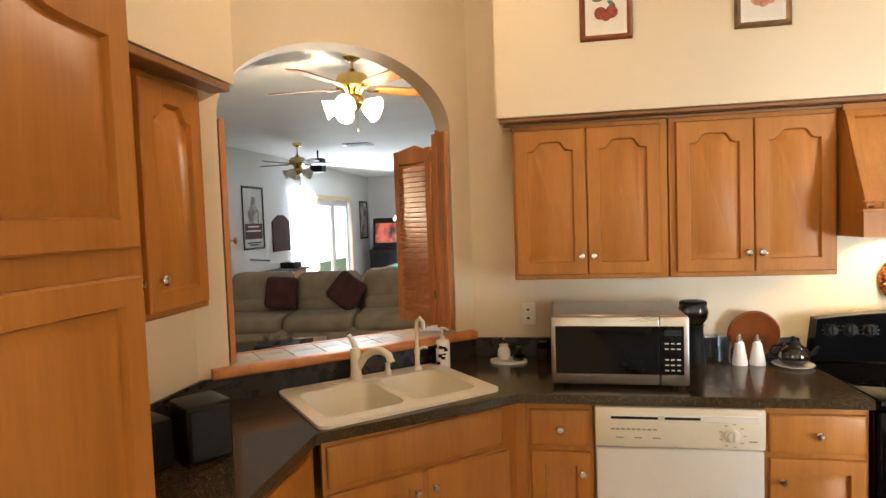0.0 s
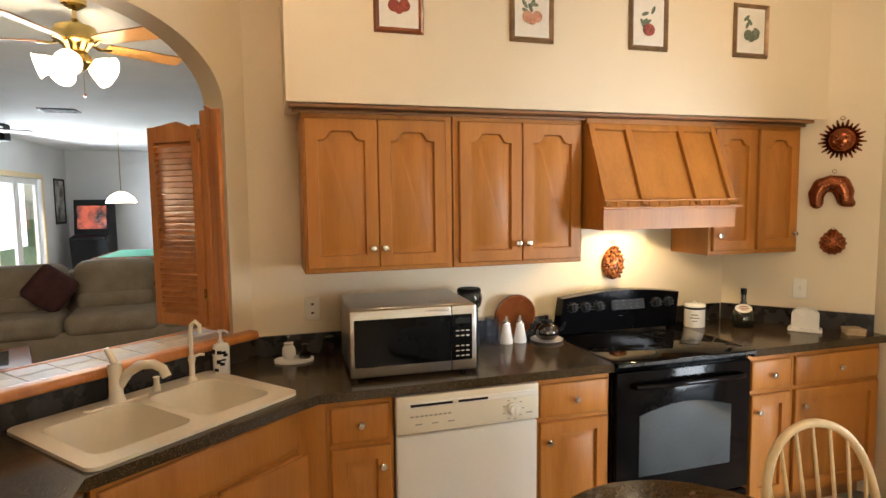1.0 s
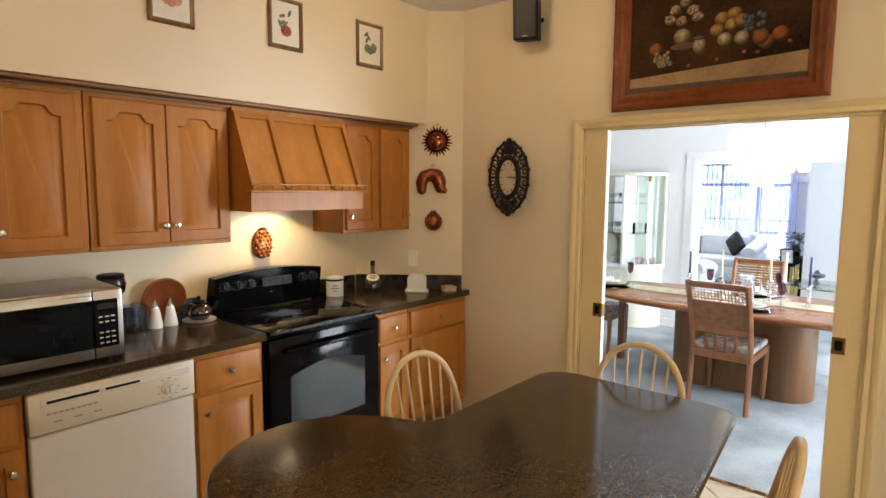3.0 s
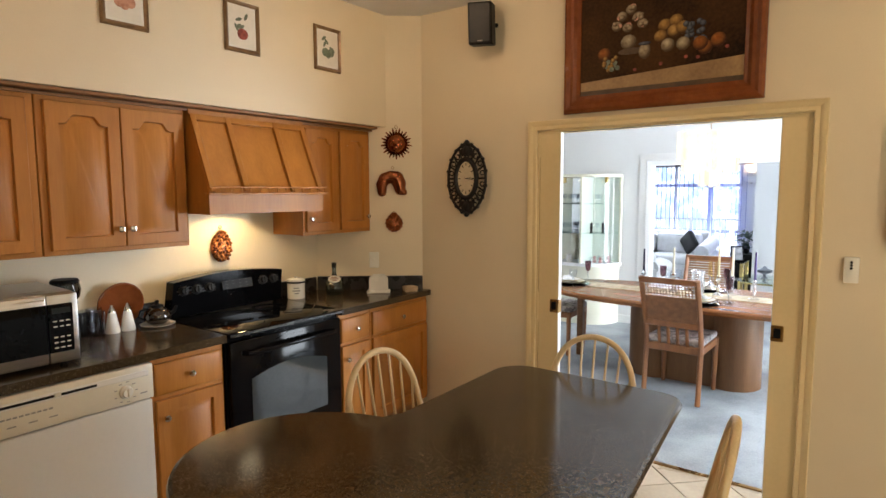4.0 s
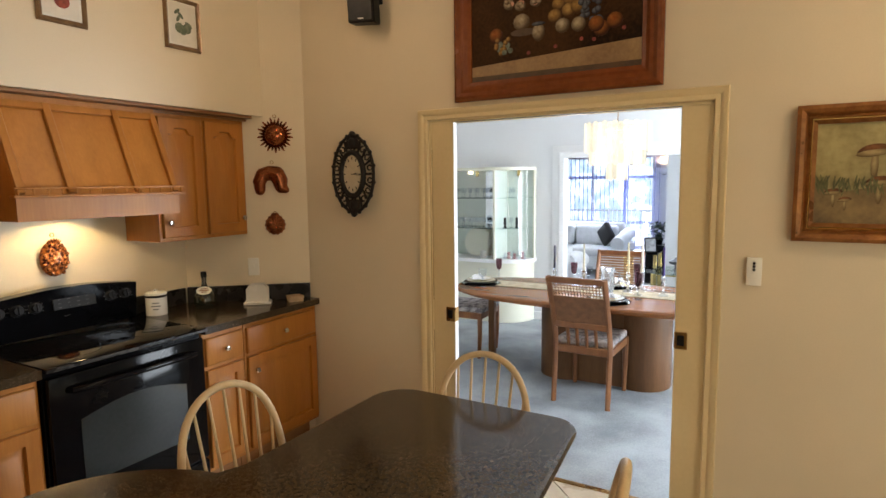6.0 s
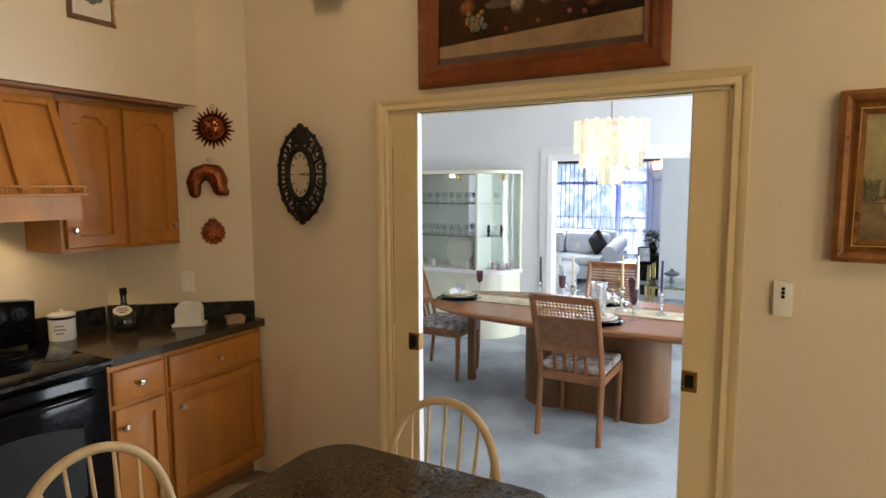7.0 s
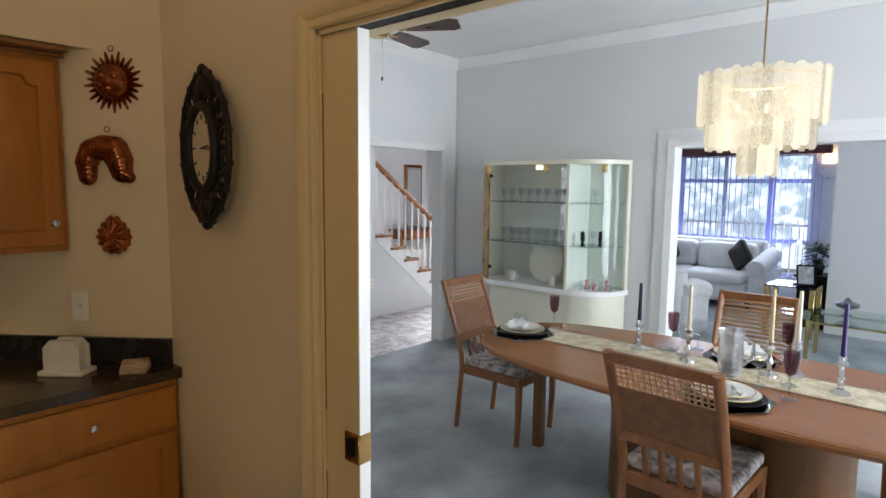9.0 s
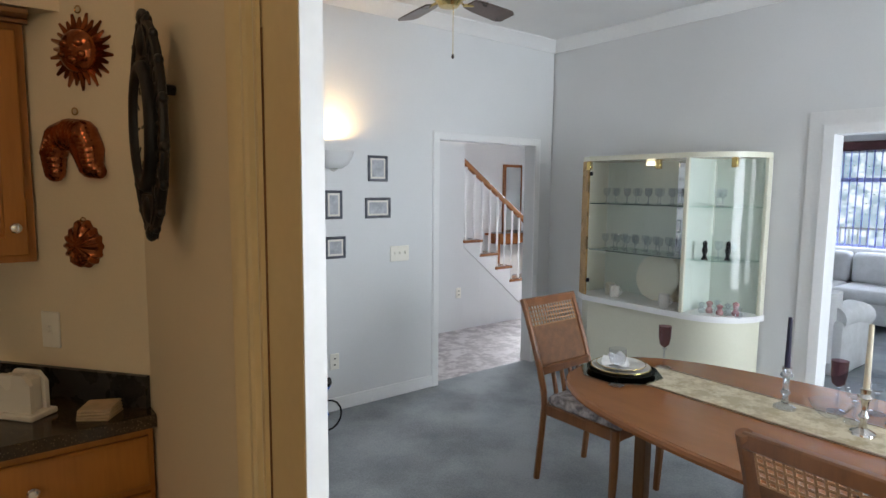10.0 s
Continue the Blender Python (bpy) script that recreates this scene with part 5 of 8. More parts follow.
def dab(canvas, name, m, x, z, rx, rz, mat, y=-0.0045, n=14, tilt=0.0):
    DABS[0] += 1
    y -= 0.00003 * (DABS[0] % 150)
    bm = slab(B(), [(rx * math.cos(2 * math.pi * i / n), rz * math.sin(2 * math.pi * i / n)) for i in range(n)], 0, 0.0012, m=m @ Matrix.Translation((x, y, z)) @ Matrix.Rotation(tilt, 4, "Y") @ FL)
    return part(name, bm, mat, canvas)


def brushed(name, dark, mid, light):
    """Oil paint for one rounded painted form: pale on its upper side and dark at its rim, with brush noise."""
    m = surface(name, mid, light, 40, rough=0.55, spec=0.2)
    n, link = m.node_tree.nodes, m.node_tree.links.new
    pos, off = n.new("ShaderNodeTexCoord"), n.new("ShaderNodeVectorMath")
    off.operation = "DISTANCE"
    flat = n.new("ShaderNodeMapping")
    flat.inputs["Scale"].default_value = (0.0, 1.0, 1.0)
    link(pos.outputs["Generated"], flat.inputs["Vector"])
    link(flat.outputs[0], off.inputs[0])
    off.inputs[1].default_value = (0.0, 0.58, 0.64)
    ramp = n.new("ShaderNodeValToRGB")
    e = ramp.color_ramp.elements
    e[0].position, e[1].position = 0.12, 0.56
    e[0].color, e[1].color = (0, 0, 0, 1), (1, 1, 1, 1)
    link(off.outputs["Value"], ramp.inputs[0])
    mix = n.new("ShaderNodeMix")
    mix.data_type = "RGBA"
    b = n["Principled BSDF"]
    old = b.inputs["Base Color"].links[0].from_socket
    link(ramp.outputs[0], mix.inputs[0])
    link(old, mix.inputs[6])
    mix.inputs[7].default_value = (*dark, 1)
    link(mix.outputs[2], b.inputs["Base Color"])
    return m


P_RED = surface("paint_dark_red", (0.16, 0.02, 0.015), (0.36, 0.07, 0.04), 30, rough=0.6)
P_PEACH = surface("paint_peach", (0.42, 0.17, 0.10), (0.62, 0.33, 0.22), 30, rough=0.6)
P_GREEN = surface("paint_grey_green", (0.07, 0.09, 0.06), (0.19, 0.22, 0.15), 30, rough=0.6)
P_ORANGE = brushed("paint_orange", (0.05, 0.014, 0.006), (0.22, 0.06, 0.012), (0.40, 0.15, 0.03))
P_GOLDEN = brushed("paint_golden", (0.06, 0.024, 0.008), (0.26, 0.13, 0.03), (0.50, 0.30, 0.09))
P_CREAM = brushed("paint_cream", (0.07, 0.04, 0.018), (0.26, 0.19, 0.11), (0.52, 0.43, 0.28))
P_BLUE = brushed("paint_slate_blue", (0.018, 0.016, 0.02), (0.06, 0.07, 0.09), (0.15, 0.16, 0.18))
P_BROWN = surface("paint_umber", (0.05, 0.025, 0.01), (0.11, 0.06, 0.03), 10, rough=0.5)
P_TABLE = surface("paint_ochre_table", (0.22, 0.125, 0.055), (0.38, 0.24, 0.11), 5, rough=0.5)
P_BG = surface("paint_dark_ground", (0.012, 0.005, 0.002), (0.075, 0.032, 0.011), 2.4, rough=0.7, spec=0.15)

fruit = [P_RED, P_PEACH, P_RED, P_GREEN]
for i, x in enumerate((0.613, 1.241, 1.868, 2.49)):
    m = face((x, 3.098, 2.388))
    t, cv = framed("fruit_print", m, 0.222, 0.275, 0.024, 0.018, M_FRAMEB if i else M_FRAMEW, ("berry", "peach", "plum", "pear leaf")[i] + " botanical print in a small wooden frame", M_MAT)
    part("mount_line", box(B(), 0.036, 0.186, -0.0052, -0.004, 0.036, 0.239, m=m), surface("print_paper", (0.70, 0.66, 0.58), (0.76, 0.72, 0.64), 20, rough=0.8), cv)
    for k in range(5):
        dab(cv, "leaf", m, 0.111 + random.uniform(-0.04, 0.04), 0.16 + random.uniform(-0.03, 0.04), 0.022, 0.009, P_GREEN, -0.0058, 10, random.uniform(-1.2, 1.2))
    for dx, dz, r in ((-0.022, -0.02, 0.027), (0.024, -0.018, 0.026), (0.0, -0.035, 0.02)):
        if i != 2 or dx == 0.0:
            dab(cv, "fruit", m, 0.111 + dx, 0.135 + dz, r if i != 2 else 0.034, r if i != 2 else 0.03, fruit[i], -0.0066)

# still life over the pocket doors: local x runs towards -y in the room
PM = Matrix.Translation((XE - 0.001, 1.79, 2.085)) @ Matrix.Rotation(radians(-90), 4, "Z")
t, cv = framed("still_life_painting", PM, 1.07, 0.745, 0.098, 0.045, M_FRAMEW, "large still-life painting of fruit in a cherry-wood frame", P_BG, ((0, 0.45), (0.10, 0.9), (0.25, 1.0), (0.45, 0.72), (0.62, 0.78), (0.80, 0.45), (1, 0.30)))


def pt(y, z):
    return 1.79 - y, z - 2.085


def paint(name, y, z, rx, rz, mat, layer=1, tilt=0.0, n=14):
    x_, z_ = pt(y, z)
    return dab(cv, name, PM, x_, z_, rx, rz, mat, -0.004 - 0.0014 * layer, n, tilt)


bm = slab(B(), [(0.099, 0.175), (0.971, 0.225), (0.971, 0.125), (0.099, 0.125)], 0, 0.001, m=PM @ Matrix.Translation((0, -0.004, 0)) @ FL)
part("table_band", bm, P_TABLE, cv, "ochre table edge")
bm = slab(B(), [(0.099, 0.125), (0.971, 0.125), (0.971, 0.097), (0.099, 0.097)], 0, 0.001, m=PM @ Matrix.Translation((0, -0.004, 0)) @ FL)
part("table_shadow", bm, P_BROWN, cv)
for y, z in ((1.451, 2.60), (1.361, 2.585), (1.417, 2.535), (1.335, 2.545), (1.478, 2.55), (1.40, 2.63)):
    paint("rose", y, z, 0.030, 0.027, P_CREAM, 2)
    for k in range(4):
        paint("petal", y + random.uniform(-0.02, 0.02), z + random.uniform(-0.018, 0.018), 0.016, 0.012, P_PEACH if k == 0 else P_CREAM, 3, random.uniform(-1, 1), 8)
paint("vase", 1.41, 2.455, 0.045, 0.042, P_CREAM, 1)
paint("dish", 1.40, 2.405, 0.07, 0.018, P_BROWN, 2)
paint("cup", 1.319, 2.395, 0.033, 0.045, P_CREAM, 3)
paint("cup_rim", 1.319, 2.435, 0.036, 0.010, P_BLUE, 4)
for y, z in ((1.214, 2.515), (1.155, 2.53), (1.165, 2.478), (1.235, 2.46), (1.12, 2.49)):
    paint("apple", y, z, 0.036, 0.034, P_GOLDEN, 2)
for y, z in ((1.196, 2.409), (1.116, 2.405)):
    paint("cup", y, z, 0.036, 0.036, P_CREAM, 3)
for k in range(16):
    paint("plum", 1.06 + random.uniform(-0.05, 0.05), 2.46 + random.uniform(-0.05, 0.05), 0.016, 0.016, P_BLUE, 2, 0, 8)
for y, z in ((1.006, 2.372), (0.943, 2.40), (1.548, 2.405), (1.03, 2.395)):
    paint("orange", y, z, 0.038, 0.037, P_ORANGE, 3)
for k in range(18):
    paint("grape", 1.51 + random.uniform(-0.045, 0.045), 2.345 + random.uniform(-0.035, 0.035), 0.014, 0.014, P_GOLDEN if k % 3 else P_GREEN, 4, 0, 8)
for y, z in ((1.37, 2.30), (1.10, 2.335), (1.04, 2.325), (0.90, 2.36), (1.23, 2.315)):
    paint("berry", y, z, 0.010, 0.010, P_RED, 3, 0, 8)

# mushroom painting
PM2 = Matrix.Translation((XE - 0.001, 0.192, 1.397)) @ Matrix.Rotation(radians(-90), 4, "Z")
t, cv2 = framed("mushroom_painting", PM2, 0.64, 0.55, 0.075, 0.05, M_BRONZEG, "mushroom painting in a wide brown and gilt frame", surface("paint_olive_ground", (0.22, 0.17, 0.055), (0.40, 0.33, 0.14), 5, rough=0.5, fine=40), ((0, 0.9), (0.2, 1.0), (0.42, 0.8), (0.55, 0.5), (0.7, 0.62), (0.85, 0.4), (1, 0.2)))
part("gilt_liner", tube(B(), [PM2 @ Vector(p) for p in ((0.055, -0.030, 0.055), (0.585, -0.030, 0.055), (0.585, -0.030, 0.495), (0.055, -0.030, 0.495))], 0.006, 6, closed=True), M_GOLD, t)
P_CAP = brushed("paint_russet", (0.05, 0.022, 0.010), (0.14, 0.05, 0.018), (0.26, 0.11, 0.04))
P_STEM = brushed("paint_pale_ochre", (0.13, 0.085, 0.035), (0.30, 0.22, 0.10), (0.44, 0.34, 0.17))
P_GRASS = surface("paint_olive_grass", (0.07, 0.065, 0.02), (0.15, 0.14, 0.045), 30, rough=0.6)
P_SOIL = surface("paint_brown_soil", (0.10, 0.06, 0.02), (0.24, 0.16, 0.06), 9, rough=0.6, fine=60)
bm = slab(B(), [(0.075, 0.075), (0.565, 0.075), (0.565, 0.215), (0.44, 0.20), (0.30, 0.225), (0.18, 0.205), (0.075, 0.22)], 0, 0.0006, m=PM2 @ Matrix.Translation((0, -0.0042, 0)) @ FL)
part("soil_band", bm, P_SOIL, cv2, "painted brown soil")
for k in range(60):
    x = random.uniform(0.085, 0.30)
    dab(cv2, "grass_blade", PM2, x, 0.225 + random.uniform(-0.015, 0.02), 0.0035, random.uniform(0.015, 0.038), P_GRASS, -0.0050, 6, random.uniform(-0.5, 0.5))
for x, z, k in ((0.27, 0.36, 1.0), (0.29, 0.24, 0.8), (0.14, 0.20, 0.55), (0.36, 0.27, 0.65), (0.42, 0.36, 0.85), (0.18, 0.17, 0.4), (0.48, 0.22, 0.6)):
    dab(cv2, "stem", PM2, x, z - 0.055 * k, 0.013 * k, 0.058 * k, P_STEM, -0.0055, 10)
    dab(cv2, "cap_underside", PM2, x - 0.004, z - 0.006 * k, 0.060 * k, 0.014 * k, P_STEM, -0.0062, 14, -0.12)
    out_ = [(0.060 * k * math.cos(math.pi * i / 12), 0.034 * k * math.sin(math.pi * i / 12)) for i in range(13)]
    part("cap", slab(B(), out_, 0, 0.0008, m=PM2 @ Matrix.Translation((x, -0.0072, z - 0.004 * k)) @ Matrix.Rotation(-0.12, 4, "Y") @ FL), P_CAP, cv2)

# ---- wall speaker ----
sp = thing("wall_speaker", "black bookshelf speaker bracketed high on the wall", "speaker", "", (3.2, 2.30, 2.54))
SPM = Matrix.Translation((3.20, 2.315, 2.55)) @ Matrix.Rotation(radians(-68), 4, "Z") @ Matrix.Rotation(radians(8), 4, "X")
part("cabinet", box(B(), -0.075, 0.075, -0.075, 0.065, 0, 0.25, 0.006, m=SPM), M_PLASTIC_K, sp)
part("grille", box(B(), -0.068, 0.068, -0.088, -0.074, 0.008, 0.242, 0.006, m=SPM), M_IRON, sp, "black cloth grille")
part("badge", box(B(), -0.015, 0.015, -0.0895, -0.087, 0.018, 0.024, m=SPM), M_STEEL, sp)
part("bracket", tube(B(), [SPM @ Vector((0, 0.05, 0.12)), (XE - 0.003, 2.27, 2.69)], 0.014, 8), M_PLASTIC_K, sp)


# second speaker sits above view, added for the shadow it casts below
copy_thing(sp, Matrix.Translation((3.2, 0.40, 2.57)))


# ---- pocket-door opening ----
def casing(name, pts, profile, m, material, label):
    """A mitred moulding along three sides of an opening: pts are the inner corners in the wall plane (local x, z); profile is (out from the opening, off the wall)."""
    bm = B()
    (x0, z0), (x1, z1), (x2, z2), (x3, z3) = pts
    rings = []
    for u, d in profile:
        s = 1 if x2 > x1 else -1
        rings.append([bm.verts.new(m @ Vector(p)) for p in ((x0 - s * u, -d, z0), (x1 - s * u, -d, z1 + u), (x2 + s * u, -d, z2 + u), (x3 + s * u, -d, z3))])
    for a, b in zip(rings, rings[1:]):
        for i in range(3):
            bm.faces.new([a[i], a[i + 1], b[i + 1], b[i]])
    bm.faces.new([r[0] for r in rings])
    bm.faces.new([r[3] for r in rings])
    return solo(name, bm, material, label, "trim", kind="structure", smooth=25)


EM = Matrix.Translation((XE, 0, 0)) @ Matrix.Rotation(radians(-90), 4, "Z")
CAS = [(0.0, 0.0), (0.0, 0.010), (0.006, 0.015), (0.026, 0.012), (0.032, 0.018), (0.048, 0.024), (0.056, 0.026), (0.060, 0.018), (0.060, 0.0)]
casing("door_casing", [(-DOOR_Y1, 0), (-DOOR_Y1, DOOR_Z), (-DOOR_Y0, DOOR_Z), (-DOOR_Y0, 0)], CAS, EM, M_TRIM, "cream moulded casing round the pocket doors")
bm = B()
for x0, x1 in ((XE + 0.001, 3.3185), (3.3615, 3.409)):
    box(bm, x0, x1, DOOR_Y1 - 0.012, DOOR_Y1 - 0.001, 0, DOOR_Z - 0.001)
    box(bm, x0, x1, DOOR_Y0 + 0.001, DOOR_Y0 + 0.012, 0, DOOR_Z - 0.001)
    box(bm, x0, x1, DOOR_Y0 + 0.001, DOOR_Y1 - 0.001, DOOR_Z - 0.013, DOOR_Z - 0.001)
solo("door_jamb", bm, M_TRIM, "cream split jambs of the pocket doors", "trim", kind="structure", smooth=0)
bm = box(B(), 3.3186, 3.3614, DOOR_Y0 + 0.001, DOOR_Y1 - 0.001, DOOR_Z - 0.012, DOOR_Z - 0.002)
solo("door_track", bm, M_PLASTIC_K, "dark overhead track of the pocket doors", "trim", kind="structure", smooth=0)


def pocket_door(edge, sgn, label):
    d = thing("pocket_door", label, "door", "pocket doors", (3.34, edge, 0))
    far = edge + sgn * 0.32
    y0, y1 = min(edge, far), max(edge, far)
    part("slab", box(B(), 3.322, 3.358, y0, y1, 0.012, DOOR_Z - 0.012, 0.002), M_TRIM, d)
    # leading edge and dining face get a whiter material than the cream slab
    part("leading_edge", box(B(), 3.3235, 3.3605, min(edge - sgn * 0.0025, edge + sgn * 0.003), max(edge - sgn * 0.0025, edge + sgn * 0.003), 0.013, DOOR_Z - 0.013), M_WTRIM, d, "white strip over the door edge")
    part("dining_face", box(B(), 3.3575, 3.3605, y0 + 0.003, y1, 0.013, DOOR_Z - 0.013), M_WTRIM, d, "white sheet over the dining face")
    for z0, z1 in ((0.16, 0.80), (0.98, 1.84)):
        a = edge + sgn * 0.140
        # dark strip laid on where the panel groove lies in shade
        part("panel_moulding", box(B(), 3.3205, 3.3235, a - 0.004, a + 0.004, z0, z1, 0.001), M_MAPLE_D, d, "thin dark strip for the shaded panel groove")
    lt = part("latch", box(B(), 3.317, 3.3635, min(edge - sgn * 0.0045, edge + sgn * 0.055), max(edge - sgn * 0.002, edge + sgn * 0.055), 0.862, 0.945, 0.003), M_BRASS, d, "antique brass pocket latch")
    part("latch_cup", box(B(), 3.3155, 3.318, edge + sgn * 0.027 - 0.016, edge + sgn * 0.027 + 0.016, 0.88, 0.93, 0.004), M_PLASTIC_K, lt)
    return d


pocket_door(1.822, 1, "cream pocket door slid mostly into the wall")
pocket_door(0.64, -1, "cream pocket door slid mostly into the wall")
bm = B()
box(bm, XE - 0.014, XE - 0.001, -3.0, DOOR_Y0 - 0.062, 0.0, 0.075, 0.004)
box(bm, XE - 0.014, XE - 0.001, DOOR_Y1 + 0.062, 2.80, 0.0, 0.075, 0.004)
solo("baseboard", bm, M_TRIM, "cream kitchen baseboard", "baseboard", kind="structure")

# ---- kitchen table ----
tbl = thing("kitchen_table", "dark speckled laminate table with a rounded lobe", "table", "", (1.7, 1.3, 0))
ell = [(1.20 + 0.42 * math.cos(radians(a)), 1.65 + 0.49 * math.sin(radians(a))) for a in range(12, 271, 6)]
outline = ell[:] + [(1.12, 1.05), (1.14, 0.90), (1.22, 0.80), (1.35, 0.765)]
# along the near side, round the two far corners, back to the notch


def corner(cx, cy, r, a0, a1, n=7):
    return [(cx + r * math.cos(radians(a0 + (a1 - a0) * i / n)), cy + r * math.sin(radians(a0 + (a1 - a0) * i / n))) for i in range(n + 1)]


outline += corner(2.44, 0.965, 0.10, -84, 0) + corner(2.40, 1.575, 0.14, 0, 90) + [(1.95, 1.715), (1.70, 1.715)]
tt = part("tabletop", slab(B(), outline, 0.712, 0.75), M_COUNTER, tbl, smooth=30)
part("edge_band", tube(B(), [(x, y, 0.731) for x, y in outline], 0.0185, 8, closed=True, flat=1.0), M_COUNTER, tbl)
part("pedestal", box(B(), 1.35, 2.05, 1.10, 1.38, 0.06, 0.712, 0.01), M_MAPLE, tbl, "honey maple pedestal box")
part("pedestal_base", box(B(), 1.28, 2.12, 1.02, 1.46, 0.0, 0.06, 0.01), M_MAPLE_D, tbl)


# ---- bow-back kitchen chairs (local: faces +y, base on the floor) ----
def windsor():
    c = thing("kitchen_chair", "pale beech bow-back spindle chair at the kitchen table", "chair", "kitchen chairs")
    seat = [(x * 0.235, y) for x, y in ((-0.8, -0.19), (-0.35, -0.215), (0.35, -0.215), (0.8, -0.19), (0.98, -0.05), (1.0, 0.1), (0.88, 0.2), (0.4, 0.225), (-0.4, 0.225), (-0.88, 0.2), (-1.0, 0.1), (-0.98, -0.05))]
    part("seat", slab(B(), seat, 0.415, 0.448), M_BEECH, c)

    def bow(u):
        a = math.pi * u
        x = -0.238 * math.cos(a) * (1 - 0.12 * (1 - math.sin(a)))
        h = math.sin(a) ** 0.62 if math.sin(a) > 0 else 0
        return Vector((x, -0.175 - 0.10 * h, 0.445 + 0.47 * h))

    part("bow", tube(B(), [bow(i / 28) for i in range(29)], 0.0145, 10), M_BEECH, c)
    for i in range(7):
        x0 = (i - 3) * 0.052
        u = math.acos(max(-1, min(1, -(i - 3) * 0.066 / 0.238))) / math.pi
        t_ = bow(u)
        part("spindle", tube(B(), [(x0, -0.185, 0.44), ((x0 + t_.x) / 2, (-0.185 + t_.y) / 2 - 0.004, (0.44 + t_.z) / 2), tuple(t_)], 0.0075, 7, r_end=0.0055), M_BEECH, c)
    for sx in (-1, 1):
        for sy in (-1, 1):
            part("leg", tube(B(), [(sx * 0.13, sy * 0.13, 0.42), (sx * 0.165, sy * 0.165, 0.25), (sx * 0.20, sy * 0.20, 0.0)], 0.018, 9, r_end=0.013), M_BEECH, c)
    for sx in (-1, 1):
        part("stretcher", tube(B(), [(sx * 0.175, -0.175, 0.18), (sx * 0.175, 0.175, 0.18)], 0.010, 8), M_BEECH, c)
    part("stretcher", tube(B(), [(-0.175, 0, 0.18), (0.175, 0, 0.18)], 0.010, 8), M_BEECH, c)
    return c


ch = windsor()
place(ch, pose(1.835, 1.738, 0, 0, 0, 174.6))
copy_thing(ch, pose(2.396, 1.306, 0, 0, 0, 91.6))
copy_thing(ch, pose(1.865, 0.825, 0, 0, 0, 10))

# ---- shutters of the pass-through ----
def shutter_panel(parent, m, w, h, louvers=True):
    """A louvered panel: local x across, z up, thickness along y."""
    fr = 0.045
    fm = B()
    box(fm, 0, fr, -0.012, 0.012, 0, h, 0.003, m=m)
    box(fm, w - fr, w, -0.012, 0.012, 0, h, 0.003, m=m)
    box(fm, fr, w - fr, -0.011, 0.011, 0, 0.06, 0.003, m=m)
    slab(fm, [(fr, h - 0.075), (w - fr, h - 0.075), (w - fr, h - 0.01), (w / 2 + 0.03, h + 0.02), (fr, h)], -0.011, 0.011, m=m @ Matrix(((1, 0, 0, 0), (0, 0, 1, 0), (0, 1, 0, 0), (0, 0, 0, 1))))
    p = part("panel_frame", fm, M_PINE, parent)
    if louvers:
        n = int((h - 0.14) / 0.0265)
        for i in range(n):
            z = 0.072 + i * (h - 0.155) / (n - 1)
            part("louver", box(B(), fr - 0.004, w - fr + 0.004, -0.0225, 0.0225, -0.003, 0.003, 0.0015, m=m @ Matrix.Translation((0, 0, z)) @ Matrix.Rotation(radians(42), 4, "X")), M_PINE, p)
    return p


def plan_frame(p0, p1, z):
    a = math.atan2(p1[1] - p0[1], p1[0] - p0[0])
    return Matrix.Translation((p0[0], p0[1], z)) @ Matrix.Rotation(a, 4, "Z"), math.hypot(p1[0] - p0[0], p1[1] - p0[1])


sh_ = thing("shutter", "orange pine louvered shutter folded open at the arch", "shutter", "arch shutters", (*arch_pt(1.2, 0.1), 1.06))
m_, w_ = plan_frame(arch_pt(1.232, 0.004), arch_pt(1.232, 0.135), 1.062)
shutter_panel(sh_, m_, w_, 1.03, False)
part("panel_fill", box(B(), 0.04, w_ - 0.04, -0.006, 0.006, 0.05, 0.97, m=m_), M_PINE, sh_)
m_, w_ = plan_frame((-0.39, 3.70), arch_pt(1.222, 0.14), 1.075)
shutter_panel(sh_, m_, w_, 0.955)
for z in (1.2, 1.95):
    part("hinge", lathe(B(), [(0.007, 0), (0.007, 0.06), (0, 0.061)], 10, Matrix.Translation((*arch_pt(1.215, 0.14), z))), M_BRASS, sh_)
sh2 = thing("shutter", "orange pine louvered shutter folded against the jamb", "shutter", "arch shutters", (*arch_pt(0.14, 0.1), 1.06))
m_, w_ = plan_frame(arch_pt(0.142, -0.002), arch_pt(0.142, 0.20), 1.062)
shutter_panel(sh2, m_, w_, 1.03)
part("knob", knob_mesh(Matrix.Translation((*arch_pt(0.158, 0.03), 1.58)) @ Matrix.Rotation(math.radians(40.5 + 90), 4, "Z")), M_CHROME, sh2)

# ---- ceiling lights in the kitchen, fixtures added at the assumed lamp spots ----
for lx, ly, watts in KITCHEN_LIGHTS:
    rl = thing("recessed_light", "white recessed ceiling light, lit, position assumed", "ceiling light", "recessed lights", (lx, ly, CEIL))
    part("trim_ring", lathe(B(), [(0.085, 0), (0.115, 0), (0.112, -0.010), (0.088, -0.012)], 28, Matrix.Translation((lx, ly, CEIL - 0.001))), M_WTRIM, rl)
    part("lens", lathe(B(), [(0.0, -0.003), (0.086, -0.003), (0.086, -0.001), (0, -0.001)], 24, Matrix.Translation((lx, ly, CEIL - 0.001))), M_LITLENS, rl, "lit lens")


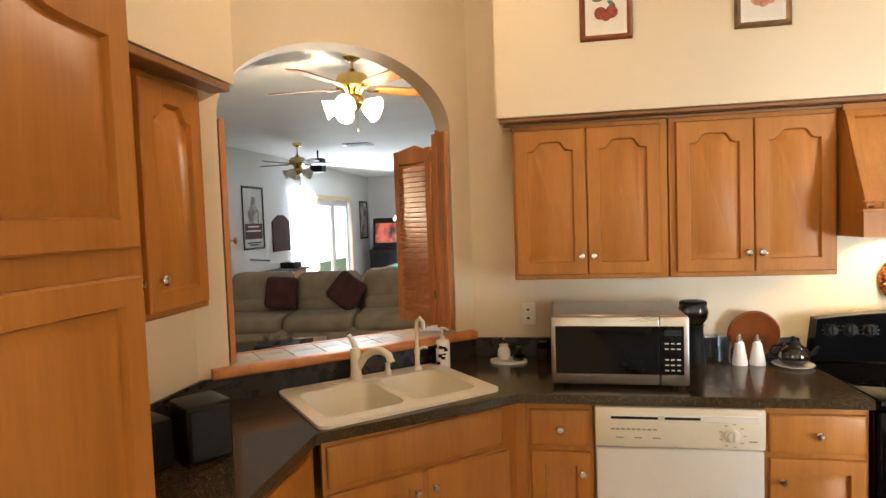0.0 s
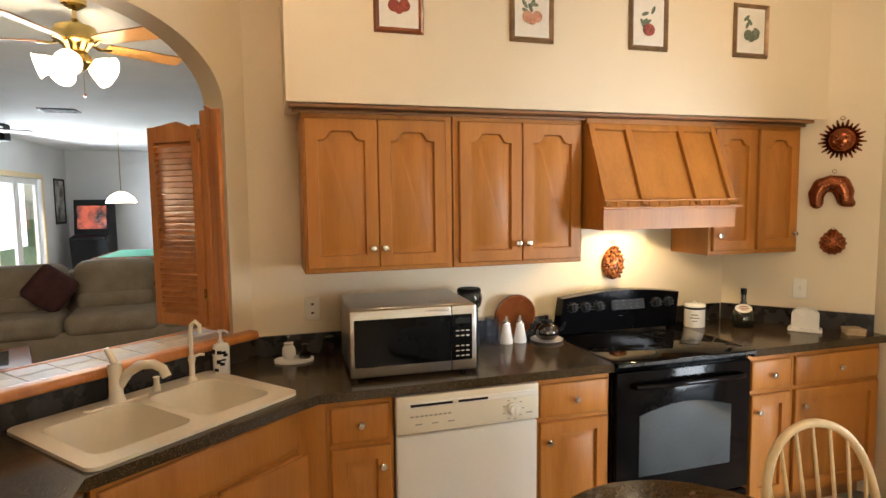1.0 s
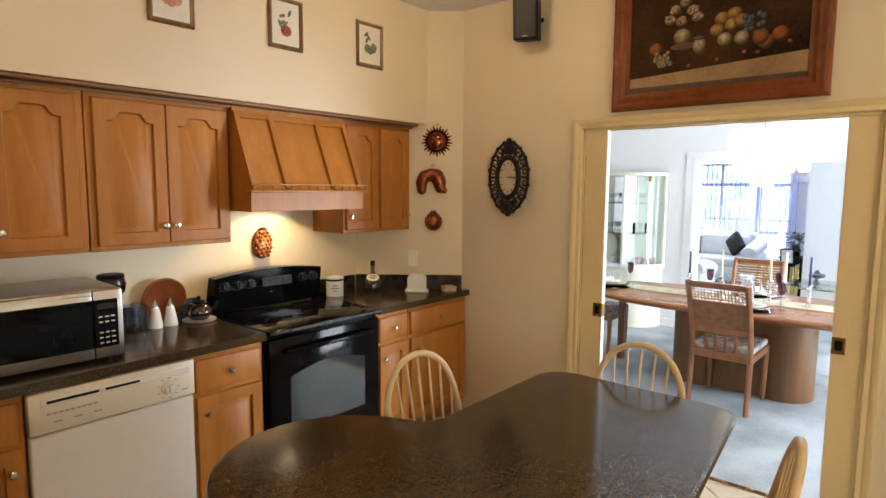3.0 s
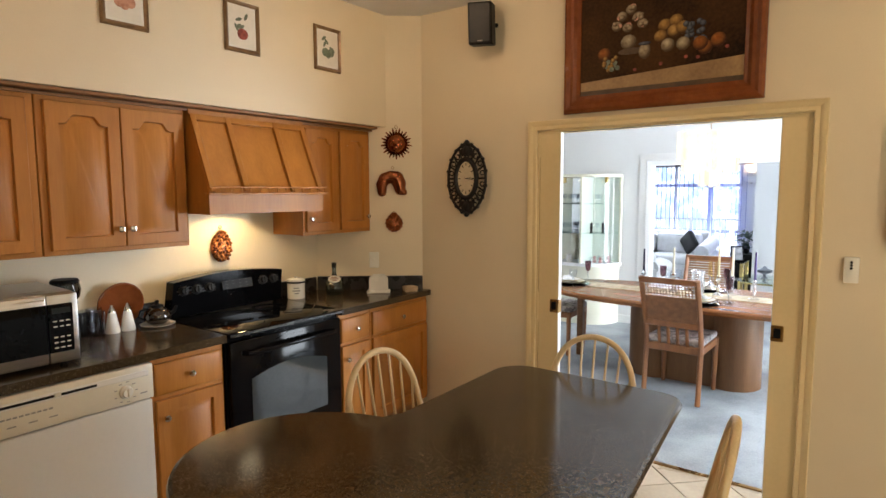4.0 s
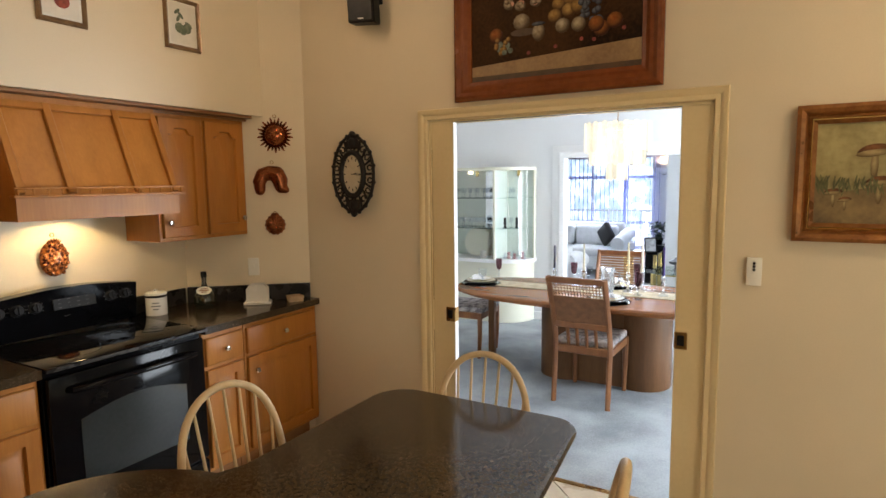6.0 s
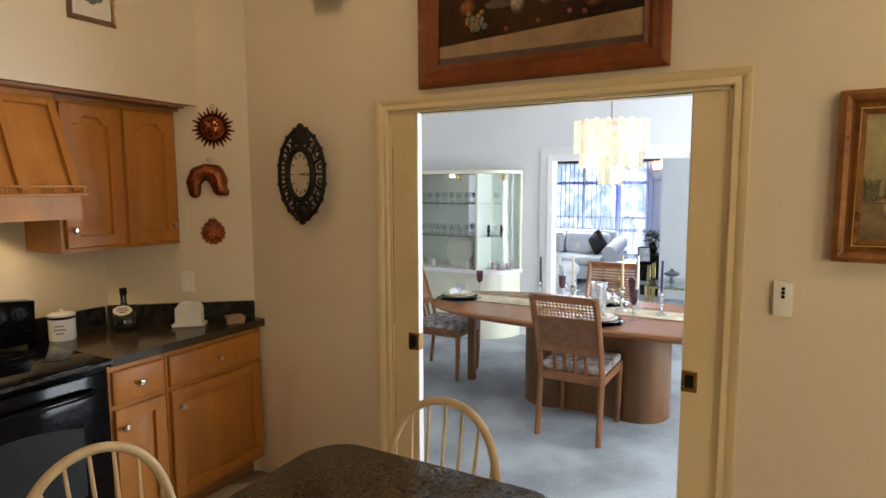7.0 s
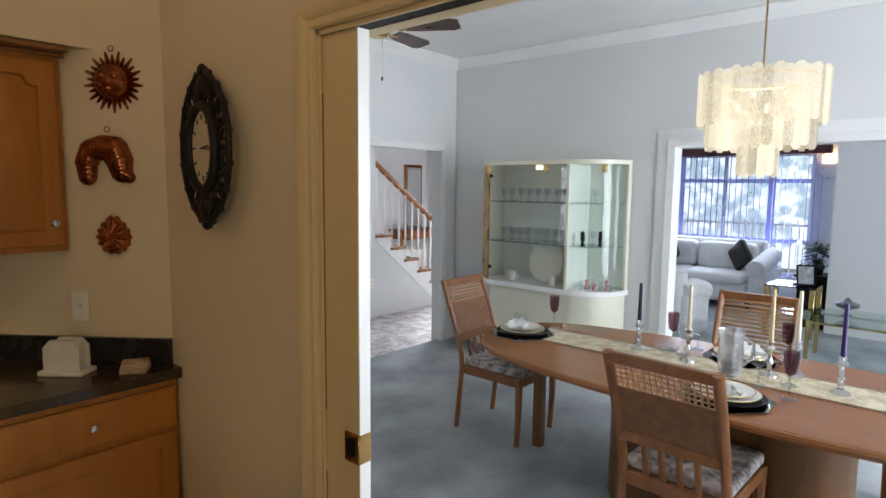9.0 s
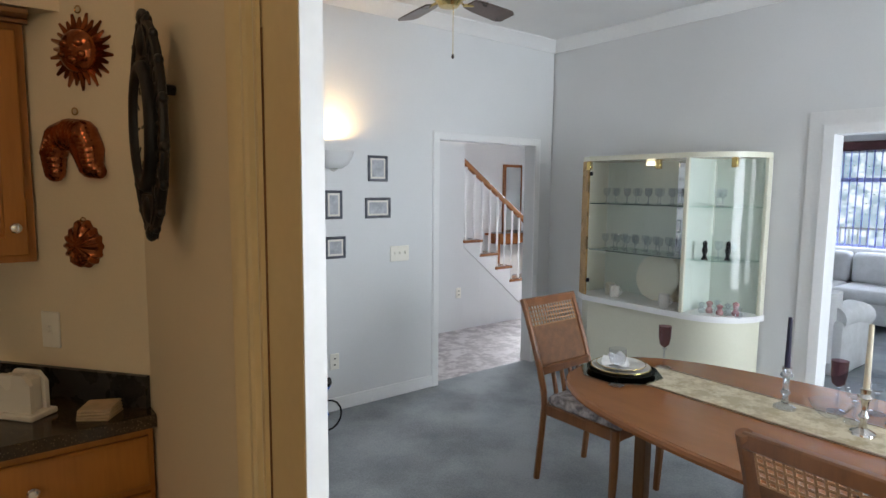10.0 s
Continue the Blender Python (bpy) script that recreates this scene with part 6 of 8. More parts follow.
# ---- dining room: trims ----
NM_ = Matrix.Translation((0, 4.62, 0))
TCAS = [(0.0, 0.0), (0.0, 0.012), (0.05, 0.016), (0.06, 0.010), (0.06, 0.0)]
casing("hall_casing", [(5.71, 0), (5.71, 1.95), (6.77, 1.95), (6.77, 0)], TCAS, NM_, M_WTRIM, "white casing of the hall opening")
EM2 = Matrix.Translation((7.0, 0, 0)) @ Matrix.Rotation(radians(-90), 4, "Z")
casing("living_casing", [(-2.38, 0), (-2.38, 1.92), (-0.88, 1.92), (-0.88, 0)], [(0.0, 0.0), (0.0, 0.012), (0.02, 0.018), (0.055, 0.022), (0.075, 0.014), (0.14, 0.010), (0.14, 0.0)], EM2, M_WTRIM, "white casing of the living room opening")
bm = B()
box(bm, 3.465, 5.648, 4.604, 4.619, 0.004, 0.10, 0.004)
box(bm, 6.832, 6.998, 4.604, 4.619, 0.004, 0.10, 0.004)
box(bm, 6.985, 6.999, 2.522, 4.60, 0.004, 0.10, 0.004)
box(bm, 6.985, 6.999, -1.8, 0.738, 0.004, 0.10, 0.004)
solo("baseboard_dining", bm, M_WTRIM, "white dining room baseboard", "baseboard", kind="structure")
crown = [(0.0, 0.0), (0.085, 0.0), (0.085, -0.012), (0.060, -0.03), (0.025, -0.070), (0.012, -0.09), (0.0, -0.09)]
bm = slab(B(), crown, -1.8, 4.62, m=Matrix(((-1, 0, 0, 6.999), (0, 0, 1, 0), (0, 1, 0, CEIL + 0.001), (0, 0, 0, 1))))
slab(bm, crown, 3.46, 7.0, m=Matrix(((0, 0, 1, 0), (-1, 0, 0, 4.619), (0, 1, 0, CEIL + 0.001), (0, 0, 0, 1))))
solo("crown_molding", bm, M_WTRIM, "white crown moulding of the dining room", "trim", kind="structure")

# window in the dining south wall and kitchen south wall: frames with glass, daylight behind
def window(name, x0, x1, y, z0, z1, label, axis="x", out=-1):
    t = thing(name, label, "window", kind="structure", base=((x0 + x1) / 2, y, z0) if axis == "x" else (y, (x0 + x1) / 2, z0))
    mm = Matrix.Identity(4) if axis == "x" else Matrix(((0, 1, 0, 0), (1, 0, 0, 0), (0, 0, 1, 0), (0, 0, 0, 1)))
    f = 0.05
    for a, b, c_, d in ((x0, x1, z0, z0 + f), (x0, x1, z1 - f, z1), (x0, x0 + f, z0 + f, z1 - f), (x1 - f, x1, z0 + f, z1 - f), ((x0 + x1) / 2 - f / 2, (x0 + x1) / 2 + f / 2, z0 + f, z1 - f)):
        part("window_frame", box(B(), a, b, y - 0.025, y + 0.025, c_, d, 0.003, m=mm), M_WTRIM, t)
    for a, b in ((x0 + f, (x0 + x1) / 2 - f / 2), ((x0 + x1) / 2 + f / 2, x1 - f)):
        p = part("pane", box(B(), a, b, y - 0.003, y + 0.003, z0 + f, z1 - f, m=mm), M_GLASS, t)
        p.visible_shadow = False
    return t


window("window_kitchen", 1.0, 2.9, -3.06, 0.5, 2.2, "white-framed breakfast window with daylight behind")
# side window added out of view, to brighten the east wall
window("window_breakfast", -2.8, -1.2, -1.04, 0.6, 2.2, "unseen white-framed side window added to light the east wall", "y")
window("window_dining", 5.0, 6.6, -1.86, 0.1, 2.2, "white-framed tall dining window")
# window added out of view so light reaches the living room return wall
window("window_living_south", 7.7, 9.5, -1.86, 0.3, 2.1, "unseen white-framed window added to light the return wall")
window("window_living", 2.22, 4.55, 11.87, 0.35, 2.12, "white-framed wide living room window", "y")
window("window_family", 10.62, 11.75, -4.27, 0.3, 2.3, "white-framed family room window", "y")

# ---- dining table ----
TX, TY, TZ = 5.28, 1.45, 0.722
dt = thing("dining_table", "long oval brown veneer dining table on pedestals", "table", "", (TX, TY, 0))


def racetrack(rx, ry, p=2.6, n=64):
    out_ = []
    for i in range(n):
        a = 2 * math.pi * i / n
        c_, s_ = math.cos(a), math.sin(a)
        out_.append((TX + rx * math.copysign(abs(c_) ** (2 / p), c_), TY + ry * math.copysign(abs(s_) ** (2 / p), s_)))
    return out_


part("tabletop", slab(B(), racetrack(0.555, 1.335), TZ - 0.035, TZ), M_TABLEW, dt, smooth=30)
part("edge_band", tube(B(), [(x, y, TZ - 0.018) for x, y in racetrack(0.555, 1.335)], 0.0175, 8, closed=True), M_TABLEW, dt)
part("apron", slab(B(), racetrack(0.50, 1.27), TZ - 0.06, TZ - 0.036), M_TABLEW, dt, smooth=30)
for cy in (1.78, 1.14):
    part("pedestal", slab(B(), [(TX + 0.24 * math.cos(a * 0.2618), cy + 0.22 * math.sin(a * 0.2618)) for a in range(24)], 0.0, TZ - 0.06), M_TABLE_SHADED, dt, smooth=30)
part("pedestal_link", box(B(), TX - 0.20, TX + 0.20, 1.2, 1.7, 0.0, TZ - 0.062, 0.005), M_TABLE_SHADED, dt)
for ly in (2.535, 0.36):
    part("leg", box(B(), TX + 0.055, TX + 0.115, ly - 0.03, ly + 0.03, 0.0, TZ - 0.06, 0.006), M_TABLE_SHADED, dt)
trn = thing("table_runner", "cream brocade runner along the dining table", "table runner", "", (5.345, 1.4, TZ))
part("cloth", box(B(), 5.20, 5.49, 0.25, 2.55, TZ + 0.001, TZ + 0.004, 0.001), M_RUNNER, trn)
for x in (5.20, 5.478):
    part("hem", box(B(), x, x + 0.012, 0.25, 2.55, TZ + 0.0035, TZ + 0.0055, 0.0005), M_FRAMEB, trn, "narrow brown woven hem")
for y in (0.25, 2.538):
    part("hem", box(B(), 5.213, 5.477, y, y + 0.012, TZ + 0.0035, TZ + 0.0055, 0.0005), M_FRAMEB, trn, "narrow brown woven hem")


# ---- dining chairs (local: faces +y) ----
# cane darkened in its colour, for a panel seen against the bright room
M_CANE_BACKLIT = surface("backlit_woven_cane", (0.135, 0.056, 0.021), (0.23, 0.10, 0.04), 24, rough=0.5, bump=0.5, fine=240)


def dining_chair(slatted=False):
    c = thing("dining_chair", "walnut dining chair with a woven cane back", "chair", "dining chairs")
    W = 0.215

    def post(z):
        return -0.225 - 0.18 * max(0, (z - 0.45) / 0.53) ** 1.25

    for sx in (-1, 1):
        pts = [(sx * (W - 0.01), -0.225 - 0.045 * (1 - z / 0.45) if z < 0.45 else post(z), z) for z in (0.0, 0.2, 0.42, 0.5, 0.62, 0.74, 0.86, 0.975)]
        part("back_post", tube(B(), pts, 0.021, 8, flat=0.85), M_CHAIRW, c)
        part("leg", tube(B(), [(sx * (W - 0.012), 0.215, 0.44), (sx * (W - 0.012), 0.215, 0.22), (sx * (W - 0.015), 0.205, 0.0)], 0.025, 8, r_end=0.017), M_CHAIRW, c)
    bm = B()
    box(bm, -W, W, 0.195, 0.235, 0.38, 0.44, 0.006)
    box(bm, -W, W, -0.235, -0.20, 0.38, 0.44, 0.006)
    box(bm, -W - 0.003, -W + 0.03, -0.21, 0.21, 0.38, 0.44, 0.006)
    box(bm, W - 0.03, W + 0.003, -0.21, 0.21, 0.38, 0.44, 0.006)
    part("seat_frame", bm, M_CHAIRW, c)
    part("seat", box(B(), -W + 0.004, W - 0.004, -0.205, 0.245, 0.435, 0.492, 0.022, seg=3), M_SEAT, c, "mottled grey upholstered seat")

    def rail(z, h, name):
        part(name, box(B(), -W + 0.005, W - 0.005, post(z) - 0.015, post(z) + 0.015, z - h / 2, z + h / 2, 0.005), M_CHAIRW, c)

    rail(0.955, 0.045, "top_rail")
    rail(0.605, 0.045, "lower_rail")
    for i in range(4):
        x = -0.105 + 0.07 * i
        part("back_slat", tube(B(), [(x, -0.225, 0.44), (x, post(0.60), 0.60)], 0.013, 7), M_CHAIRW, c)
    z0, z1, zm = 0.628, 0.935, 0.83
    if slatted:
        for k in range(13):
            z = z0 + 0.012 + k * 0.0238
            part("cross_slat", box(B(), -W + 0.02, W - 0.02, post(z) - 0.004, post(z) + 0.004, z - 0.0075, z + 0.0075, 0.002), M_CANE, c)
        return c
    bm = B()
    for k in range(5):
        za, zb = z0 + (zm - z0) * k / 5, z0 + (zm - z0) * (k + 1) / 5
        ya, yb = post(za), post(zb)
        v = [bm.verts.new(p) for p in ((-W + 0.03, ya - 0.003, za), (W - 0.03, ya - 0.003, za), (W - 0.03, yb - 0.003, zb), (-W + 0.03, yb - 0.003, zb), (-W + 0.03, ya + 0.003, za), (W - 0.03, ya + 0.003, za), (W - 0.03, yb + 0.003, zb), (-W + 0.03, yb + 0.003, zb))]
        bm.faces.new(v[:4])
        bm.faces.new(v[4:])
    part("cane_panel", bm, M_CANE_BACKLIT, c, "close-woven cane panel, coloured dark as if backlit")
    bm = B()
    for i in range(17):
        x = -W + 0.03 + i * (2 * W - 0.06) / 16
        tube(bm, [(x, post(zm), zm), (x, post(z1), z1)], 0.0042, 5)
    for k in range(6):
        z = zm + (z1 - zm) * k / 5
        tube(bm, [(-W + 0.03, post(z), z), (W - 0.03, post(z), z)], 0.0042, 5)
    part("cane_lattice", bm, M_CANE, c, "open woven cane lattice")
    return c


dc = dining_chair()
place(dc, pose(4.825, 1.44, 0, 0, 0, -92))
copy_thing(dc, pose(5.45, 2.83, 0, 0, 0, 181))
# cross slats stand in for the look of backlit cane lattice
fc = dining_chair(True)
tagged(fc, "walnut dining chair, its cane back built as open slats", "chair", "dining chairs")
place(fc, pose(5.80, 1.53, 0, 0, 0, 92))
copy_thing(fc, pose(5.75, 0.62, 0, 0, 0, 88))


# ---- table setting ----
def candlestick(x, y, mat, h_candle, label, metal):
    c = thing("candlestick", label, "candlestick", "candlesticks", (x, y, TZ + 0.003))
    m = Matrix.Translation((x, y, TZ + 0.003))
    part("stick", lathe(B(), [(0, 0), (0.042, 0.0), (0.040, 0.008), (0.014, 0.022), (0.010, 0.05), (0.018, 0.065), (0.010, 0.08), (0.012, 0.12), (0.024, 0.135), (0.014, 0.148), (0.018, 0.165), (0, 0.166)], 16, m), metal, c)
    part("candle", lathe(B(), [(0.011, 0.166), (0.008, 0.166 + h_candle), (0.0, 0.168 + h_candle)], 12, m), mat, c)
    return c


W_PURPLE = surface("purple_wax", (0.03, 0.012, 0.10), (0.05, 0.02, 0.15), 10, rough=0.4)
W_NAVY = surface("navy_wax", (0.008, 0.008, 0.03), (0.015, 0.015, 0.05), 10, rough=0.4)
W_IVORY = surface("ivory_wax", (0.66, 0.60, 0.46), (0.72, 0.66, 0.52), 10, rough=0.4)
W_GOLD = surface("gold_wax", (0.56, 0.47, 0.26), (0.64, 0.55, 0.33), 10, rough=0.35)
candlestick(5.40, 1.94, W_NAVY, 0.20, "crystal candlestick with a navy taper candle", M_CUT)
candlestick(5.36, 1.665, W_IVORY, 0.23, "silver candlestick with an ivory taper candle", M_CHROME)
candlestick(5.395, 1.30, W_GOLD, 0.25, "silver candlestick with a pale gold taper candle", M_CHROME)
candlestick(5.48, 1.205, W_IVORY, 0.24, "crystal candlestick with a white taper candle", M_CUT)
candlestick(5.335, 1.01, W_PURPLE, 0.23, "crystal candlestick with a purple taper candle", M_CUT)
candlestick(5.36, 0.75, W_IVORY, 0.22, "crystal candlestick with an ivory taper candle", M_CUT)


def goblet(x, y, kind):
    m = Matrix.Translation((x, y, TZ + 0.004))
    if kind == "flute":
        g_ = thing("champagne_flute", "amethyst glass flute with a clear stem", "glass", "flutes", (x, y, TZ + 0.004))
        part("stem", lathe(B(), [(0, 0), (0.034, 0), (0.032, 0.004), (0.005, 0.012), (0.004, 0.085), (0.012, 0.095), (0, 0.096)], 16, m), M_CRYSTAL, g_)
        part("bowl", lathe(B(), [(0, 0.096), (0.022, 0.115), (0.028, 0.15), (0.030, 0.205)], 18, m, caps=False), M_PURPLE, g_, "amethyst bowl")
    else:
        g_ = thing("wine_goblet", "cut crystal wine goblet", "glass", "goblets", (x, y, TZ + 0.004))
        part("stem", lathe(B(), [(0, 0), (0.034, 0), (0.032, 0.004), (0.006, 0.012), (0.005, 0.07), (0.014, 0.08), (0, 0.081)], 16, m), M_CRYSTAL, g_)
        part("bowl", lathe(B(), [(0, 0.082), (0.030, 0.10), (0.038, 0.13), (0.036, 0.165)], 18, m, caps=False), M_CRYSTAL, g_)
    return g_


for x, y, k in ((5.485, 2.52, "flute"), (5.52, 1.80, "flute"), (5.66, 1.28, "flute"), (5.10, 1.16, "flute"), (5.085, 2.50, "goblet"), (5.45, 1.72, "goblet"), (5.30, 1.20, "goblet"), (5.20, 1.30, "goblet"), (5.62, 1.70, "goblet"), (5.12, 0.55, "goblet"), (5.55, 0.5, "flute")):
    goblet(x, y, k)


M_GREENM = surface("dark_mirror", (0.24, 0.27, 0.27), (0.30, 0.33, 0.33), 3, rough=0.04, metal=1.0, rough_vary=0.01)


def place_setting(x, y, ang):
    s = thing("place_setting", "octagonal mirror mat with stacked plates and a napkin", "place setting", "place settings", (x, y, TZ))
    m = Matrix.Translation((x, y, TZ + 0.001)) @ Matrix.Rotation(radians(ang), 4, "Z")
    part("mat", slab(B(), [(0.19 * math.cos(radians(22.5 + 45 * i)), 0.19 * math.sin(radians(22.5 + 45 * i))) for i in range(8)], 0.003, 0.008, m=m), M_GREENM, s, "octagonal mirrored mat")
    for z, r, mt in ((0.008, 0.155, M_BLACK), (0.020, 0.135, M_WHITE), (0.032, 0.112, M_WHITE)):
        if mt is M_WHITE:
            part("gilt_rim", tube(B(), [m @ Vector((r * math.cos(a * 0.2094), r * math.sin(a * 0.2094), z + 0.016)) for a in range(30)], 0.0022, 5, closed=True), M_GOLD, s, "gilt plate rim")
        part("plate", lathe(B(), [(0, z), (r * 0.62, z), (r, z + 0.014), (r, z + 0.017), (r * 0.6, z + 0.004), (0, z + 0.004)], 30, m), mt, s)
    bm = B()
    for i in range(7):
        a = radians(-60 + i * 20)
        tube(bm, [m @ Vector((0, -0.03, 0.045)), m @ Vector((0.05 * math.sin(a), 0.01, 0.062)), m @ Vector((0.095 * math.sin(a), 0.02 + 0.05 * math.cos(a), 0.05 + 0.02 * (i % 2)))], 0.016, 7, flat=0.5)
    part("napkin", bm, M_WSOFA, s, "folded white napkin")
    return s


place_setting(5.255, 2.60, 0)
place_setting(5.60, 1.47, -90)
place_setting(4.93, 1.36, 90)
place_setting(5.60, 0.62, -90)
place_setting(4.95, 0.62, 90)
pit = thing("crystal_pitcher", "tall cut crystal pitcher on the runner", "pitcher", "", (5.275, 1.44, TZ))
PMX = Matrix.Translation((5.275, 1.44, TZ + 0.004))
part("body", lathe(B(), [(0, 0), (0.045, 0), (0.050, 0.02), (0.058, 0.10), (0.050, 0.17), (0.060, 0.215)], 24, PMX, caps=False), M_CUT, pit)
part("handle", tube(B(), [PMX @ Vector(p) for p in ((0.0, -0.055, 0.19), (0.0, -0.095, 0.17), (0.0, -0.098, 0.11), (0.0, -0.055, 0.06))], 0.007, 8), M_CUT, pit)
bw = thing("crystal_bowl", "small crystal bowl with dark fruit", "bowl", "", (5.30, 1.58, TZ))
part("bowl", lathe(B(), [(0, 0), (0.03, 0), (0.06, 0.03), (0.072, 0.055)], 22, Matrix.Translation((5.45, 1.80, TZ + 0.004)), caps=False), M_CRYSTAL, bw)

# ---- chandelier ----
CX, CY = 5.28, 1.385
cd = thing("chandelier", "brass chandelier with tiers of lit glass strips", "chandelier", "", (CX, CY, 1.66))
part("chain", tube(B(), [(CX + 0.004 * (i % 2), CY, 2.09 + i * (CEIL - 2.10) / 24) for i in range(25)], 0.004, 6), M_BRASS, cd)
part("canopy", lathe(B(), [(0.06, CEIL - 0.001), (0.055, CEIL - 0.02), (0.015, CEIL - 0.035), (0, CEIL - 0.036)], 20, Matrix.Translation((CX, CY, 0))), M_GOLD, cd)
for tier, (r, zt, zb, n) in enumerate(((0.25, 2.105, 1.88, 40), (0.212, 1.99, 1.775, 34), (0.075, 1.86, 1.655, 14))):
    part("tier_ring", tube(B(), [(CX + (r - 0.008) * math.cos(a * 0.19635), CY + (r - 0.008) * math.sin(a * 0.19635), zt - 0.025) for a in range(32)], 0.005, 6, closed=True), M_GOLD, cd)
    for i in range(n):
        a = 2 * math.pi * i / n
        w = 1.05 * 2 * math.pi * r / n / 2
        r_ = r + 0.006 * (i % 2)
        m = Matrix.Translation((CX + r_ * math.cos(a), CY + r_ * math.sin(a), 0)) @ Matrix.Rotation(a + math.pi / 2, 4, "Z")
        dz = 0.010 * (i % 2)
        out_ = [(-w, zb + dz + 0.012), (-w * 0.5, zb + dz), (w * 0.5, zb + dz), (w, zb + dz + 0.012), (w, zt + dz - 0.01), (w * 0.4, zt + dz), (-w * 0.4, zt + dz), (-w, zt + dz - 0.01)]
        part("glass_strip", slab(B(), out_, -0.005, 0.005, m=m @ Matrix(((1, 0, 0, 0), (0, 0, 1, 0), (0, 1, 0, 0), (0, 0, 0, 1)))), M_LITC, cd, "frosted glass strip lit from inside")
for i in range(6):
    a = 2 * math.pi * i / 6
    part("bulb", lathe(B(), [(0, 0), (0.014, 0.01), (0.02, 0.035), (0.012, 0.06), (0, 0.07)], 10, Matrix.Translation((CX + 0.14 * math.cos(a), CY + 0.14 * math.sin(a), 1.95))), M_LIT, cd)


# ---- ceiling fans ----
def ceiling_fan(name, x, y, drop, blade_mat, lit, ang, label, span=0.62, body=M_GOLD):
    f_ = thing(name, label, "ceiling fan", "ceiling fans", (x, y, CEIL - drop))
    z = CEIL - drop
    part("canopy", lathe(B(), [(0.07, CEIL - 0.001), (0.068, CEIL - 0.03), (0.02, CEIL - 0.06), (0, CEIL - 0.06)], 20, Matrix.Translation((x, y, 0))), body, f_)
    part("rod", tube(B(), [(x, y, CEIL - 0.05), (x, y, z + 0.09)], 0.012, 8), body, f_)
    part("motor", lathe(B(), [(0.02, 0.13), (0.05, 0.10), (0.105, 0.085), (0.125, 0.04), (0.12, 0.0), (0.08, -0.02), (0.05, -0.06), (0, -0.065)], 28, Matrix.Translation((x, y, z))), body, f_)
    for i in range(5):
        m = Matrix.Translation((x, y, z - 0.005)) @ Matrix.Rotation(radians(ang + 72 * i), 4, "Z")
        bl = part("blade", slab(B(), [(0.17, -0.045), (0.25, -0.058), (span - 0.04, -0.068), (span, -0.05), (span, 0.05), (span - 0.04, 0.068), (0.25, 0.058), (0.17, 0.045)], -0.004, 0.004, m=m @ Matrix.Rotation(radians(-12), 4, "X")), blade_mat, f_)
        part("blade_arm", tube(B(), [m @ Vector((0.09, 0, 0.0)), m @ Vector((0.14, 0.02, -0.012)), m @ Vector((0.20, 0.0, -0.004))], 0.012, 6, flat=0.6), body, bl)
    if lit:
        part("light_kit", lathe(B(), [(0.05, -0.05), (0.075, -0.08), (0.085, -0.12), (0.06, -0.15), (0.02, -0.17), (0, -0.172)], 20, Matrix.Translation((x, y, z))), body, f_)
    part("pull_chain", tube(B(), [(x + 0.03, y, z - 0.05), (x + 0.03, y, z - 0.30)], 0.002, 5), body, f_)
    part("chain_bob", lathe(B(), [(0, -0.325), (0.008, -0.315), (0.006, -0.30), (0, -0.296)], 8, Matrix.Translation((x + 0.03, y, z))), M_STEEL_BLUE, f_)
    if lit:
        for i in range(5):
            m = Matrix.Translation((x, y, z - 0.11)) @ Matrix.Rotation(radians(ang + 20 + 72 * i), 4, "Z") @ Matrix.Translation((0.10, 0, -0.02)) @ Matrix.Rotation(radians(108), 4, "Y") @ Matrix.Scale(1.08, 4)
            part("shade", lathe(B(), [(0.02, 0.0), (0.032, 0.01), (0.050, 0.05), (0.058, 0.085), (0.068, 0.10), (0.064, 0.10), (0.046, 0.052), (0.018, 0.004)], 16, m), M_LIT if lit > 1 else M_WHITE, f_, "tulip glass shade")
    return f_


ceiling_fan("ceiling_fan", 4.93, 3.52, 0.27, M_STEEL_BLUE, 0, 82, "brass ceiling fan with dark blades at rest", 0.52)

# ---- china cabinet ----
hut = thing("china_cabinet", "cream lacquer china cabinet with glass doors and pale interior", "china cabinet", "", (6.78, 3.36, 0))


def hutch_plan(d, inset=0.0):
    """Plan outline against the east wall: flat front with a rounded south end."""
    xf = 6.585 + inset
    out_ = [(6.985, 4.075 - inset), (6.66 + inset, 4.075 - inset), (xf, 3.95 - inset), (xf, 3.06)]
    for i in range(1, 10):
        a = math.pi / 2 * i / 10
        out_.append((xf + (6.985 - xf) * (1 - math.cos(a)), 3.06 - (0.42 - inset) * math.sin(a)))
    return out_ + [(6.985, 2.64 + inset)]


part("base", slab(B(), hutch_plan(0, 0.03), 0.005, 0.715), M_HUTCH, hut, smooth=30)
part("ledge", slab(B(), hutch_plan(0), 0.715, 0.755), M_WTRIM, hut, "white rounded ledge", smooth=30)
part("top", slab(B(), hutch_plan(0, 0.01), 1.79, 1.825), M_HUTCH, hut, smooth=30)
# reflection is painted on: plain mint instead of mirror glass
part("mirror_back", box(B(), 6.968, 6.984, 2.66, 4.06, 0.755, 1.79), M_MINT_REFLECT, hut, "mirror back coloured pale mint for the walls it reflects")
part("mirror_strip", box(B(), 6.964, 6.967, 3.08, 3.36, 0.76, 1.785), M_MIRROR, hut, "mirrored strip of the back")
part("divider", box(B(), 6.62, 6.967, 3.052, 3.068, 0.755, 1.79), M_MINT_REFLECT, hut)
part("divider_edge", box(B(), 6.60, 6.62, 3.045, 3.075, 0.755, 1.79, 0.003), M_HUTCH, hut)
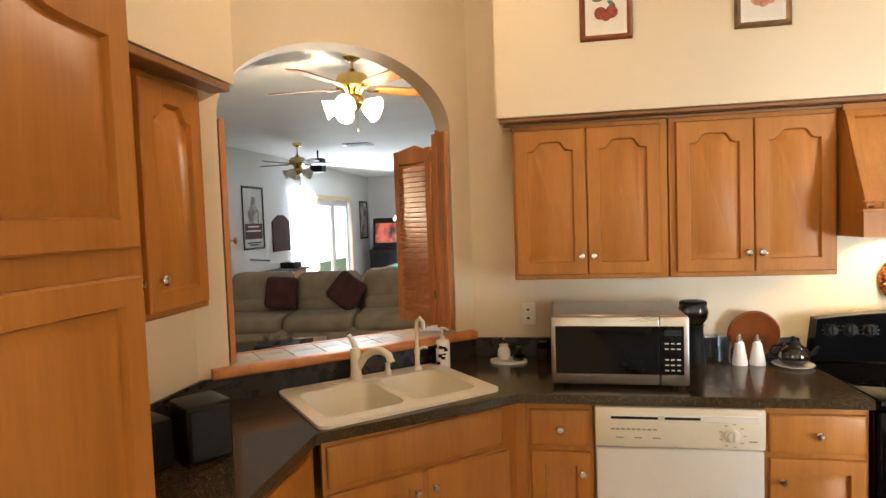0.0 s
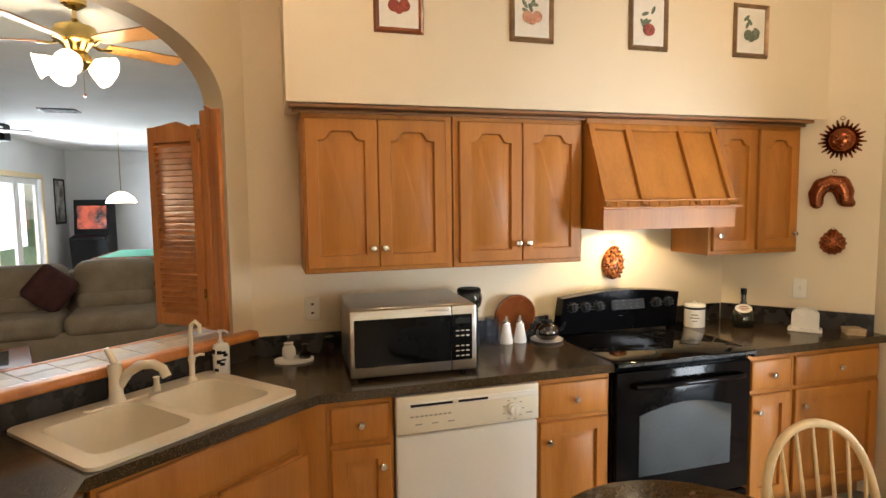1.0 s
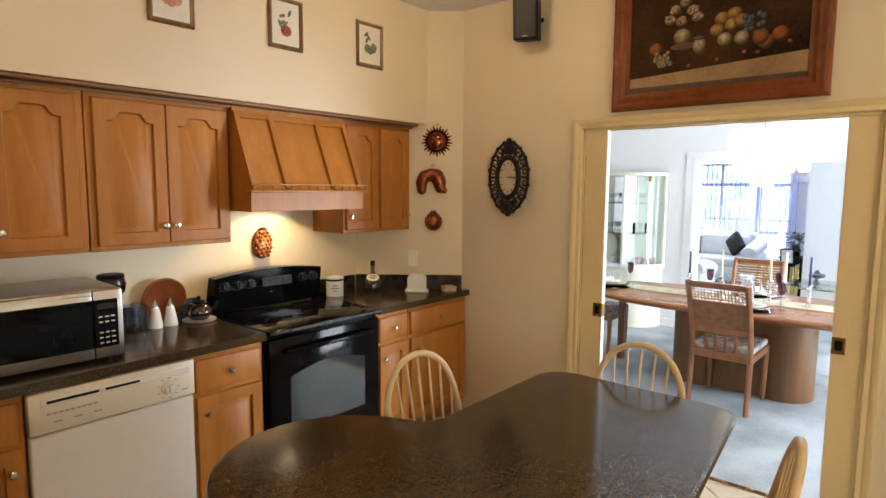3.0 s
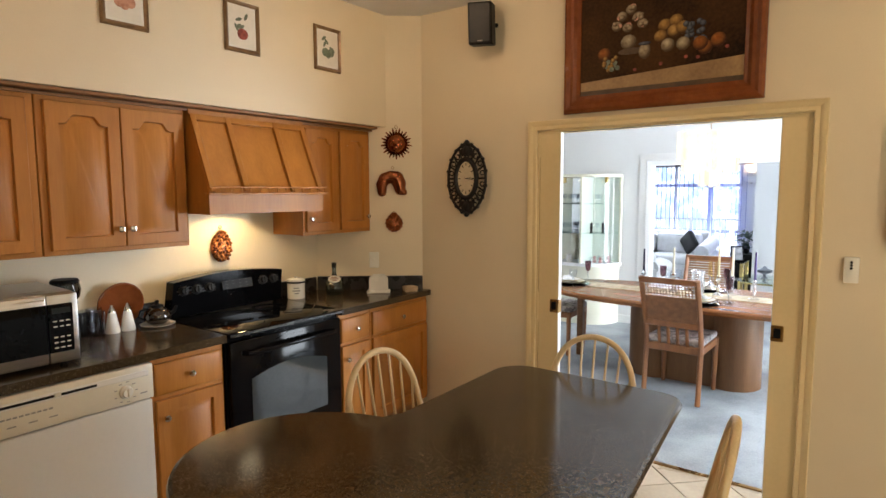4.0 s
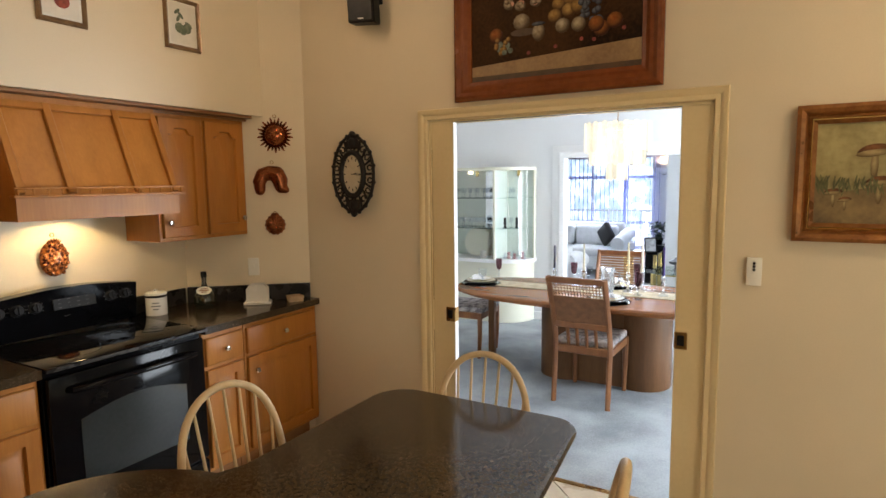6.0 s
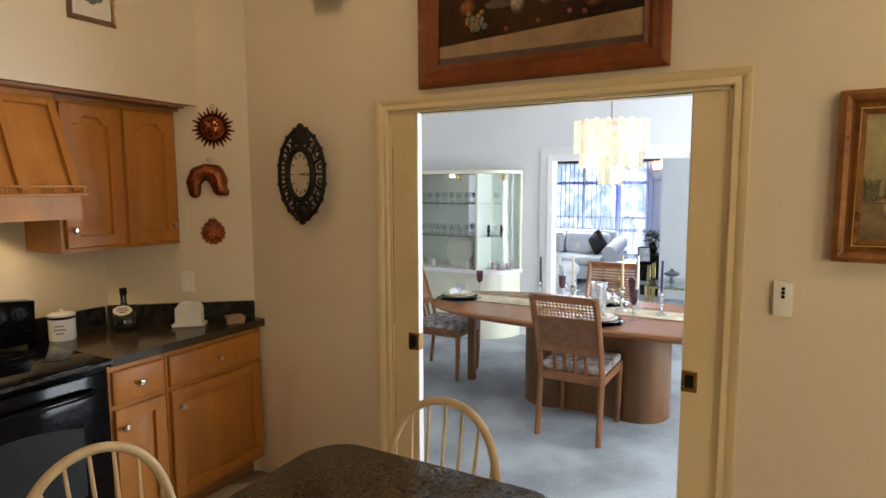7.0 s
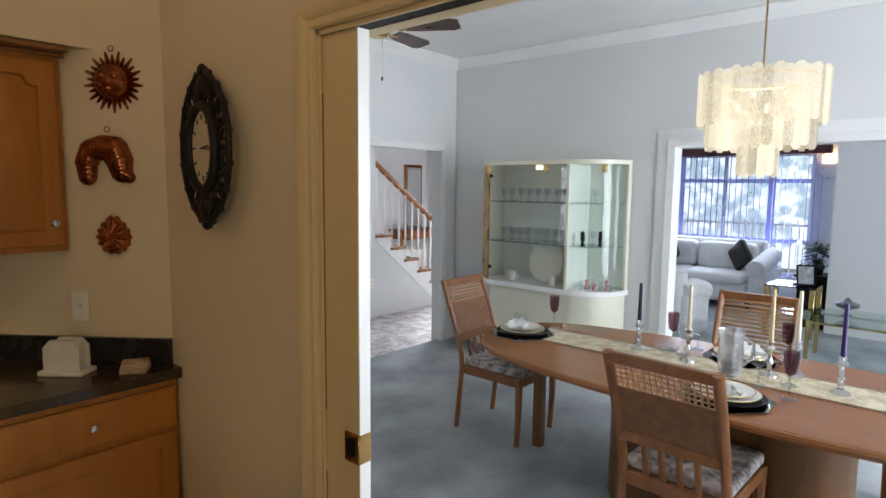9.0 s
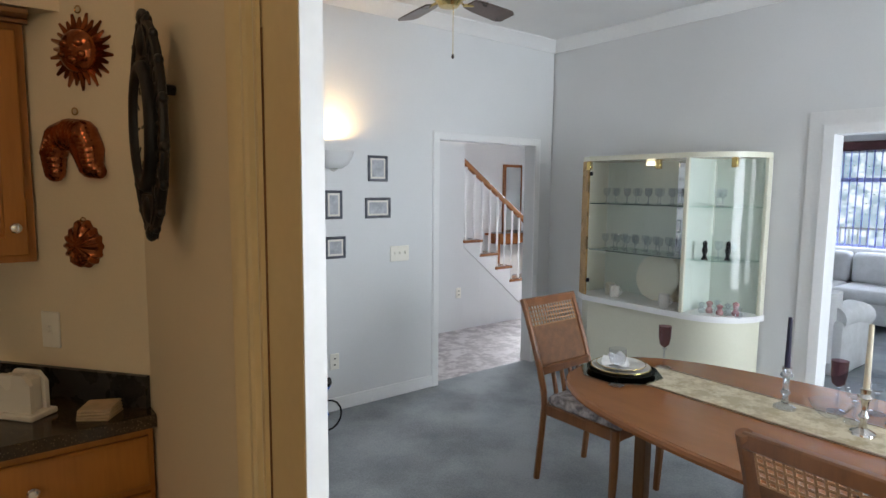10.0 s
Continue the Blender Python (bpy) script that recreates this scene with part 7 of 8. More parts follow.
part("post", box(B(), 6.925, 6.984, 2.645, 2.672, 0.755, 1.79, 0.004), M_HUTCH, hut)
part("side_panel", box(B(), 6.66, 6.967, 4.045, 4.06, 0.755, 1.79), M_HUTCH, hut, "cream side panel")
part("bronze_post", slab(B(), [(6.605, 3.95), (6.66, 4.06), (6.675, 4.05), (6.62, 3.945)], 0.755, 1.79), M_BRASS, hut, smooth=0)
g1 = part("glass_door", box(B(), 6.598, 6.604, 3.08, 3.93, 0.76, 1.785), M_GLASS, hut, "flat clear glass door")
g1.visible_shadow = False
bm = B()
pl = hutch_plan(0, 0.02)[3:]
for a, b in zip(pl, pl[1:]):
    v = [bm.verts.new(p) for p in ((*a, 0.76), (*b, 0.76), (*b, 1.785), (*a, 1.785))]
    bm.faces.new(v)
bmesh.ops.remove_doubles(bm, verts=bm.verts, dist=1e-5)
g2 = part("curved_glass", bm, M_GLASS, hut, "curved clear glass end", smooth=60)
g2.visible_shadow = False
for z in (1.11, 1.465):
    part("shelf", slab(B(), [(6.967, 3.94), (6.63, 3.94), (6.63, 3.075), (6.967, 3.075)], z, z + 0.008), M_GLASSG, hut, "glass shelf")
    part("shelf_edge", box(B(), 6.625, 6.630, 3.075, 3.94, z, z + 0.008), surface("dark_green_glass_edge", (0.02, 0.05, 0.04), (0.04, 0.08, 0.07), 5, rough=0.1), hut)
    pl2 = [(x + 0.02, y + 0.01) for x, y in hutch_plan(0, 0.03)[3:-1]]
    part("shelf", slab(B(), [(6.967, 3.045), *pl2, (6.967, 2.68)], z, z + 0.008), M_GLASSG, hut, "curved glass shelf")
for y in (3.95, 3.30, 2.72):
    part("brass_clip", box(B(), 6.60, 6.63, y - 0.02, y + 0.02, 1.72, 1.785, 0.003), M_GOLD, hut)
for z in (0.86, 1.68):
    part("hinge", lathe(B(), [(0.014, 0), (0.014, 0.03), (0, 0.031)], 10, Matrix.Translation((6.597, 3.915, z))), M_PLASTIC_K, hut)
part("interior_lamp", lathe(B(), [(0, 0), (0.035, 0), (0.03, 0.03), (0, 0.031)], 14, Matrix.Translation((6.80, 3.5, 1.755))), M_LITLENS, hut, "small lit cabinet lamp")

hut.scale = (1.0, 0.905, 1.0)

# china and glasses
big = thing("platter", "large cream round platter stood upright in the cabinet", "platter", "", (6.86, 3.40, 0.756))
part("dish", lathe(B(), [(0, 0), (0.11, 0), (0.173, 0.014), (0.175, 0.018), (0.11, 0.006), (0, 0.005)], 36, Matrix.Translation((6.86, 3.42, 0.929)) @ Matrix.Rotation(radians(-80), 4, "Y")), M_HUTCH, big)
big2 = solo("platter", lathe(B(), [(0, 0), (0.11, 0), (0.173, 0.014), (0.175, 0.018), (0.11, 0.006), (0, 0.005)], 36, Matrix.Translation((6.925, 3.29, 0.930)) @ Matrix.Rotation(radians(-82), 4, "Y")), M_RUNNER, "tan round platter leaning in the cabinet", "platter")


def mug(x, y, z, label, mat):
    m = Matrix.Translation((x, y, z))
    t = thing("mug", label, "mug", "cabinet mugs", (x, y, z))
    part("cup", lathe(B(), [(0, 0), (0.034, 0), (0.036, 0.006), (0.036, 0.085), (0.033, 0.085), (0.032, 0.01), (0, 0.009)], 18, m), mat, t)
    part("handle", tube(B(), [m @ Vector(p) for p in ((0, -0.034, 0.07), (0, -0.06, 0.06), (0, -0.06, 0.03), (0, -0.034, 0.018))], 0.006, 7), mat, t)
    return t


mug(6.72, 3.70, 0.756, "white mug with dark print in the cabinet", M_WHITE)
mug(6.70, 3.27, 0.756, "white mug on the cabinet floor", M_WHITE)
mug(6.80, 3.80, 0.756, "pale mug at the back of the cabinet", M_HUTCH)
wg = thing("stemmed_glass", "clear stemmed glass on a cabinet shelf", "glass", "cabinet glasses", (6.75, 3.2, 1.119))
part("glass", lathe(B(), [(0, 0), (0.026, 0), (0.005, 0.008), (0.004, 0.05), (0.022, 0.065), (0.027, 0.09), (0.024, 0.115)], 14, Matrix.Translation((6.75, 3.2, 1.119)), caps=False), M_CRYSTAL, wg)
for z in (1.119, 1.474):
    for i in range(8):
        for x in (6.74, 6.86):
            if not (i == 0 and x == 6.74 and z < 1.2):
                copy_thing(wg, Matrix.Translation((x + random.uniform(-0.015, 0.015), 3.16 + i * 0.095 + random.uniform(-0.012, 0.012), z)))
for i, (x, y) in enumerate(((6.75, 2.95), (6.83, 2.87), (6.72, 2.90), (6.86, 2.98))):
    copy_thing(wg, Matrix.Translation((x, y, 1.119 if i % 2 else 1.474)))
fig = thing("figurine", "dark glass and silver ornament on the cabinet shelf", "ornament", "cabinet ornaments", (6.76, 2.93, 1.119))
part("body", lathe(B(), [(0, 0), (0.022, 0), (0.010, 0.03), (0.020, 0.06), (0.012, 0.09), (0.018, 0.11), (0, 0.13)], 14, Matrix.Translation((6.70, 2.99, 1.119))), M_PLASTIC_K, fig)
copy_thing(fig, Matrix.Translation((6.85, 2.82, 1.119)))
P_PINK = surface("rose_glass", (0.35, 0.12, 0.14), (0.62, 0.42, 0.42), 30, rough=0.15)
for i in range(7):
    x, y = 6.72 + 0.03 * (i % 3) + 0.02 * (i // 3), 3.0 - 0.038 * i
    f0 = thing("glass_ornament", "small rose and clear glass ornament", "ornament", "cabinet ornaments", (x, y, 0.756))
    part("body", lathe(B(), [(0, 0), (0.020, 0), (0.024, 0.02), (0.012, 0.04), (0.022, 0.06 + 0.01 * (i % 3)), (0, 0.075 + 0.01 * (i % 3))], 12, Matrix.Translation((x, y, 0.756))), P_PINK if i % 2 else M_CRYSTAL, f0)

# ---- north wall of the dining room ----
for (x, z, w, h) in ((5.077, 1.619, 0.164, 0.185), (4.743, 1.358, 0.13, 0.198), (5.053, 1.356, 0.212, 0.149), (4.739, 1.085, 0.157, 0.154)):
    m = face((x, 4.618, z))
    t, cv_ = framed("photo_frame", m, w, h, 0.02, 0.016, M_PEWTER, "small pewter picture frame on the dining wall", M_MAT)
    part("print", box(B(), 0.034, w - 0.034, -0.0055, -0.004, 0.034, h - 0.034, m=m), surface("grey_print_c", (0.30, 0.31, 0.34), (0.52, 0.53, 0.56), 14, rough=0.5), cv_)
wall_plate(face((5.345, 4.618, 1.09)), 0.165, 0.115, 3, "triple ivory switch plate on the dining wall")
wall_plate(face((4.80, 4.618, 0.36)), 0.07, 0.115, "outlet", "ivory outlet low on the dining wall")


def sconce(name, m, label):
    """A half-bowl uplight: local -y out of the wall."""
    s = thing(name, label, "wall lamp", "wall lamps", tuple(m.translation))
    bm = B()
    rings = []
    for r, z in ((0.155, 0.12), (0.150, 0.10), (0.12, 0.04), (0.07, 0.005), (0.02, 0.0)):
        rings.append([bm.verts.new(m @ Vector((r * math.cos(math.pi + math.pi * i / 16), r * 0.75 * math.sin(math.pi + math.pi * i / 16), z))) for i in range(17)])
    for a, b in zip(rings, rings[1:]):
        for i in range(16):
            bm.faces.new([a[i], a[i + 1], b[i + 1], b[i]])
    part("bowl", bm, M_WTRIM, s)
    part("finial", lathe(B(), [(0, -0.02), (0.02, -0.01), (0.035, 0.0), (0.02, 0.008)], 12, m @ Matrix.Translation((0, -0.02, 0))), M_CHROME, s)
    return s


sconce("wall_sconce", Matrix.Translation((4.80, 4.618, 1.70)), "white half-bowl uplight glowing on the dining wall")

# toy tricycle peeking past the door edge
bk = thing("toy_bicycle", "small blue and black toy bicycle on the carpet", "toy", "", (4.60, 4.35, 0.004))
part("wheel", tube(B(), [(4.60 + 0.10 * math.cos(a * 0.3927), 4.33, 0.108 + 0.10 * math.sin(a * 0.3927)) for a in range(16)], 0.006, 6, closed=True), M_PLASTIC_K, bk)
part("frame", tube(B(), [(4.60, 4.33, 0.11), (4.56, 4.33, 0.22), (4.62, 4.33, 0.32)], 0.012, 7), surface("blue_enamel", (0.02, 0.10, 0.38), (0.04, 0.15, 0.5), 6, rough=0.3), bk)
part("grip", tube(B(), [(4.58, 4.28, 0.33), (4.62, 4.33, 0.32), (4.64, 4.38, 0.33)], 0.014, 7), M_PLASTIC_K, bk)

# ---- hall and stairs ----
SY = 5.93
bm = box(B(), 3.9, 7.06, SY, SY + 0.10, 0, 3.4)
solo("wall_hall_stair", bm, M_DWALL, "grey-white hall wall beside the stairs", "wall", kind="structure", smooth=0)
st = thing("staircase", "white staircase with brown treads and a wooden handrail", "staircase", "", (7.6, SY + 0.5, 0), kind="structure")
sx0, run, rise = 7.06, 0.237, 0.166
side = [(7.06, 0.0), (8.48, 0.0)]
for i in range(6):
    zt = 1.0 - rise * i
    part("tread", box(B(), sx0 + run * i - 0.01, sx0 + run * (i + 1) + 0.025, SY - 0.03, SY + 0.95, zt - 0.03, zt, 0.006), M_TABLEW, st, "brown stained tread")
    part("riser", box(B(), sx0 + run * (i + 1) - 0.015, sx0 + run * (i + 1), SY + 0.002, SY + 0.95, max(0.0, zt - rise), zt - 0.03), M_WTRIM, st)
    part("side_panel", box(B(), sx0 + run * i, sx0 + run * (i + 1), SY, SY + 0.02, 0.0, zt - 0.03), M_DWALL, st)
    for k in (0.06, 0.18):
        x = sx0 + run * i + k
        zr = 1.86 - (x - 7.09) * (rise / run)
        part("baluster", tube(B(), [(x, SY + 0.035, zt), (x, SY + 0.035, zr - 0.03)], 0.014, 6), M_WTRIM, st)
low = [(7.06, 0.925), (8.187, 0.0), (8.48, 0.0)]
steps_ = []
for i in range(6):
    steps_ += [(sx0 + run * i, 0.968 - rise * i), (sx0 + run * (i + 1), 0.968 - rise * i)]
part("stringer", slab(B(), low + steps_[::-1], -SY + 0.001, -SY + 0.014, m=Matrix(((1, 0, 0, 0), (0, 0, -1, 0), (0, 1, 0, 0), (0, 0, 0, 1)))), M_WTRIM, st, "white stringer board", smooth=0)
bm = slab(B(), rounded(-0.03, 0.03, -0.035, 0.03, 0.015, 3), 0, 1.75, m=Matrix.Translation((7.06, SY + 0.035, 1.88)) @ Matrix(((0, 0, run / math.hypot(run, rise), 0), (1, 0, 0, 0), (0, 1, -rise / math.hypot(run, rise), 0), (0, 0, 0, 1))))
part("handrail", bm, M_TABLEW, st, "brown wooden handrail")
wall_plate(face((6.99, SY - 0.001, 0.42)), 0.07, 0.115, "outlet", "ivory outlet on the hall wall")
hm = thing("hall_mirror", "tall narrow mirror in a brown wooden frame", "mirror", "", (10.4, 8.59, 0.6))
part("frame", box(B(), 10.16, 10.62, 8.56, 8.598, 0.56, 1.99, 0.006), M_TABLEW, hm)
part("glass", box(B(), 10.21, 10.57, 8.552, 8.559, 0.61, 1.94), M_MIRROR, hm)
hc = thing("hall_console", "brown wooden console table against the hall wall", "console", "", (10.2, 8.35, 0))
part("top", box(B(), 9.7, 10.7, 8.2, 8.53, 0.76, 0.80, 0.006), M_TABLEW, hc)
for x in (9.75, 10.62):
    part("leg", box(B(), x, x + 0.05, 8.24, 8.29, 0.0, 0.76, 0.004), M_TABLEW, hc)
part("drawer", box(B(), 9.76, 10.64, 8.24, 8.50, 0.62, 0.76, 0.005), M_TABLEW, hc)

# ---- living room ----
ls = thing("white_sofa", "white brocade loveseat with rolled arms before the window", "sofa", "", (11.1, 3.4, 0))
part("base", box(B(), 10.62, 11.5, 2.72, 4.35, 0.10, 0.34, 0.02, seg=2), M_WSOFA, ls)
for y in (2.75, 3.55):
    part("seat_cushion", box(B(), 10.58, 11.25, y, y + 0.78, 0.33, 0.48, 0.05, seg=3), M_WSOFA, ls)
    part("back_cushion", box(B(), 11.18, 11.44, y, y + 0.78, 0.46, 0.84, 0.07, seg=3), M_WSOFA, ls)
for y in (2.60, 4.36):
    part("arm", box(B(), 10.62, 11.5, y - 0.12, y + 0.10, 0.10, 0.56, 0.06, seg=3), M_WSOFA, ls)
    part("arm_roll", tube(B(), [(10.60, y, 0.56), (10.9, y, 0.60), (11.5, y, 0.68)], 0.12, 14), M_WSOFA, ls)
part("back", box(B(), 11.40, 11.58, 2.66, 4.36, 0.2, 0.88, 0.06, seg=3), M_WSOFA, ls)
for y in (2.7, 4.3):
    part("foot", lathe(B(), [(0.03, 0), (0.04, 0.10)], 10, Matrix.Translation((10.7, y, 0))), M_PLASTIC_K, ls)
for y, tl in ((2.90, 40), (3.86, 30)):
    solo("throw_pillow", box(B(), -0.17, 0.17, -0.055, 0.055, -0.17, 0.17, 0.05, m=Matrix.Translation((11.02, y, 0.70)) @ Matrix.Rotation(radians(52), 4, "Z") @ Matrix.Rotation(radians(tl), 4, "Y"), seg=3), M_IRON, "black square throw pillow on the loveseat", "pillow", "throw pillows")
ac = thing("white_armchair", "white upholstered armchair with rounded back", "armchair", "", (8.85, 3.05, 0))
part("seat", box(B(), 8.55, 9.2, 2.85, 3.55, 0.12, 0.44, 0.08, seg=3), M_WSOFA, ac)
part("back", slab(B(), rounded(8.45, 8.75, 2.78, 3.6, 0.14, 6), 0.12, 0.72), M_WSOFA, ac, smooth=40)
part("arm", tube(B(), [(8.55, 2.82, 0.50), (8.9, 2.80, 0.52), (9.2, 2.80, 0.46)], 0.11, 14), M_WSOFA, ac)
part("arm_base", box(B(), 8.52, 9.22, 2.72, 2.90, 0.004, 0.5, 0.05, seg=2), M_WSOFA, ac)

# upright vane blind and dark valance
vb = thing("window_blind", "lavender upright vane blind turned open over the window", "blind", "", (11.72, 3.4, 0.4))
part("valance", box(B(), 11.62, 11.76, 2.03, 4.60, 2.09, 2.20, 0.005), M_MAROON, vb, "dark valance rail")
vane_me = finish(box(B(), -0.042, 0.042, -0.0008, 0.0008, 0.0, 1.72), "vane", M_VANE, 0)
for i in range(29):
    v_ = new("vane", vane_me)
    v_.parent = vb
    v_.matrix_basis = Matrix.Translation((0.0, 2.12 + i * 0.083 - 3.4, -0.03)) @ Matrix.Rotation(radians(4), 4, "Z")
# heavier lavender bars of the window behind the blind
for y in (2.74, 4.02):
    part("window_bar", box(B(), 11.80, 11.84, y - 0.045, y + 0.045, 0.36, 2.10, 0.003), M_BLIND, vb)
for z in (0.86, 1.72):
    part("window_bar", box(B(), 11.805, 11.835, 2.25, 4.52, z - 0.03, z + 0.03, 0.003), M_BLIND, vb)
# garden beyond the living room window
hd = random.Random(5)
hedge = B()
for i in range(26000):
    c_ = Vector((14.9 + hd.uniform(-0.4, 0.9), hd.uniform(-0.5, 8.5), hd.uniform(0.75, 3.4)))
    if hd.random() < 0.68 + 0.9 * noise.noise(c_ * 1.3):
        continue
    v = [hedge.verts.new(c_ + Vector((hd.uniform(-0.03, 0.03), hd.uniform(-0.03, 0.03), hd.uniform(-0.022, 0.022)))) for _ in range(3)]
    hedge.faces.new(v)
# leaf colour lifted pale, so the hedge looks overexposed
M_HEDGE = surface("overexposed_leaf", (0.30, 0.40, 0.26), (0.52, 0.62, 0.44), 8, rough=0.5)
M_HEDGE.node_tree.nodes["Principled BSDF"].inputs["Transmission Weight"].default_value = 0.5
solo("garden_hedge", hedge, M_HEDGE, "hedge outside the living room window, leaves coloured overexposed", "hedge", kind="stuff", smooth=0)
rl_ = thing("porch_railing", "white metal porch railing outside the living room window", "railing", "", (13.6, 3.4, -0.1))
for z in (0.05, 0.98):
    part("rail", box(B(), 13.58, 13.62, 0.5, 6.5, z, z + 0.04), M_WTRIM, rl_)
bar_me = finish(box(B(), -0.009, 0.009, -0.009, 0.009, 0.19, 1.08), "bar", M_WTRIM, 0)
for i in range(50):
    b_ = new("bar", bar_me)
    b_.parent = rl_
    b_.matrix_basis = Matrix.Translation((0, -2.85 + i * 0.118, 0))
for y in (0.5, 3.5, 6.5):
    part("post", box(B(), 13.57, 13.63, y - 0.03, y + 0.03, -0.1, 1.05, 0.004), M_WTRIM, rl_)
solo("ground", box(B(), -60, 60, -60, 80, -0.4, -0.14), surface("lawn", (0.10, 0.14, 0.05), (0.19, 0.24, 0.10), 6, rough=0.9), "lawn outside the house", "ground", kind="structure", smooth=0)
solo("patio", box(B(), 12.2, 16, -2, 9, -0.139, -0.10), surface("pale_concrete", (0.45, 0.44, 0.42), (0.56, 0.55, 0.52), 4, rough=0.9), "pale concrete patio outside the window", "patio", kind="structure", smooth=0)

M_SKYG = glow("bright_garden_sky", (0.74, 0.84, 1.0), 2.3)
_n, _l = M_SKYG.node_tree.nodes, M_SKYG.node_tree.links.new
_nz, _rp, _tc = _n.new("ShaderNodeTexNoise"), _n.new("ShaderNodeValToRGB"), _n.new("ShaderNodeTexCoord")
_nz.inputs["Scale"].default_value, _nz.inputs["Detail"].default_value = 4.5, 9.0
_rp.color_ramp.elements[0].position, _rp.color_ramp.elements[1].position = 0.43, 0.57
_rp.color_ramp.elements[0].color, _rp.color_ramp.elements[1].color = (0.20, 0.29, 0.34, 1), (0.85, 0.93, 1.0, 1)
_l(_tc.outputs["Object"], _nz.inputs["Vector"])
_l(_nz.outputs["Fac"], _rp.inputs[0])
_l(_rp.outputs[0], _n["Principled BSDF"].inputs["Emission Color"])
solo("backdrop_garden", box(B(), 17.0, 17.1, -12, 20, -0.4, 9), M_SKYG, "bright sky beyond the garden", "backdrop", kind="structure", smooth=0)
solo("backdrop_terrace", box(B(), -10.1, -10.0, -2, 30, -0.4, 9), glow("bright_terrace_sky", (0.86, 0.93, 1.0), 2.6), "bright sky beyond the terrace", "backdrop", kind="structure", smooth=0)
ct = thing("glass_coffee_table", "brass and glass oval coffee table", "coffee table", "", (8.75, 1.45, 0))
part("glass_top", slab(B(), [(8.75 + 0.42 * math.cos(a * 0.19635), 1.30 + 0.62 * math.sin(a * 0.19635)) for a in range(32)], 0.43, 0.442), M_GLASSG, ct, smooth=30)
for x, y in ((8.5, 1.65), (9.0, 1.65), (8.5, 0.95), (9.0, 0.95)):
    part("leg", tube(B(), [(x, y, 0.0), (x, y, 0.43)], 0.018, 8), M_GOLD, ct)
part("frame_ring", tube(B(), [(8.5, 1.65, 0.40), (9.0, 1.65, 0.40), (9.0, 0.95, 0.40), (8.5, 0.95, 0.40)], 0.014, 8, closed=True), M_GOLD, ct)
ur = solo("pewter_urn", lathe(B(), [(0, 0), (0.05, 0), (0.02, 0.02), (0.02, 0.05), (0.09, 0.08), (0.10, 0.11), (0.04, 0.13), (0.015, 0.16), (0, 0.17)], 20, Matrix.Translation((8.85, 1.40, 0.443))), M_PEWTER, "dark pewter footed bowl with a lid on the coffee table", "bowl")
et = thing("end_table", "brass end table with a dark glass top", "end table", "", (9.75, 1.95, 0))
part("top", box(B(), 9.5, 10.0, 1.76, 2.25, 0.545, 0.56, 0.004), M_SMOKE, et)
for x in (9.53, 9.97):
    for y in (1.79, 2.22):
        part("leg", box(B(), x - 0.025, x + 0.025, y - 0.025, y + 0.025, 0, 0.545, 0.003), M_GOLD, et)
P_DIM = surface("faded_grey_print", (0.16, 0.16, 0.17), (0.42, 0.42, 0.44), 16, rough=0.4)
ps = thing("plant_stand", "black lacquer plant stand behind the end table", "plant stand", "", (10.3, 1.9, 0))
part("body", box(B(), 10.10, 10.45, 1.74, 2.04, 0.012, 0.60, 0.006), M_PLASTIC_K, ps)
part("top", box(B(), 10.07, 10.48, 1.735, 2.07, 0.60, 0.625, 0.006), M_PLASTIC_K, ps)
pl_ = thing("potted_plant", "small dark green potted plant on a black stand", "plant", "", (10.27, 1.88, 0.626))
part("pot", lathe(B(), [(0, 0), (0.06, 0), (0.08, 0.10), (0.07, 0.10), (0, 0.09)], 18, Matrix.Translation((10.27, 1.88, 0.626))), M_PLASTIC_K, pl_)
lv = B()
pr = random.Random(3)
for i in range(220):
    a, r, h = pr.uniform(0, 6.28), pr.uniform(0.02, 0.20), pr.uniform(0.08, 0.36)
    c_ = Vector((10.27 + r * math.cos(a), 1.88 + r * math.sin(a), 0.63 + h))
    d1 = Vector((math.cos(a), math.sin(a), pr.uniform(-0.6, 0.4))).normalized() * 0.06
    d2 = Vector((-math.sin(a), math.cos(a), 0)) * 0.022
    lv.faces.new([lv.verts.new(c_ - d1), lv.verts.new(c_ + d2), lv.verts.new(c_ + d1), lv.verts.new(c_ - d2)])
part("foliage", lv, M_LEAF, pl_, smooth=0)
framed("photo_frame", Matrix.Translation((9.62, 1.96, 0.562)) @ Matrix.Rotation(radians(-62), 4, "Z") @ Matrix.Rotation(radians(-12), 4, "X"), 0.19, 0.23, 0.02, 0.014, M_PLASTIC_K, "black-framed print standing on the end table", P_DIM)
sconce("wall_sconce", Matrix.Translation((11.795, 2.06, 1.76)) @ Matrix.Rotation(radians(-90), 4, "Z"), "white half-bowl uplight beside the window")

# ---- family room ----
fs = thing("reclining_sofa", "taupe microfibre sofa with padded arms", "sofa", "", (-2.3, 7.7, 0))
FSM = Matrix.Translation((-3.55, 7.15, 0)) @ Matrix.Rotation(radians(8), 4, "Z")
part("base", box(B(), -0.2, 3.5, -0.1, 0.95, 0.06, 0.36, 0.03, m=FSM, seg=2), M_SOFA, fs)
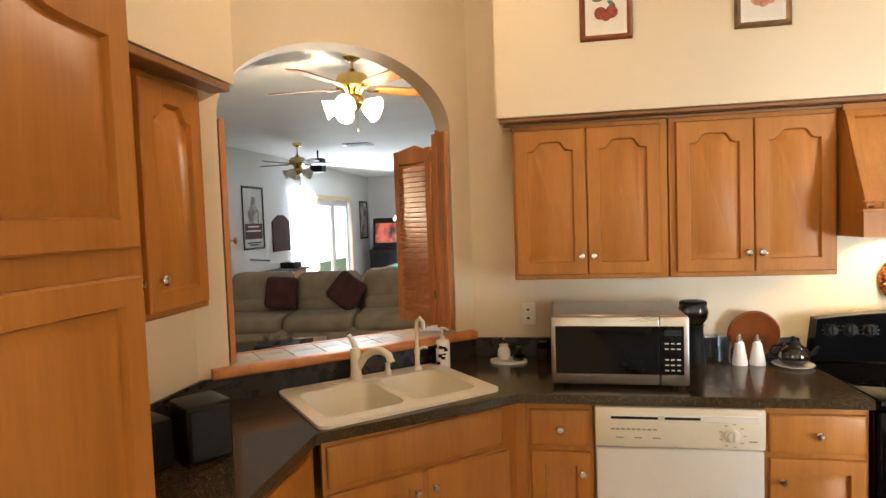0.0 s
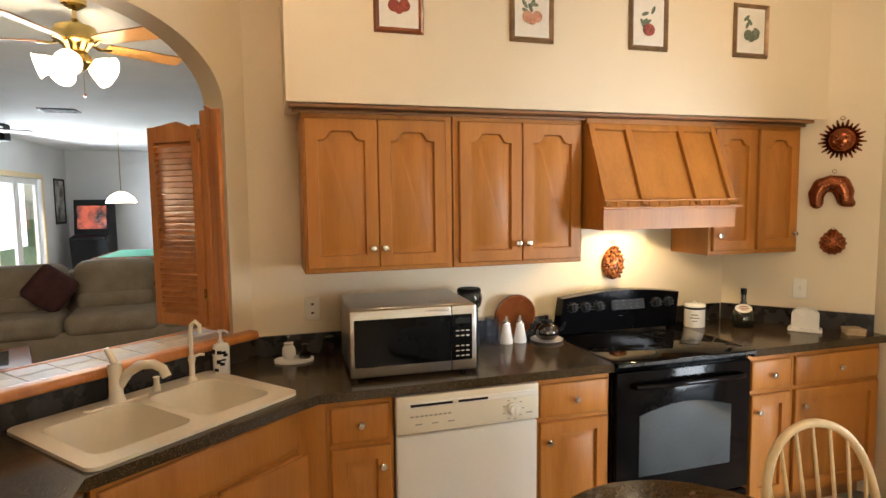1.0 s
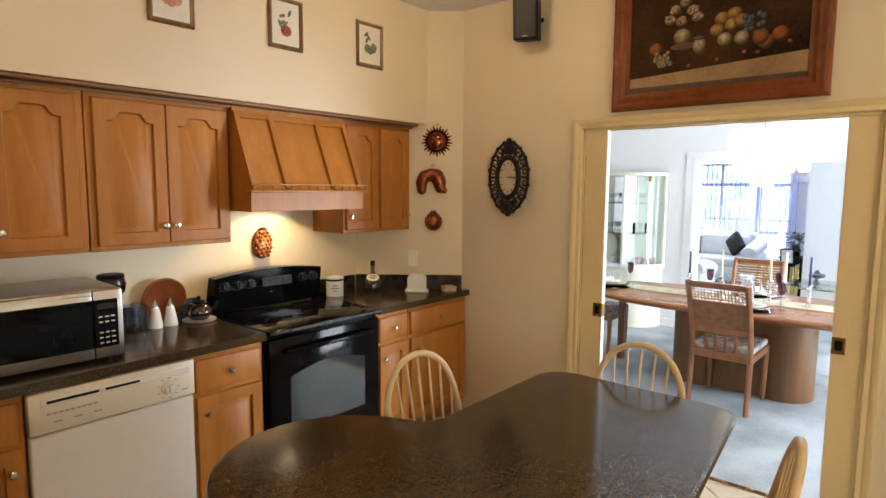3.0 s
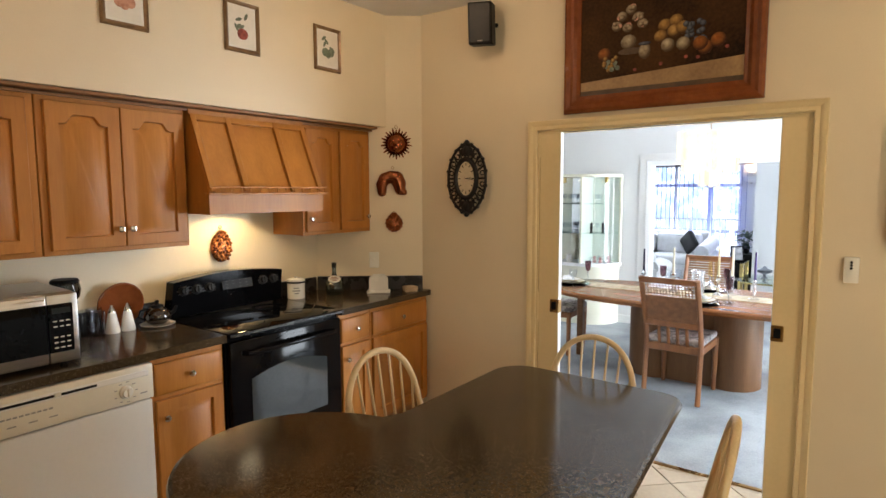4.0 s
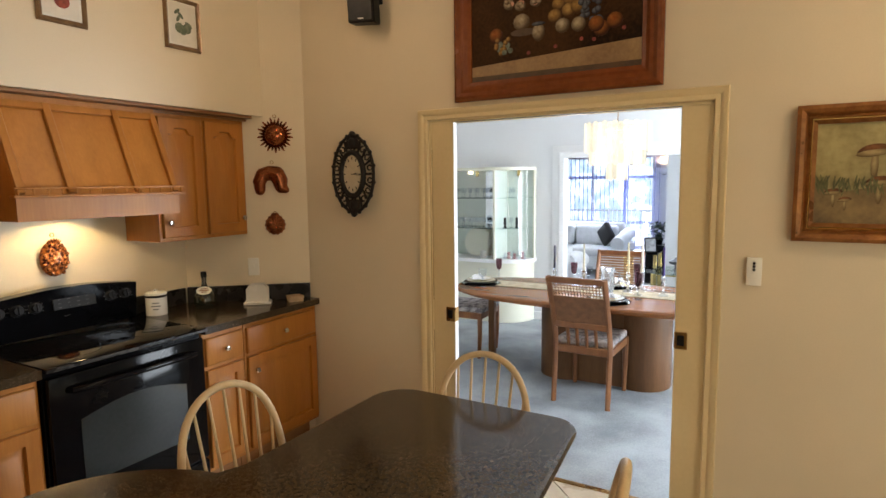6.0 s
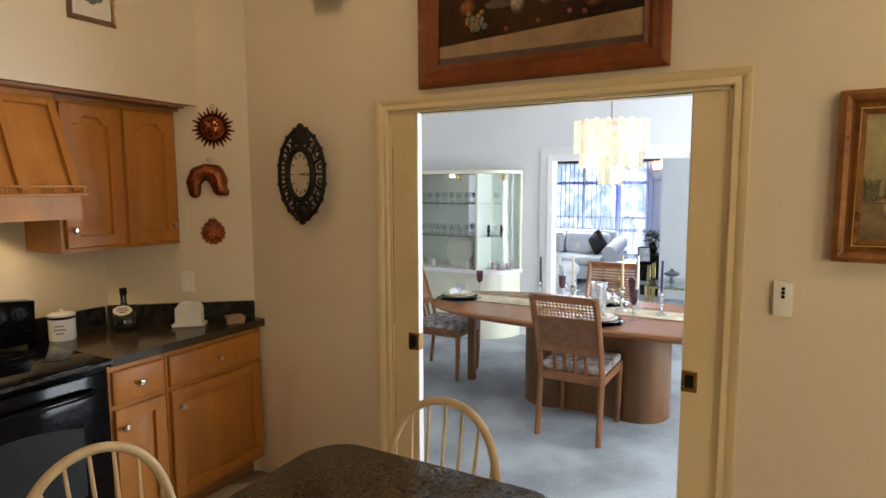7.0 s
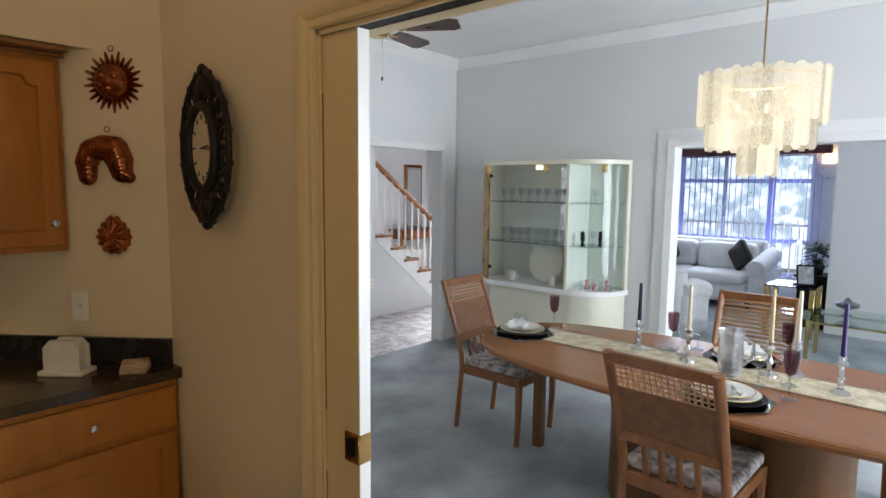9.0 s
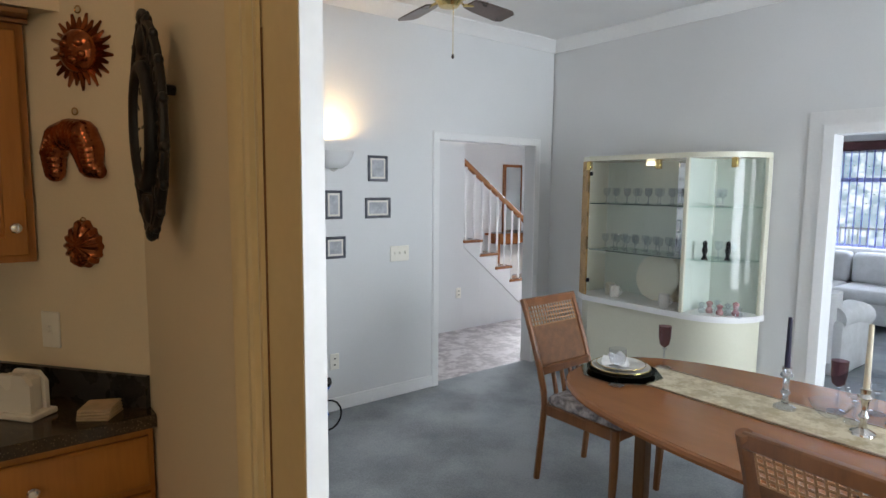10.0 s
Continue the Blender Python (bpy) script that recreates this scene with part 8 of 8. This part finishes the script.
for i in range(4):
    x = -0.15 + i * 0.90
    part("seat_cushion", box(B(), x, x + 0.88, -0.14, 0.62, 0.30, 0.52, 0.08, m=FSM, seg=3), M_SOFA, fs)
    part("back_cushion", box(B(), x + 0.02, x + 0.86, 0.48, 0.86, 0.46, 1.02 - 0.02 * (i % 2), 0.12, m=FSM, seg=4), M_SOFA, fs)
    part("lumbar_roll", box(B(), x + 0.04, x + 0.84, 0.42, 0.66, 0.46, 0.68, 0.09, m=FSM, seg=3), M_SOFA, fs)
for x in (-0.38, 3.46):
    part("arm", box(B(), x, x + 0.26, -0.16, 0.80, 0.06, 0.66, 0.09, m=FSM, seg=3), M_SOFA, fs)
part("back", box(B(), -0.2, 3.5, 0.72, 0.98, 0.10, 0.90, 0.06, m=FSM, seg=2), M_SOFA, fs)
for x, tl in ((0.62, 4), (1.48, 38), (2.75, 42)):
    solo("throw_pillow", box(B(), -0.21, 0.21, -0.07, 0.07, -0.21, 0.21, 0.06, m=FSM @ Matrix.Translation((x, 0.36, 0.76)) @ Matrix.Rotation(radians(-14), 4, "X") @ Matrix.Rotation(radians(tl), 4, "Y"), seg=3), M_MAROON, "maroon square throw pillow on the sofa", "pillow", "throw pillows")
ft = thing("family_coffee_table", "brown coffee table with a glass tray and papers", "coffee table", "", (-2.2, 5.75, 0))
FT = Matrix.Translation((-2.35, 5.75, 0)) @ Matrix.Rotation(radians(20), 4, "Z")
part("top", box(B(), -0.65, 0.65, -0.38, 0.38, 0.41, 0.45, 0.01, m=FT), M_TABLEW, ft)
part("glass_inset", box(B(), -0.5, 0.5, -0.26, 0.26, 0.451, 0.455, m=FT), M_OVENG, ft, "shiny glass inset")
for x in (-0.58, 0.58):
    for y in (-0.31, 0.31):
        part("leg", box(B(), x - 0.04, x + 0.04, y - 0.04, y + 0.04, 0.012, 0.41, 0.006, m=FT), M_TABLEW, ft)
ty = thing("serving_tray", "dark tray with clear glasses on the coffee table", "tray", "", (-2.2, 5.9, 0.456))
part("tray", box(B(), -0.05, 0.38, -0.14, 0.16, 0.456, 0.475, 0.008, m=FT), M_PLASTIC_K, ty)
for x, y in ((0.05, 0.05), (0.16, -0.04), (0.28, 0.07)):
    part("glass", lathe(B(), [(0, 0.475), (0.03, 0.475), (0.036, 0.56), (0.034, 0.56), (0, 0.482)], 14, FT @ Matrix.Translation((x, y, 0))), M_CRYSTAL, ty)
solo("glass_bottle", lathe(B(), [(0, 0), (0.045, 0), (0.05, 0.10), (0.03, 0.15), (0.018, 0.2), (0, 0.201)], 16, FT @ Matrix.Translation((-0.36, -0.05, 0.456))), M_CRYSTAL, "clear glass decanter on the coffee table", "decanter")
solo("magazine", box(B(), -0.14, 0.14, -0.10, 0.10, 0.456, 0.466, 0.002, m=FT @ Matrix.Translation((0.2, -0.27, 0)) @ Matrix.Rotation(0.3, 4, "Z")), M_MAT, "white magazine lying on the coffee table", "magazine")

ceiling_fan("ceiling_fan", -0.90, 4.55, 0.24, M_FANWOOD, 2, 36, "brass ceiling fan with oak blades and lit tulip shades", 0.64)
ceiling_fan("ceiling_fan", -3.17, 8.72, 0.30, M_STEEL_BLUE, 1, 30, "brass ceiling fan with dark blades and unlit tulip shades", 0.62)


def on_west(y, z):
    return Matrix.Translation((-4.198, y, z)) @ Matrix.Rotation(radians(90), 4, "Z")


P_POST = surface("poster_print", (0.10, 0.07, 0.06), (0.60, 0.56, 0.50), 4, rough=0.5, spread=(0.42, 0.58))
m = on_west(8.88, 1.27)
_, pv = framed("poster", m, 0.69, 1.02, 0.035, 0.02, M_PLASTIC_K, "large framed poster in dark and cream tones", surface("poster_paper", (0.42, 0.42, 0.42), (0.58, 0.57, 0.55), 5, rough=0.5))
part("figure", slab(B(), [(0.20, 0.40), (0.52, 0.40), (0.55, 0.62), (0.44, 0.70), (0.42, 0.84), (0.31, 0.86), (0.27, 0.70), (0.17, 0.60)], 0.0045, 0.006, m=m @ FL), P_POST, pv, "dim printed figure")
part("dark_band", box(B(), 0.06, 0.63, -0.0065, -0.0045, 0.17, 0.42, m=m), M_MAROON, pv, "dark printed band")
for z, x0_, x1_ in ((0.36, 0.16, 0.52), (0.29, 0.10, 0.58), (0.10, 0.12, 0.56), (0.065, 0.20, 0.48)):
    part("print_bar", box(B(), x0_, x1_, -0.0078, -0.0066, z, z + 0.022, m=m), M_MAT if z > 0.15 else M_PLASTIC_K, pv)
jk = thing("framed_jersey", "dark maroon wall hanging with rounded shoulders", "wall hanging", "", (-4.19, 10.15, 1.2))
part("cloth", slab(B(), [(0.0, 0.0), (0.66, 0.0), (0.66, 0.52), (0.52, 0.60), (0.42, 0.64), (0.24, 0.64), (0.14, 0.60), (0.0, 0.52)], 0, 0.03, m=on_west(9.86, 1.19) @ FL), M_MAROON, jk)
framed("tall_picture", on_west(14.75, 1.23), 0.66, 0.98, 0.05, 0.02, M_PLASTIC_K, "tall dark framed picture by the glazed doors", P_POST)
solo("wall_rod", tube(B(), [(-4.16, 9.0, 1.12), (-4.16, 9.65, 1.06)], 0.012, 8), M_PLASTIC_K, "dark rod hung under the poster", "rod")
stn = thing("media_stand", "dark stand with small boxes by the wall", "stand", "", (-3.95, 9.9, 0))
part("top", box(B(), -4.18, -3.75, 9.4, 10.4, 0.86, 0.90, 0.005), M_PLASTIC_K, stn)
part("body", box(B(), -4.16, -3.8, 9.45, 10.35, 0.012, 0.86, 0.005), M_TABLEW, stn)
part("device", box(B(), -4.1, -3.85, 9.9, 10.25, 0.901, 1.0, 0.01), M_PLASTIC_K, stn)
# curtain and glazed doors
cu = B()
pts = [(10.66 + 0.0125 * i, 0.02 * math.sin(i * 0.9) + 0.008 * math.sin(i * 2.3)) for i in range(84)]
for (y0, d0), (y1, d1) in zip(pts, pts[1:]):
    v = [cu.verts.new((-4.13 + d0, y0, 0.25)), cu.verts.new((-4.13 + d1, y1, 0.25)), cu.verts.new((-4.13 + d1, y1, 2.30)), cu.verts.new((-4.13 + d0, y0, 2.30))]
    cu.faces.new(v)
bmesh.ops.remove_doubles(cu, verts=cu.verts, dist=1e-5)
# the cloth emits by itself; the backlight is put into its material
solo("sheer_curtain", cu, M_CURTAIN_GLOW, "white sheer curtain, self-glowing in place of daylight behind", "curtain", smooth=60)
gd = thing("glazed_door", "white-framed glazed patio doors with daylight behind", "door", "", (-4.25, 13.0, 0), kind="structure")
for y0 in (11.96, 12.99):
    y1 = y0 + 1.02
    for a, b, c_, d in ((y0, y1, 0.03, 0.22), (y0, y1, 2.05, 2.155), (y0, y0 + 0.11, 0.22, 2.05), (y1 - 0.11, y1, 0.22, 2.05)):
        part("door_frame", box(B(), -4.30, -4.25, a, b, c_, d, 0.004), M_WTRIM, gd)
    p_ = part("pane", box(B(), -4.28, -4.272, y0 + 0.11, y1 - 0.11, 0.22, 2.05), M_GLASS, gd)
    p_.visible_shadow = False
bm = B()
for a, b, c_, d in ((11.86, 11.95, 0.0, 2.26), (14.06, 14.15, 0.0, 2.26), (11.95, 14.06, 2.17, 2.26)):
    box(bm, -4.199, -4.18, a, b, c_, d, 0.004)
solo("door_trim_family", bm, M_TRIM, "cream casing of the patio doors", "trim", kind="structure")
solo("terrace", box(B(), -12, -4.4, 5, 20, -0.139, -0.08), surface("terrace_slab", (0.50, 0.49, 0.47), (0.60, 0.59, 0.56), 3, rough=0.9), "pale terrace outside the patio doors", "terrace", kind="structure", smooth=0)
solo("garden_fence", box(B(), -9.2, -9.1, 5, 20, -0.1, 0.9), surface("grey_fence", (0.25, 0.25, 0.25), (0.36, 0.36, 0.36), 3, rough=0.9), "grey fence beyond the terrace", "fence", kind="structure", smooth=0)
M_SCREEN = surface("lit_game_screen", (0.015, 0.012, 0.014), (0.55, 0.10, 0.05), 3.4, rough=0.2, spread=(0.44, 0.60))
M_SCREEN.node_tree.nodes["Principled BSDF"].inputs["Emission Strength"].default_value = 0.45
M_SCREEN.node_tree.links.new(M_SCREEN.node_tree.nodes["Color Ramp"].outputs[0], M_SCREEN.node_tree.nodes["Principled BSDF"].inputs["Emission Color"])
# arcade cabinet, pool table and its lamp
am = thing("arcade_cabinet", "black arcade cabinet with a glowing red screen", "arcade machine", "", (-3.3, 14.9, 0))
part("body", slab(B(), [(15.4, 0.012), (14.6, 0.012), (14.5, 0.95), (14.85, 1.0), (14.95, 1.75), (15.4, 1.75)], -3.9, -3.2, m=MX), M_PLASTIC_K, am, smooth=0)
part("screen", box(B(), -3.83, -3.27, -0.02, 0.0, 0.0, 0.50, m=Matrix.Translation((0, 14.86, 1.12)) @ Matrix.Rotation(radians(-8), 4, "X")), M_SCREEN, am, "glowing red screen")
part("control_panel", box(B(), -3.87, -3.23, 14.38, 14.72, 0.90, 0.96, 0.01), M_PLASTIC_K, am)
pt_ = thing("pool_table", "dark pool table with a green cloth", "pool table", "", (-1.6, 11.8, 0))
part("body", box(B(), -2.6, -0.6, 10.9, 12.6, 0.55, 0.80, 0.03), M_TABLEW, pt_)
part("cloth", box(B(), -2.5, -0.7, 11.0, 12.5, 0.801, 0.806), surface("green_baize", (0.03, 0.20, 0.14), (0.05, 0.28, 0.20), 10, rough=0.95), pt_)
for x in (-2.4, -0.8):
    for y in (11.1, 12.4):
        part("leg", box(B(), x - 0.07, x + 0.07, y - 0.07, y + 0.07, 0.012, 0.55, 0.01), M_TABLEW, pt_)
pla = thing("pool_lamp", "lit glass pendant lamp over the pool table", "pendant lamp", "", (-2.22, 11.5, 1.62))
part("shade", lathe(B(), [(0.03, 1.86), (0.10, 1.84), (0.19, 1.77), (0.235, 1.68), (0.23, 1.67), (0.18, 1.75), (0.08, 1.82)], 24, Matrix.Translation((-2.22, 11.5, 0))), M_LIT, pla, "lit ribbed glass shade")
part("cord", tube(B(), [(-2.22, 11.5, 1.86), (-2.22, 11.5, CEIL)], 0.006, 6), M_GOLD, pla)
vt = thing("ceiling_vent", "dark slatted vent in the family room ceiling", "vent", "", (-2.35, 9.0, CEIL))
part("frame", box(B(), -2.58, -2.16, 9.05, 9.36, CEIL - 0.012, CEIL + 0.003, 0.003), M_IRON, vt)
for i in range(7):
    part("slat", box(B(), -2.55, -2.19, 9.08 + i * 0.036, 9.10 + i * 0.036, CEIL - 0.016, CEIL - 0.011), M_PLASTIC_K, vt)
cs_ = thing("ceiling_speaker", "small black speaker hung near the ceiling", "speaker", "", (-3.2, 9.6, 2.55))
part("case", box(B(), -3.3, -3.1, 9.5, 9.7, 2.5, 2.72, 0.01), M_PLASTIC_K, cs_)
part("bracket", tube(B(), [(-3.2, 9.6, 2.72), (-3.2, 9.6, CEIL)], 0.015, 8), M_PLASTIC_K, cs_)


# ---- kitchen floor tiles, laid diagonally ----
TILE = 0.305
floor_ob = bpy.data.objects["floor"]
q = 0.006
bm = box(B(), q / 2, TILE - q / 2, q / 2, TILE - q / 2, -0.010, 0.0, 0.0025)
tile_me = finish(bm, "tile", M_TILE, 0)
RT = Matrix.Rotation(radians(45), 4, "Z")
cells, rest = [], []
for i in range(-14, 26):
    for j in range(-22, 16):
        c_ = RT @ Vector(((i + 0.5) * TILE, (j + 0.5) * TILE, 0))
        if -0.95 < c_.x < 3.62 and -2.9 < c_.y < 3.4 and not (c_.x > 3.36 and not 0.3 < c_.y < 2.2):
            if (c_.x > 0.3 or c_.y < 1.2) and c_.y < 2.95 and c_.y > -0.9:
                cells.append((i, j))
            elif c_.y <= -0.9 and -0.72 < c_.x < 3.06 and c_.y > -2.75:
                rest.append((i, j))
for i, j in cells[:300]:
    ob = new("tile", tile_me)
    ob.parent = floor_ob
    ob.matrix_basis = RT @ Matrix.Translation((i * TILE, j * TILE, 0))
# the floor behind the walk, joined
bm = B()
for i, j in rest + cells[300:]:
    ring_ = [bm.verts.new(RT @ Vector((i * TILE + a, j * TILE + b, z))) for z in (-0.010, 0.0) for a, b in ((q / 2, q / 2), (TILE - q / 2, q / 2), (TILE - q / 2, TILE - q / 2), (q / 2, TILE - q / 2))]
    bm.faces.new(ring_[4:])
    for k in range(4):
        bm.faces.new([ring_[k], ring_[(k + 1) % 4], ring_[4 + (k + 1) % 4], ring_[4 + k]])
solo("floor_tiles", bm, M_TILE, "cream square tiles laid diagonally by the breakfast window", "floor tiles", kind="stuff", smooth=0)
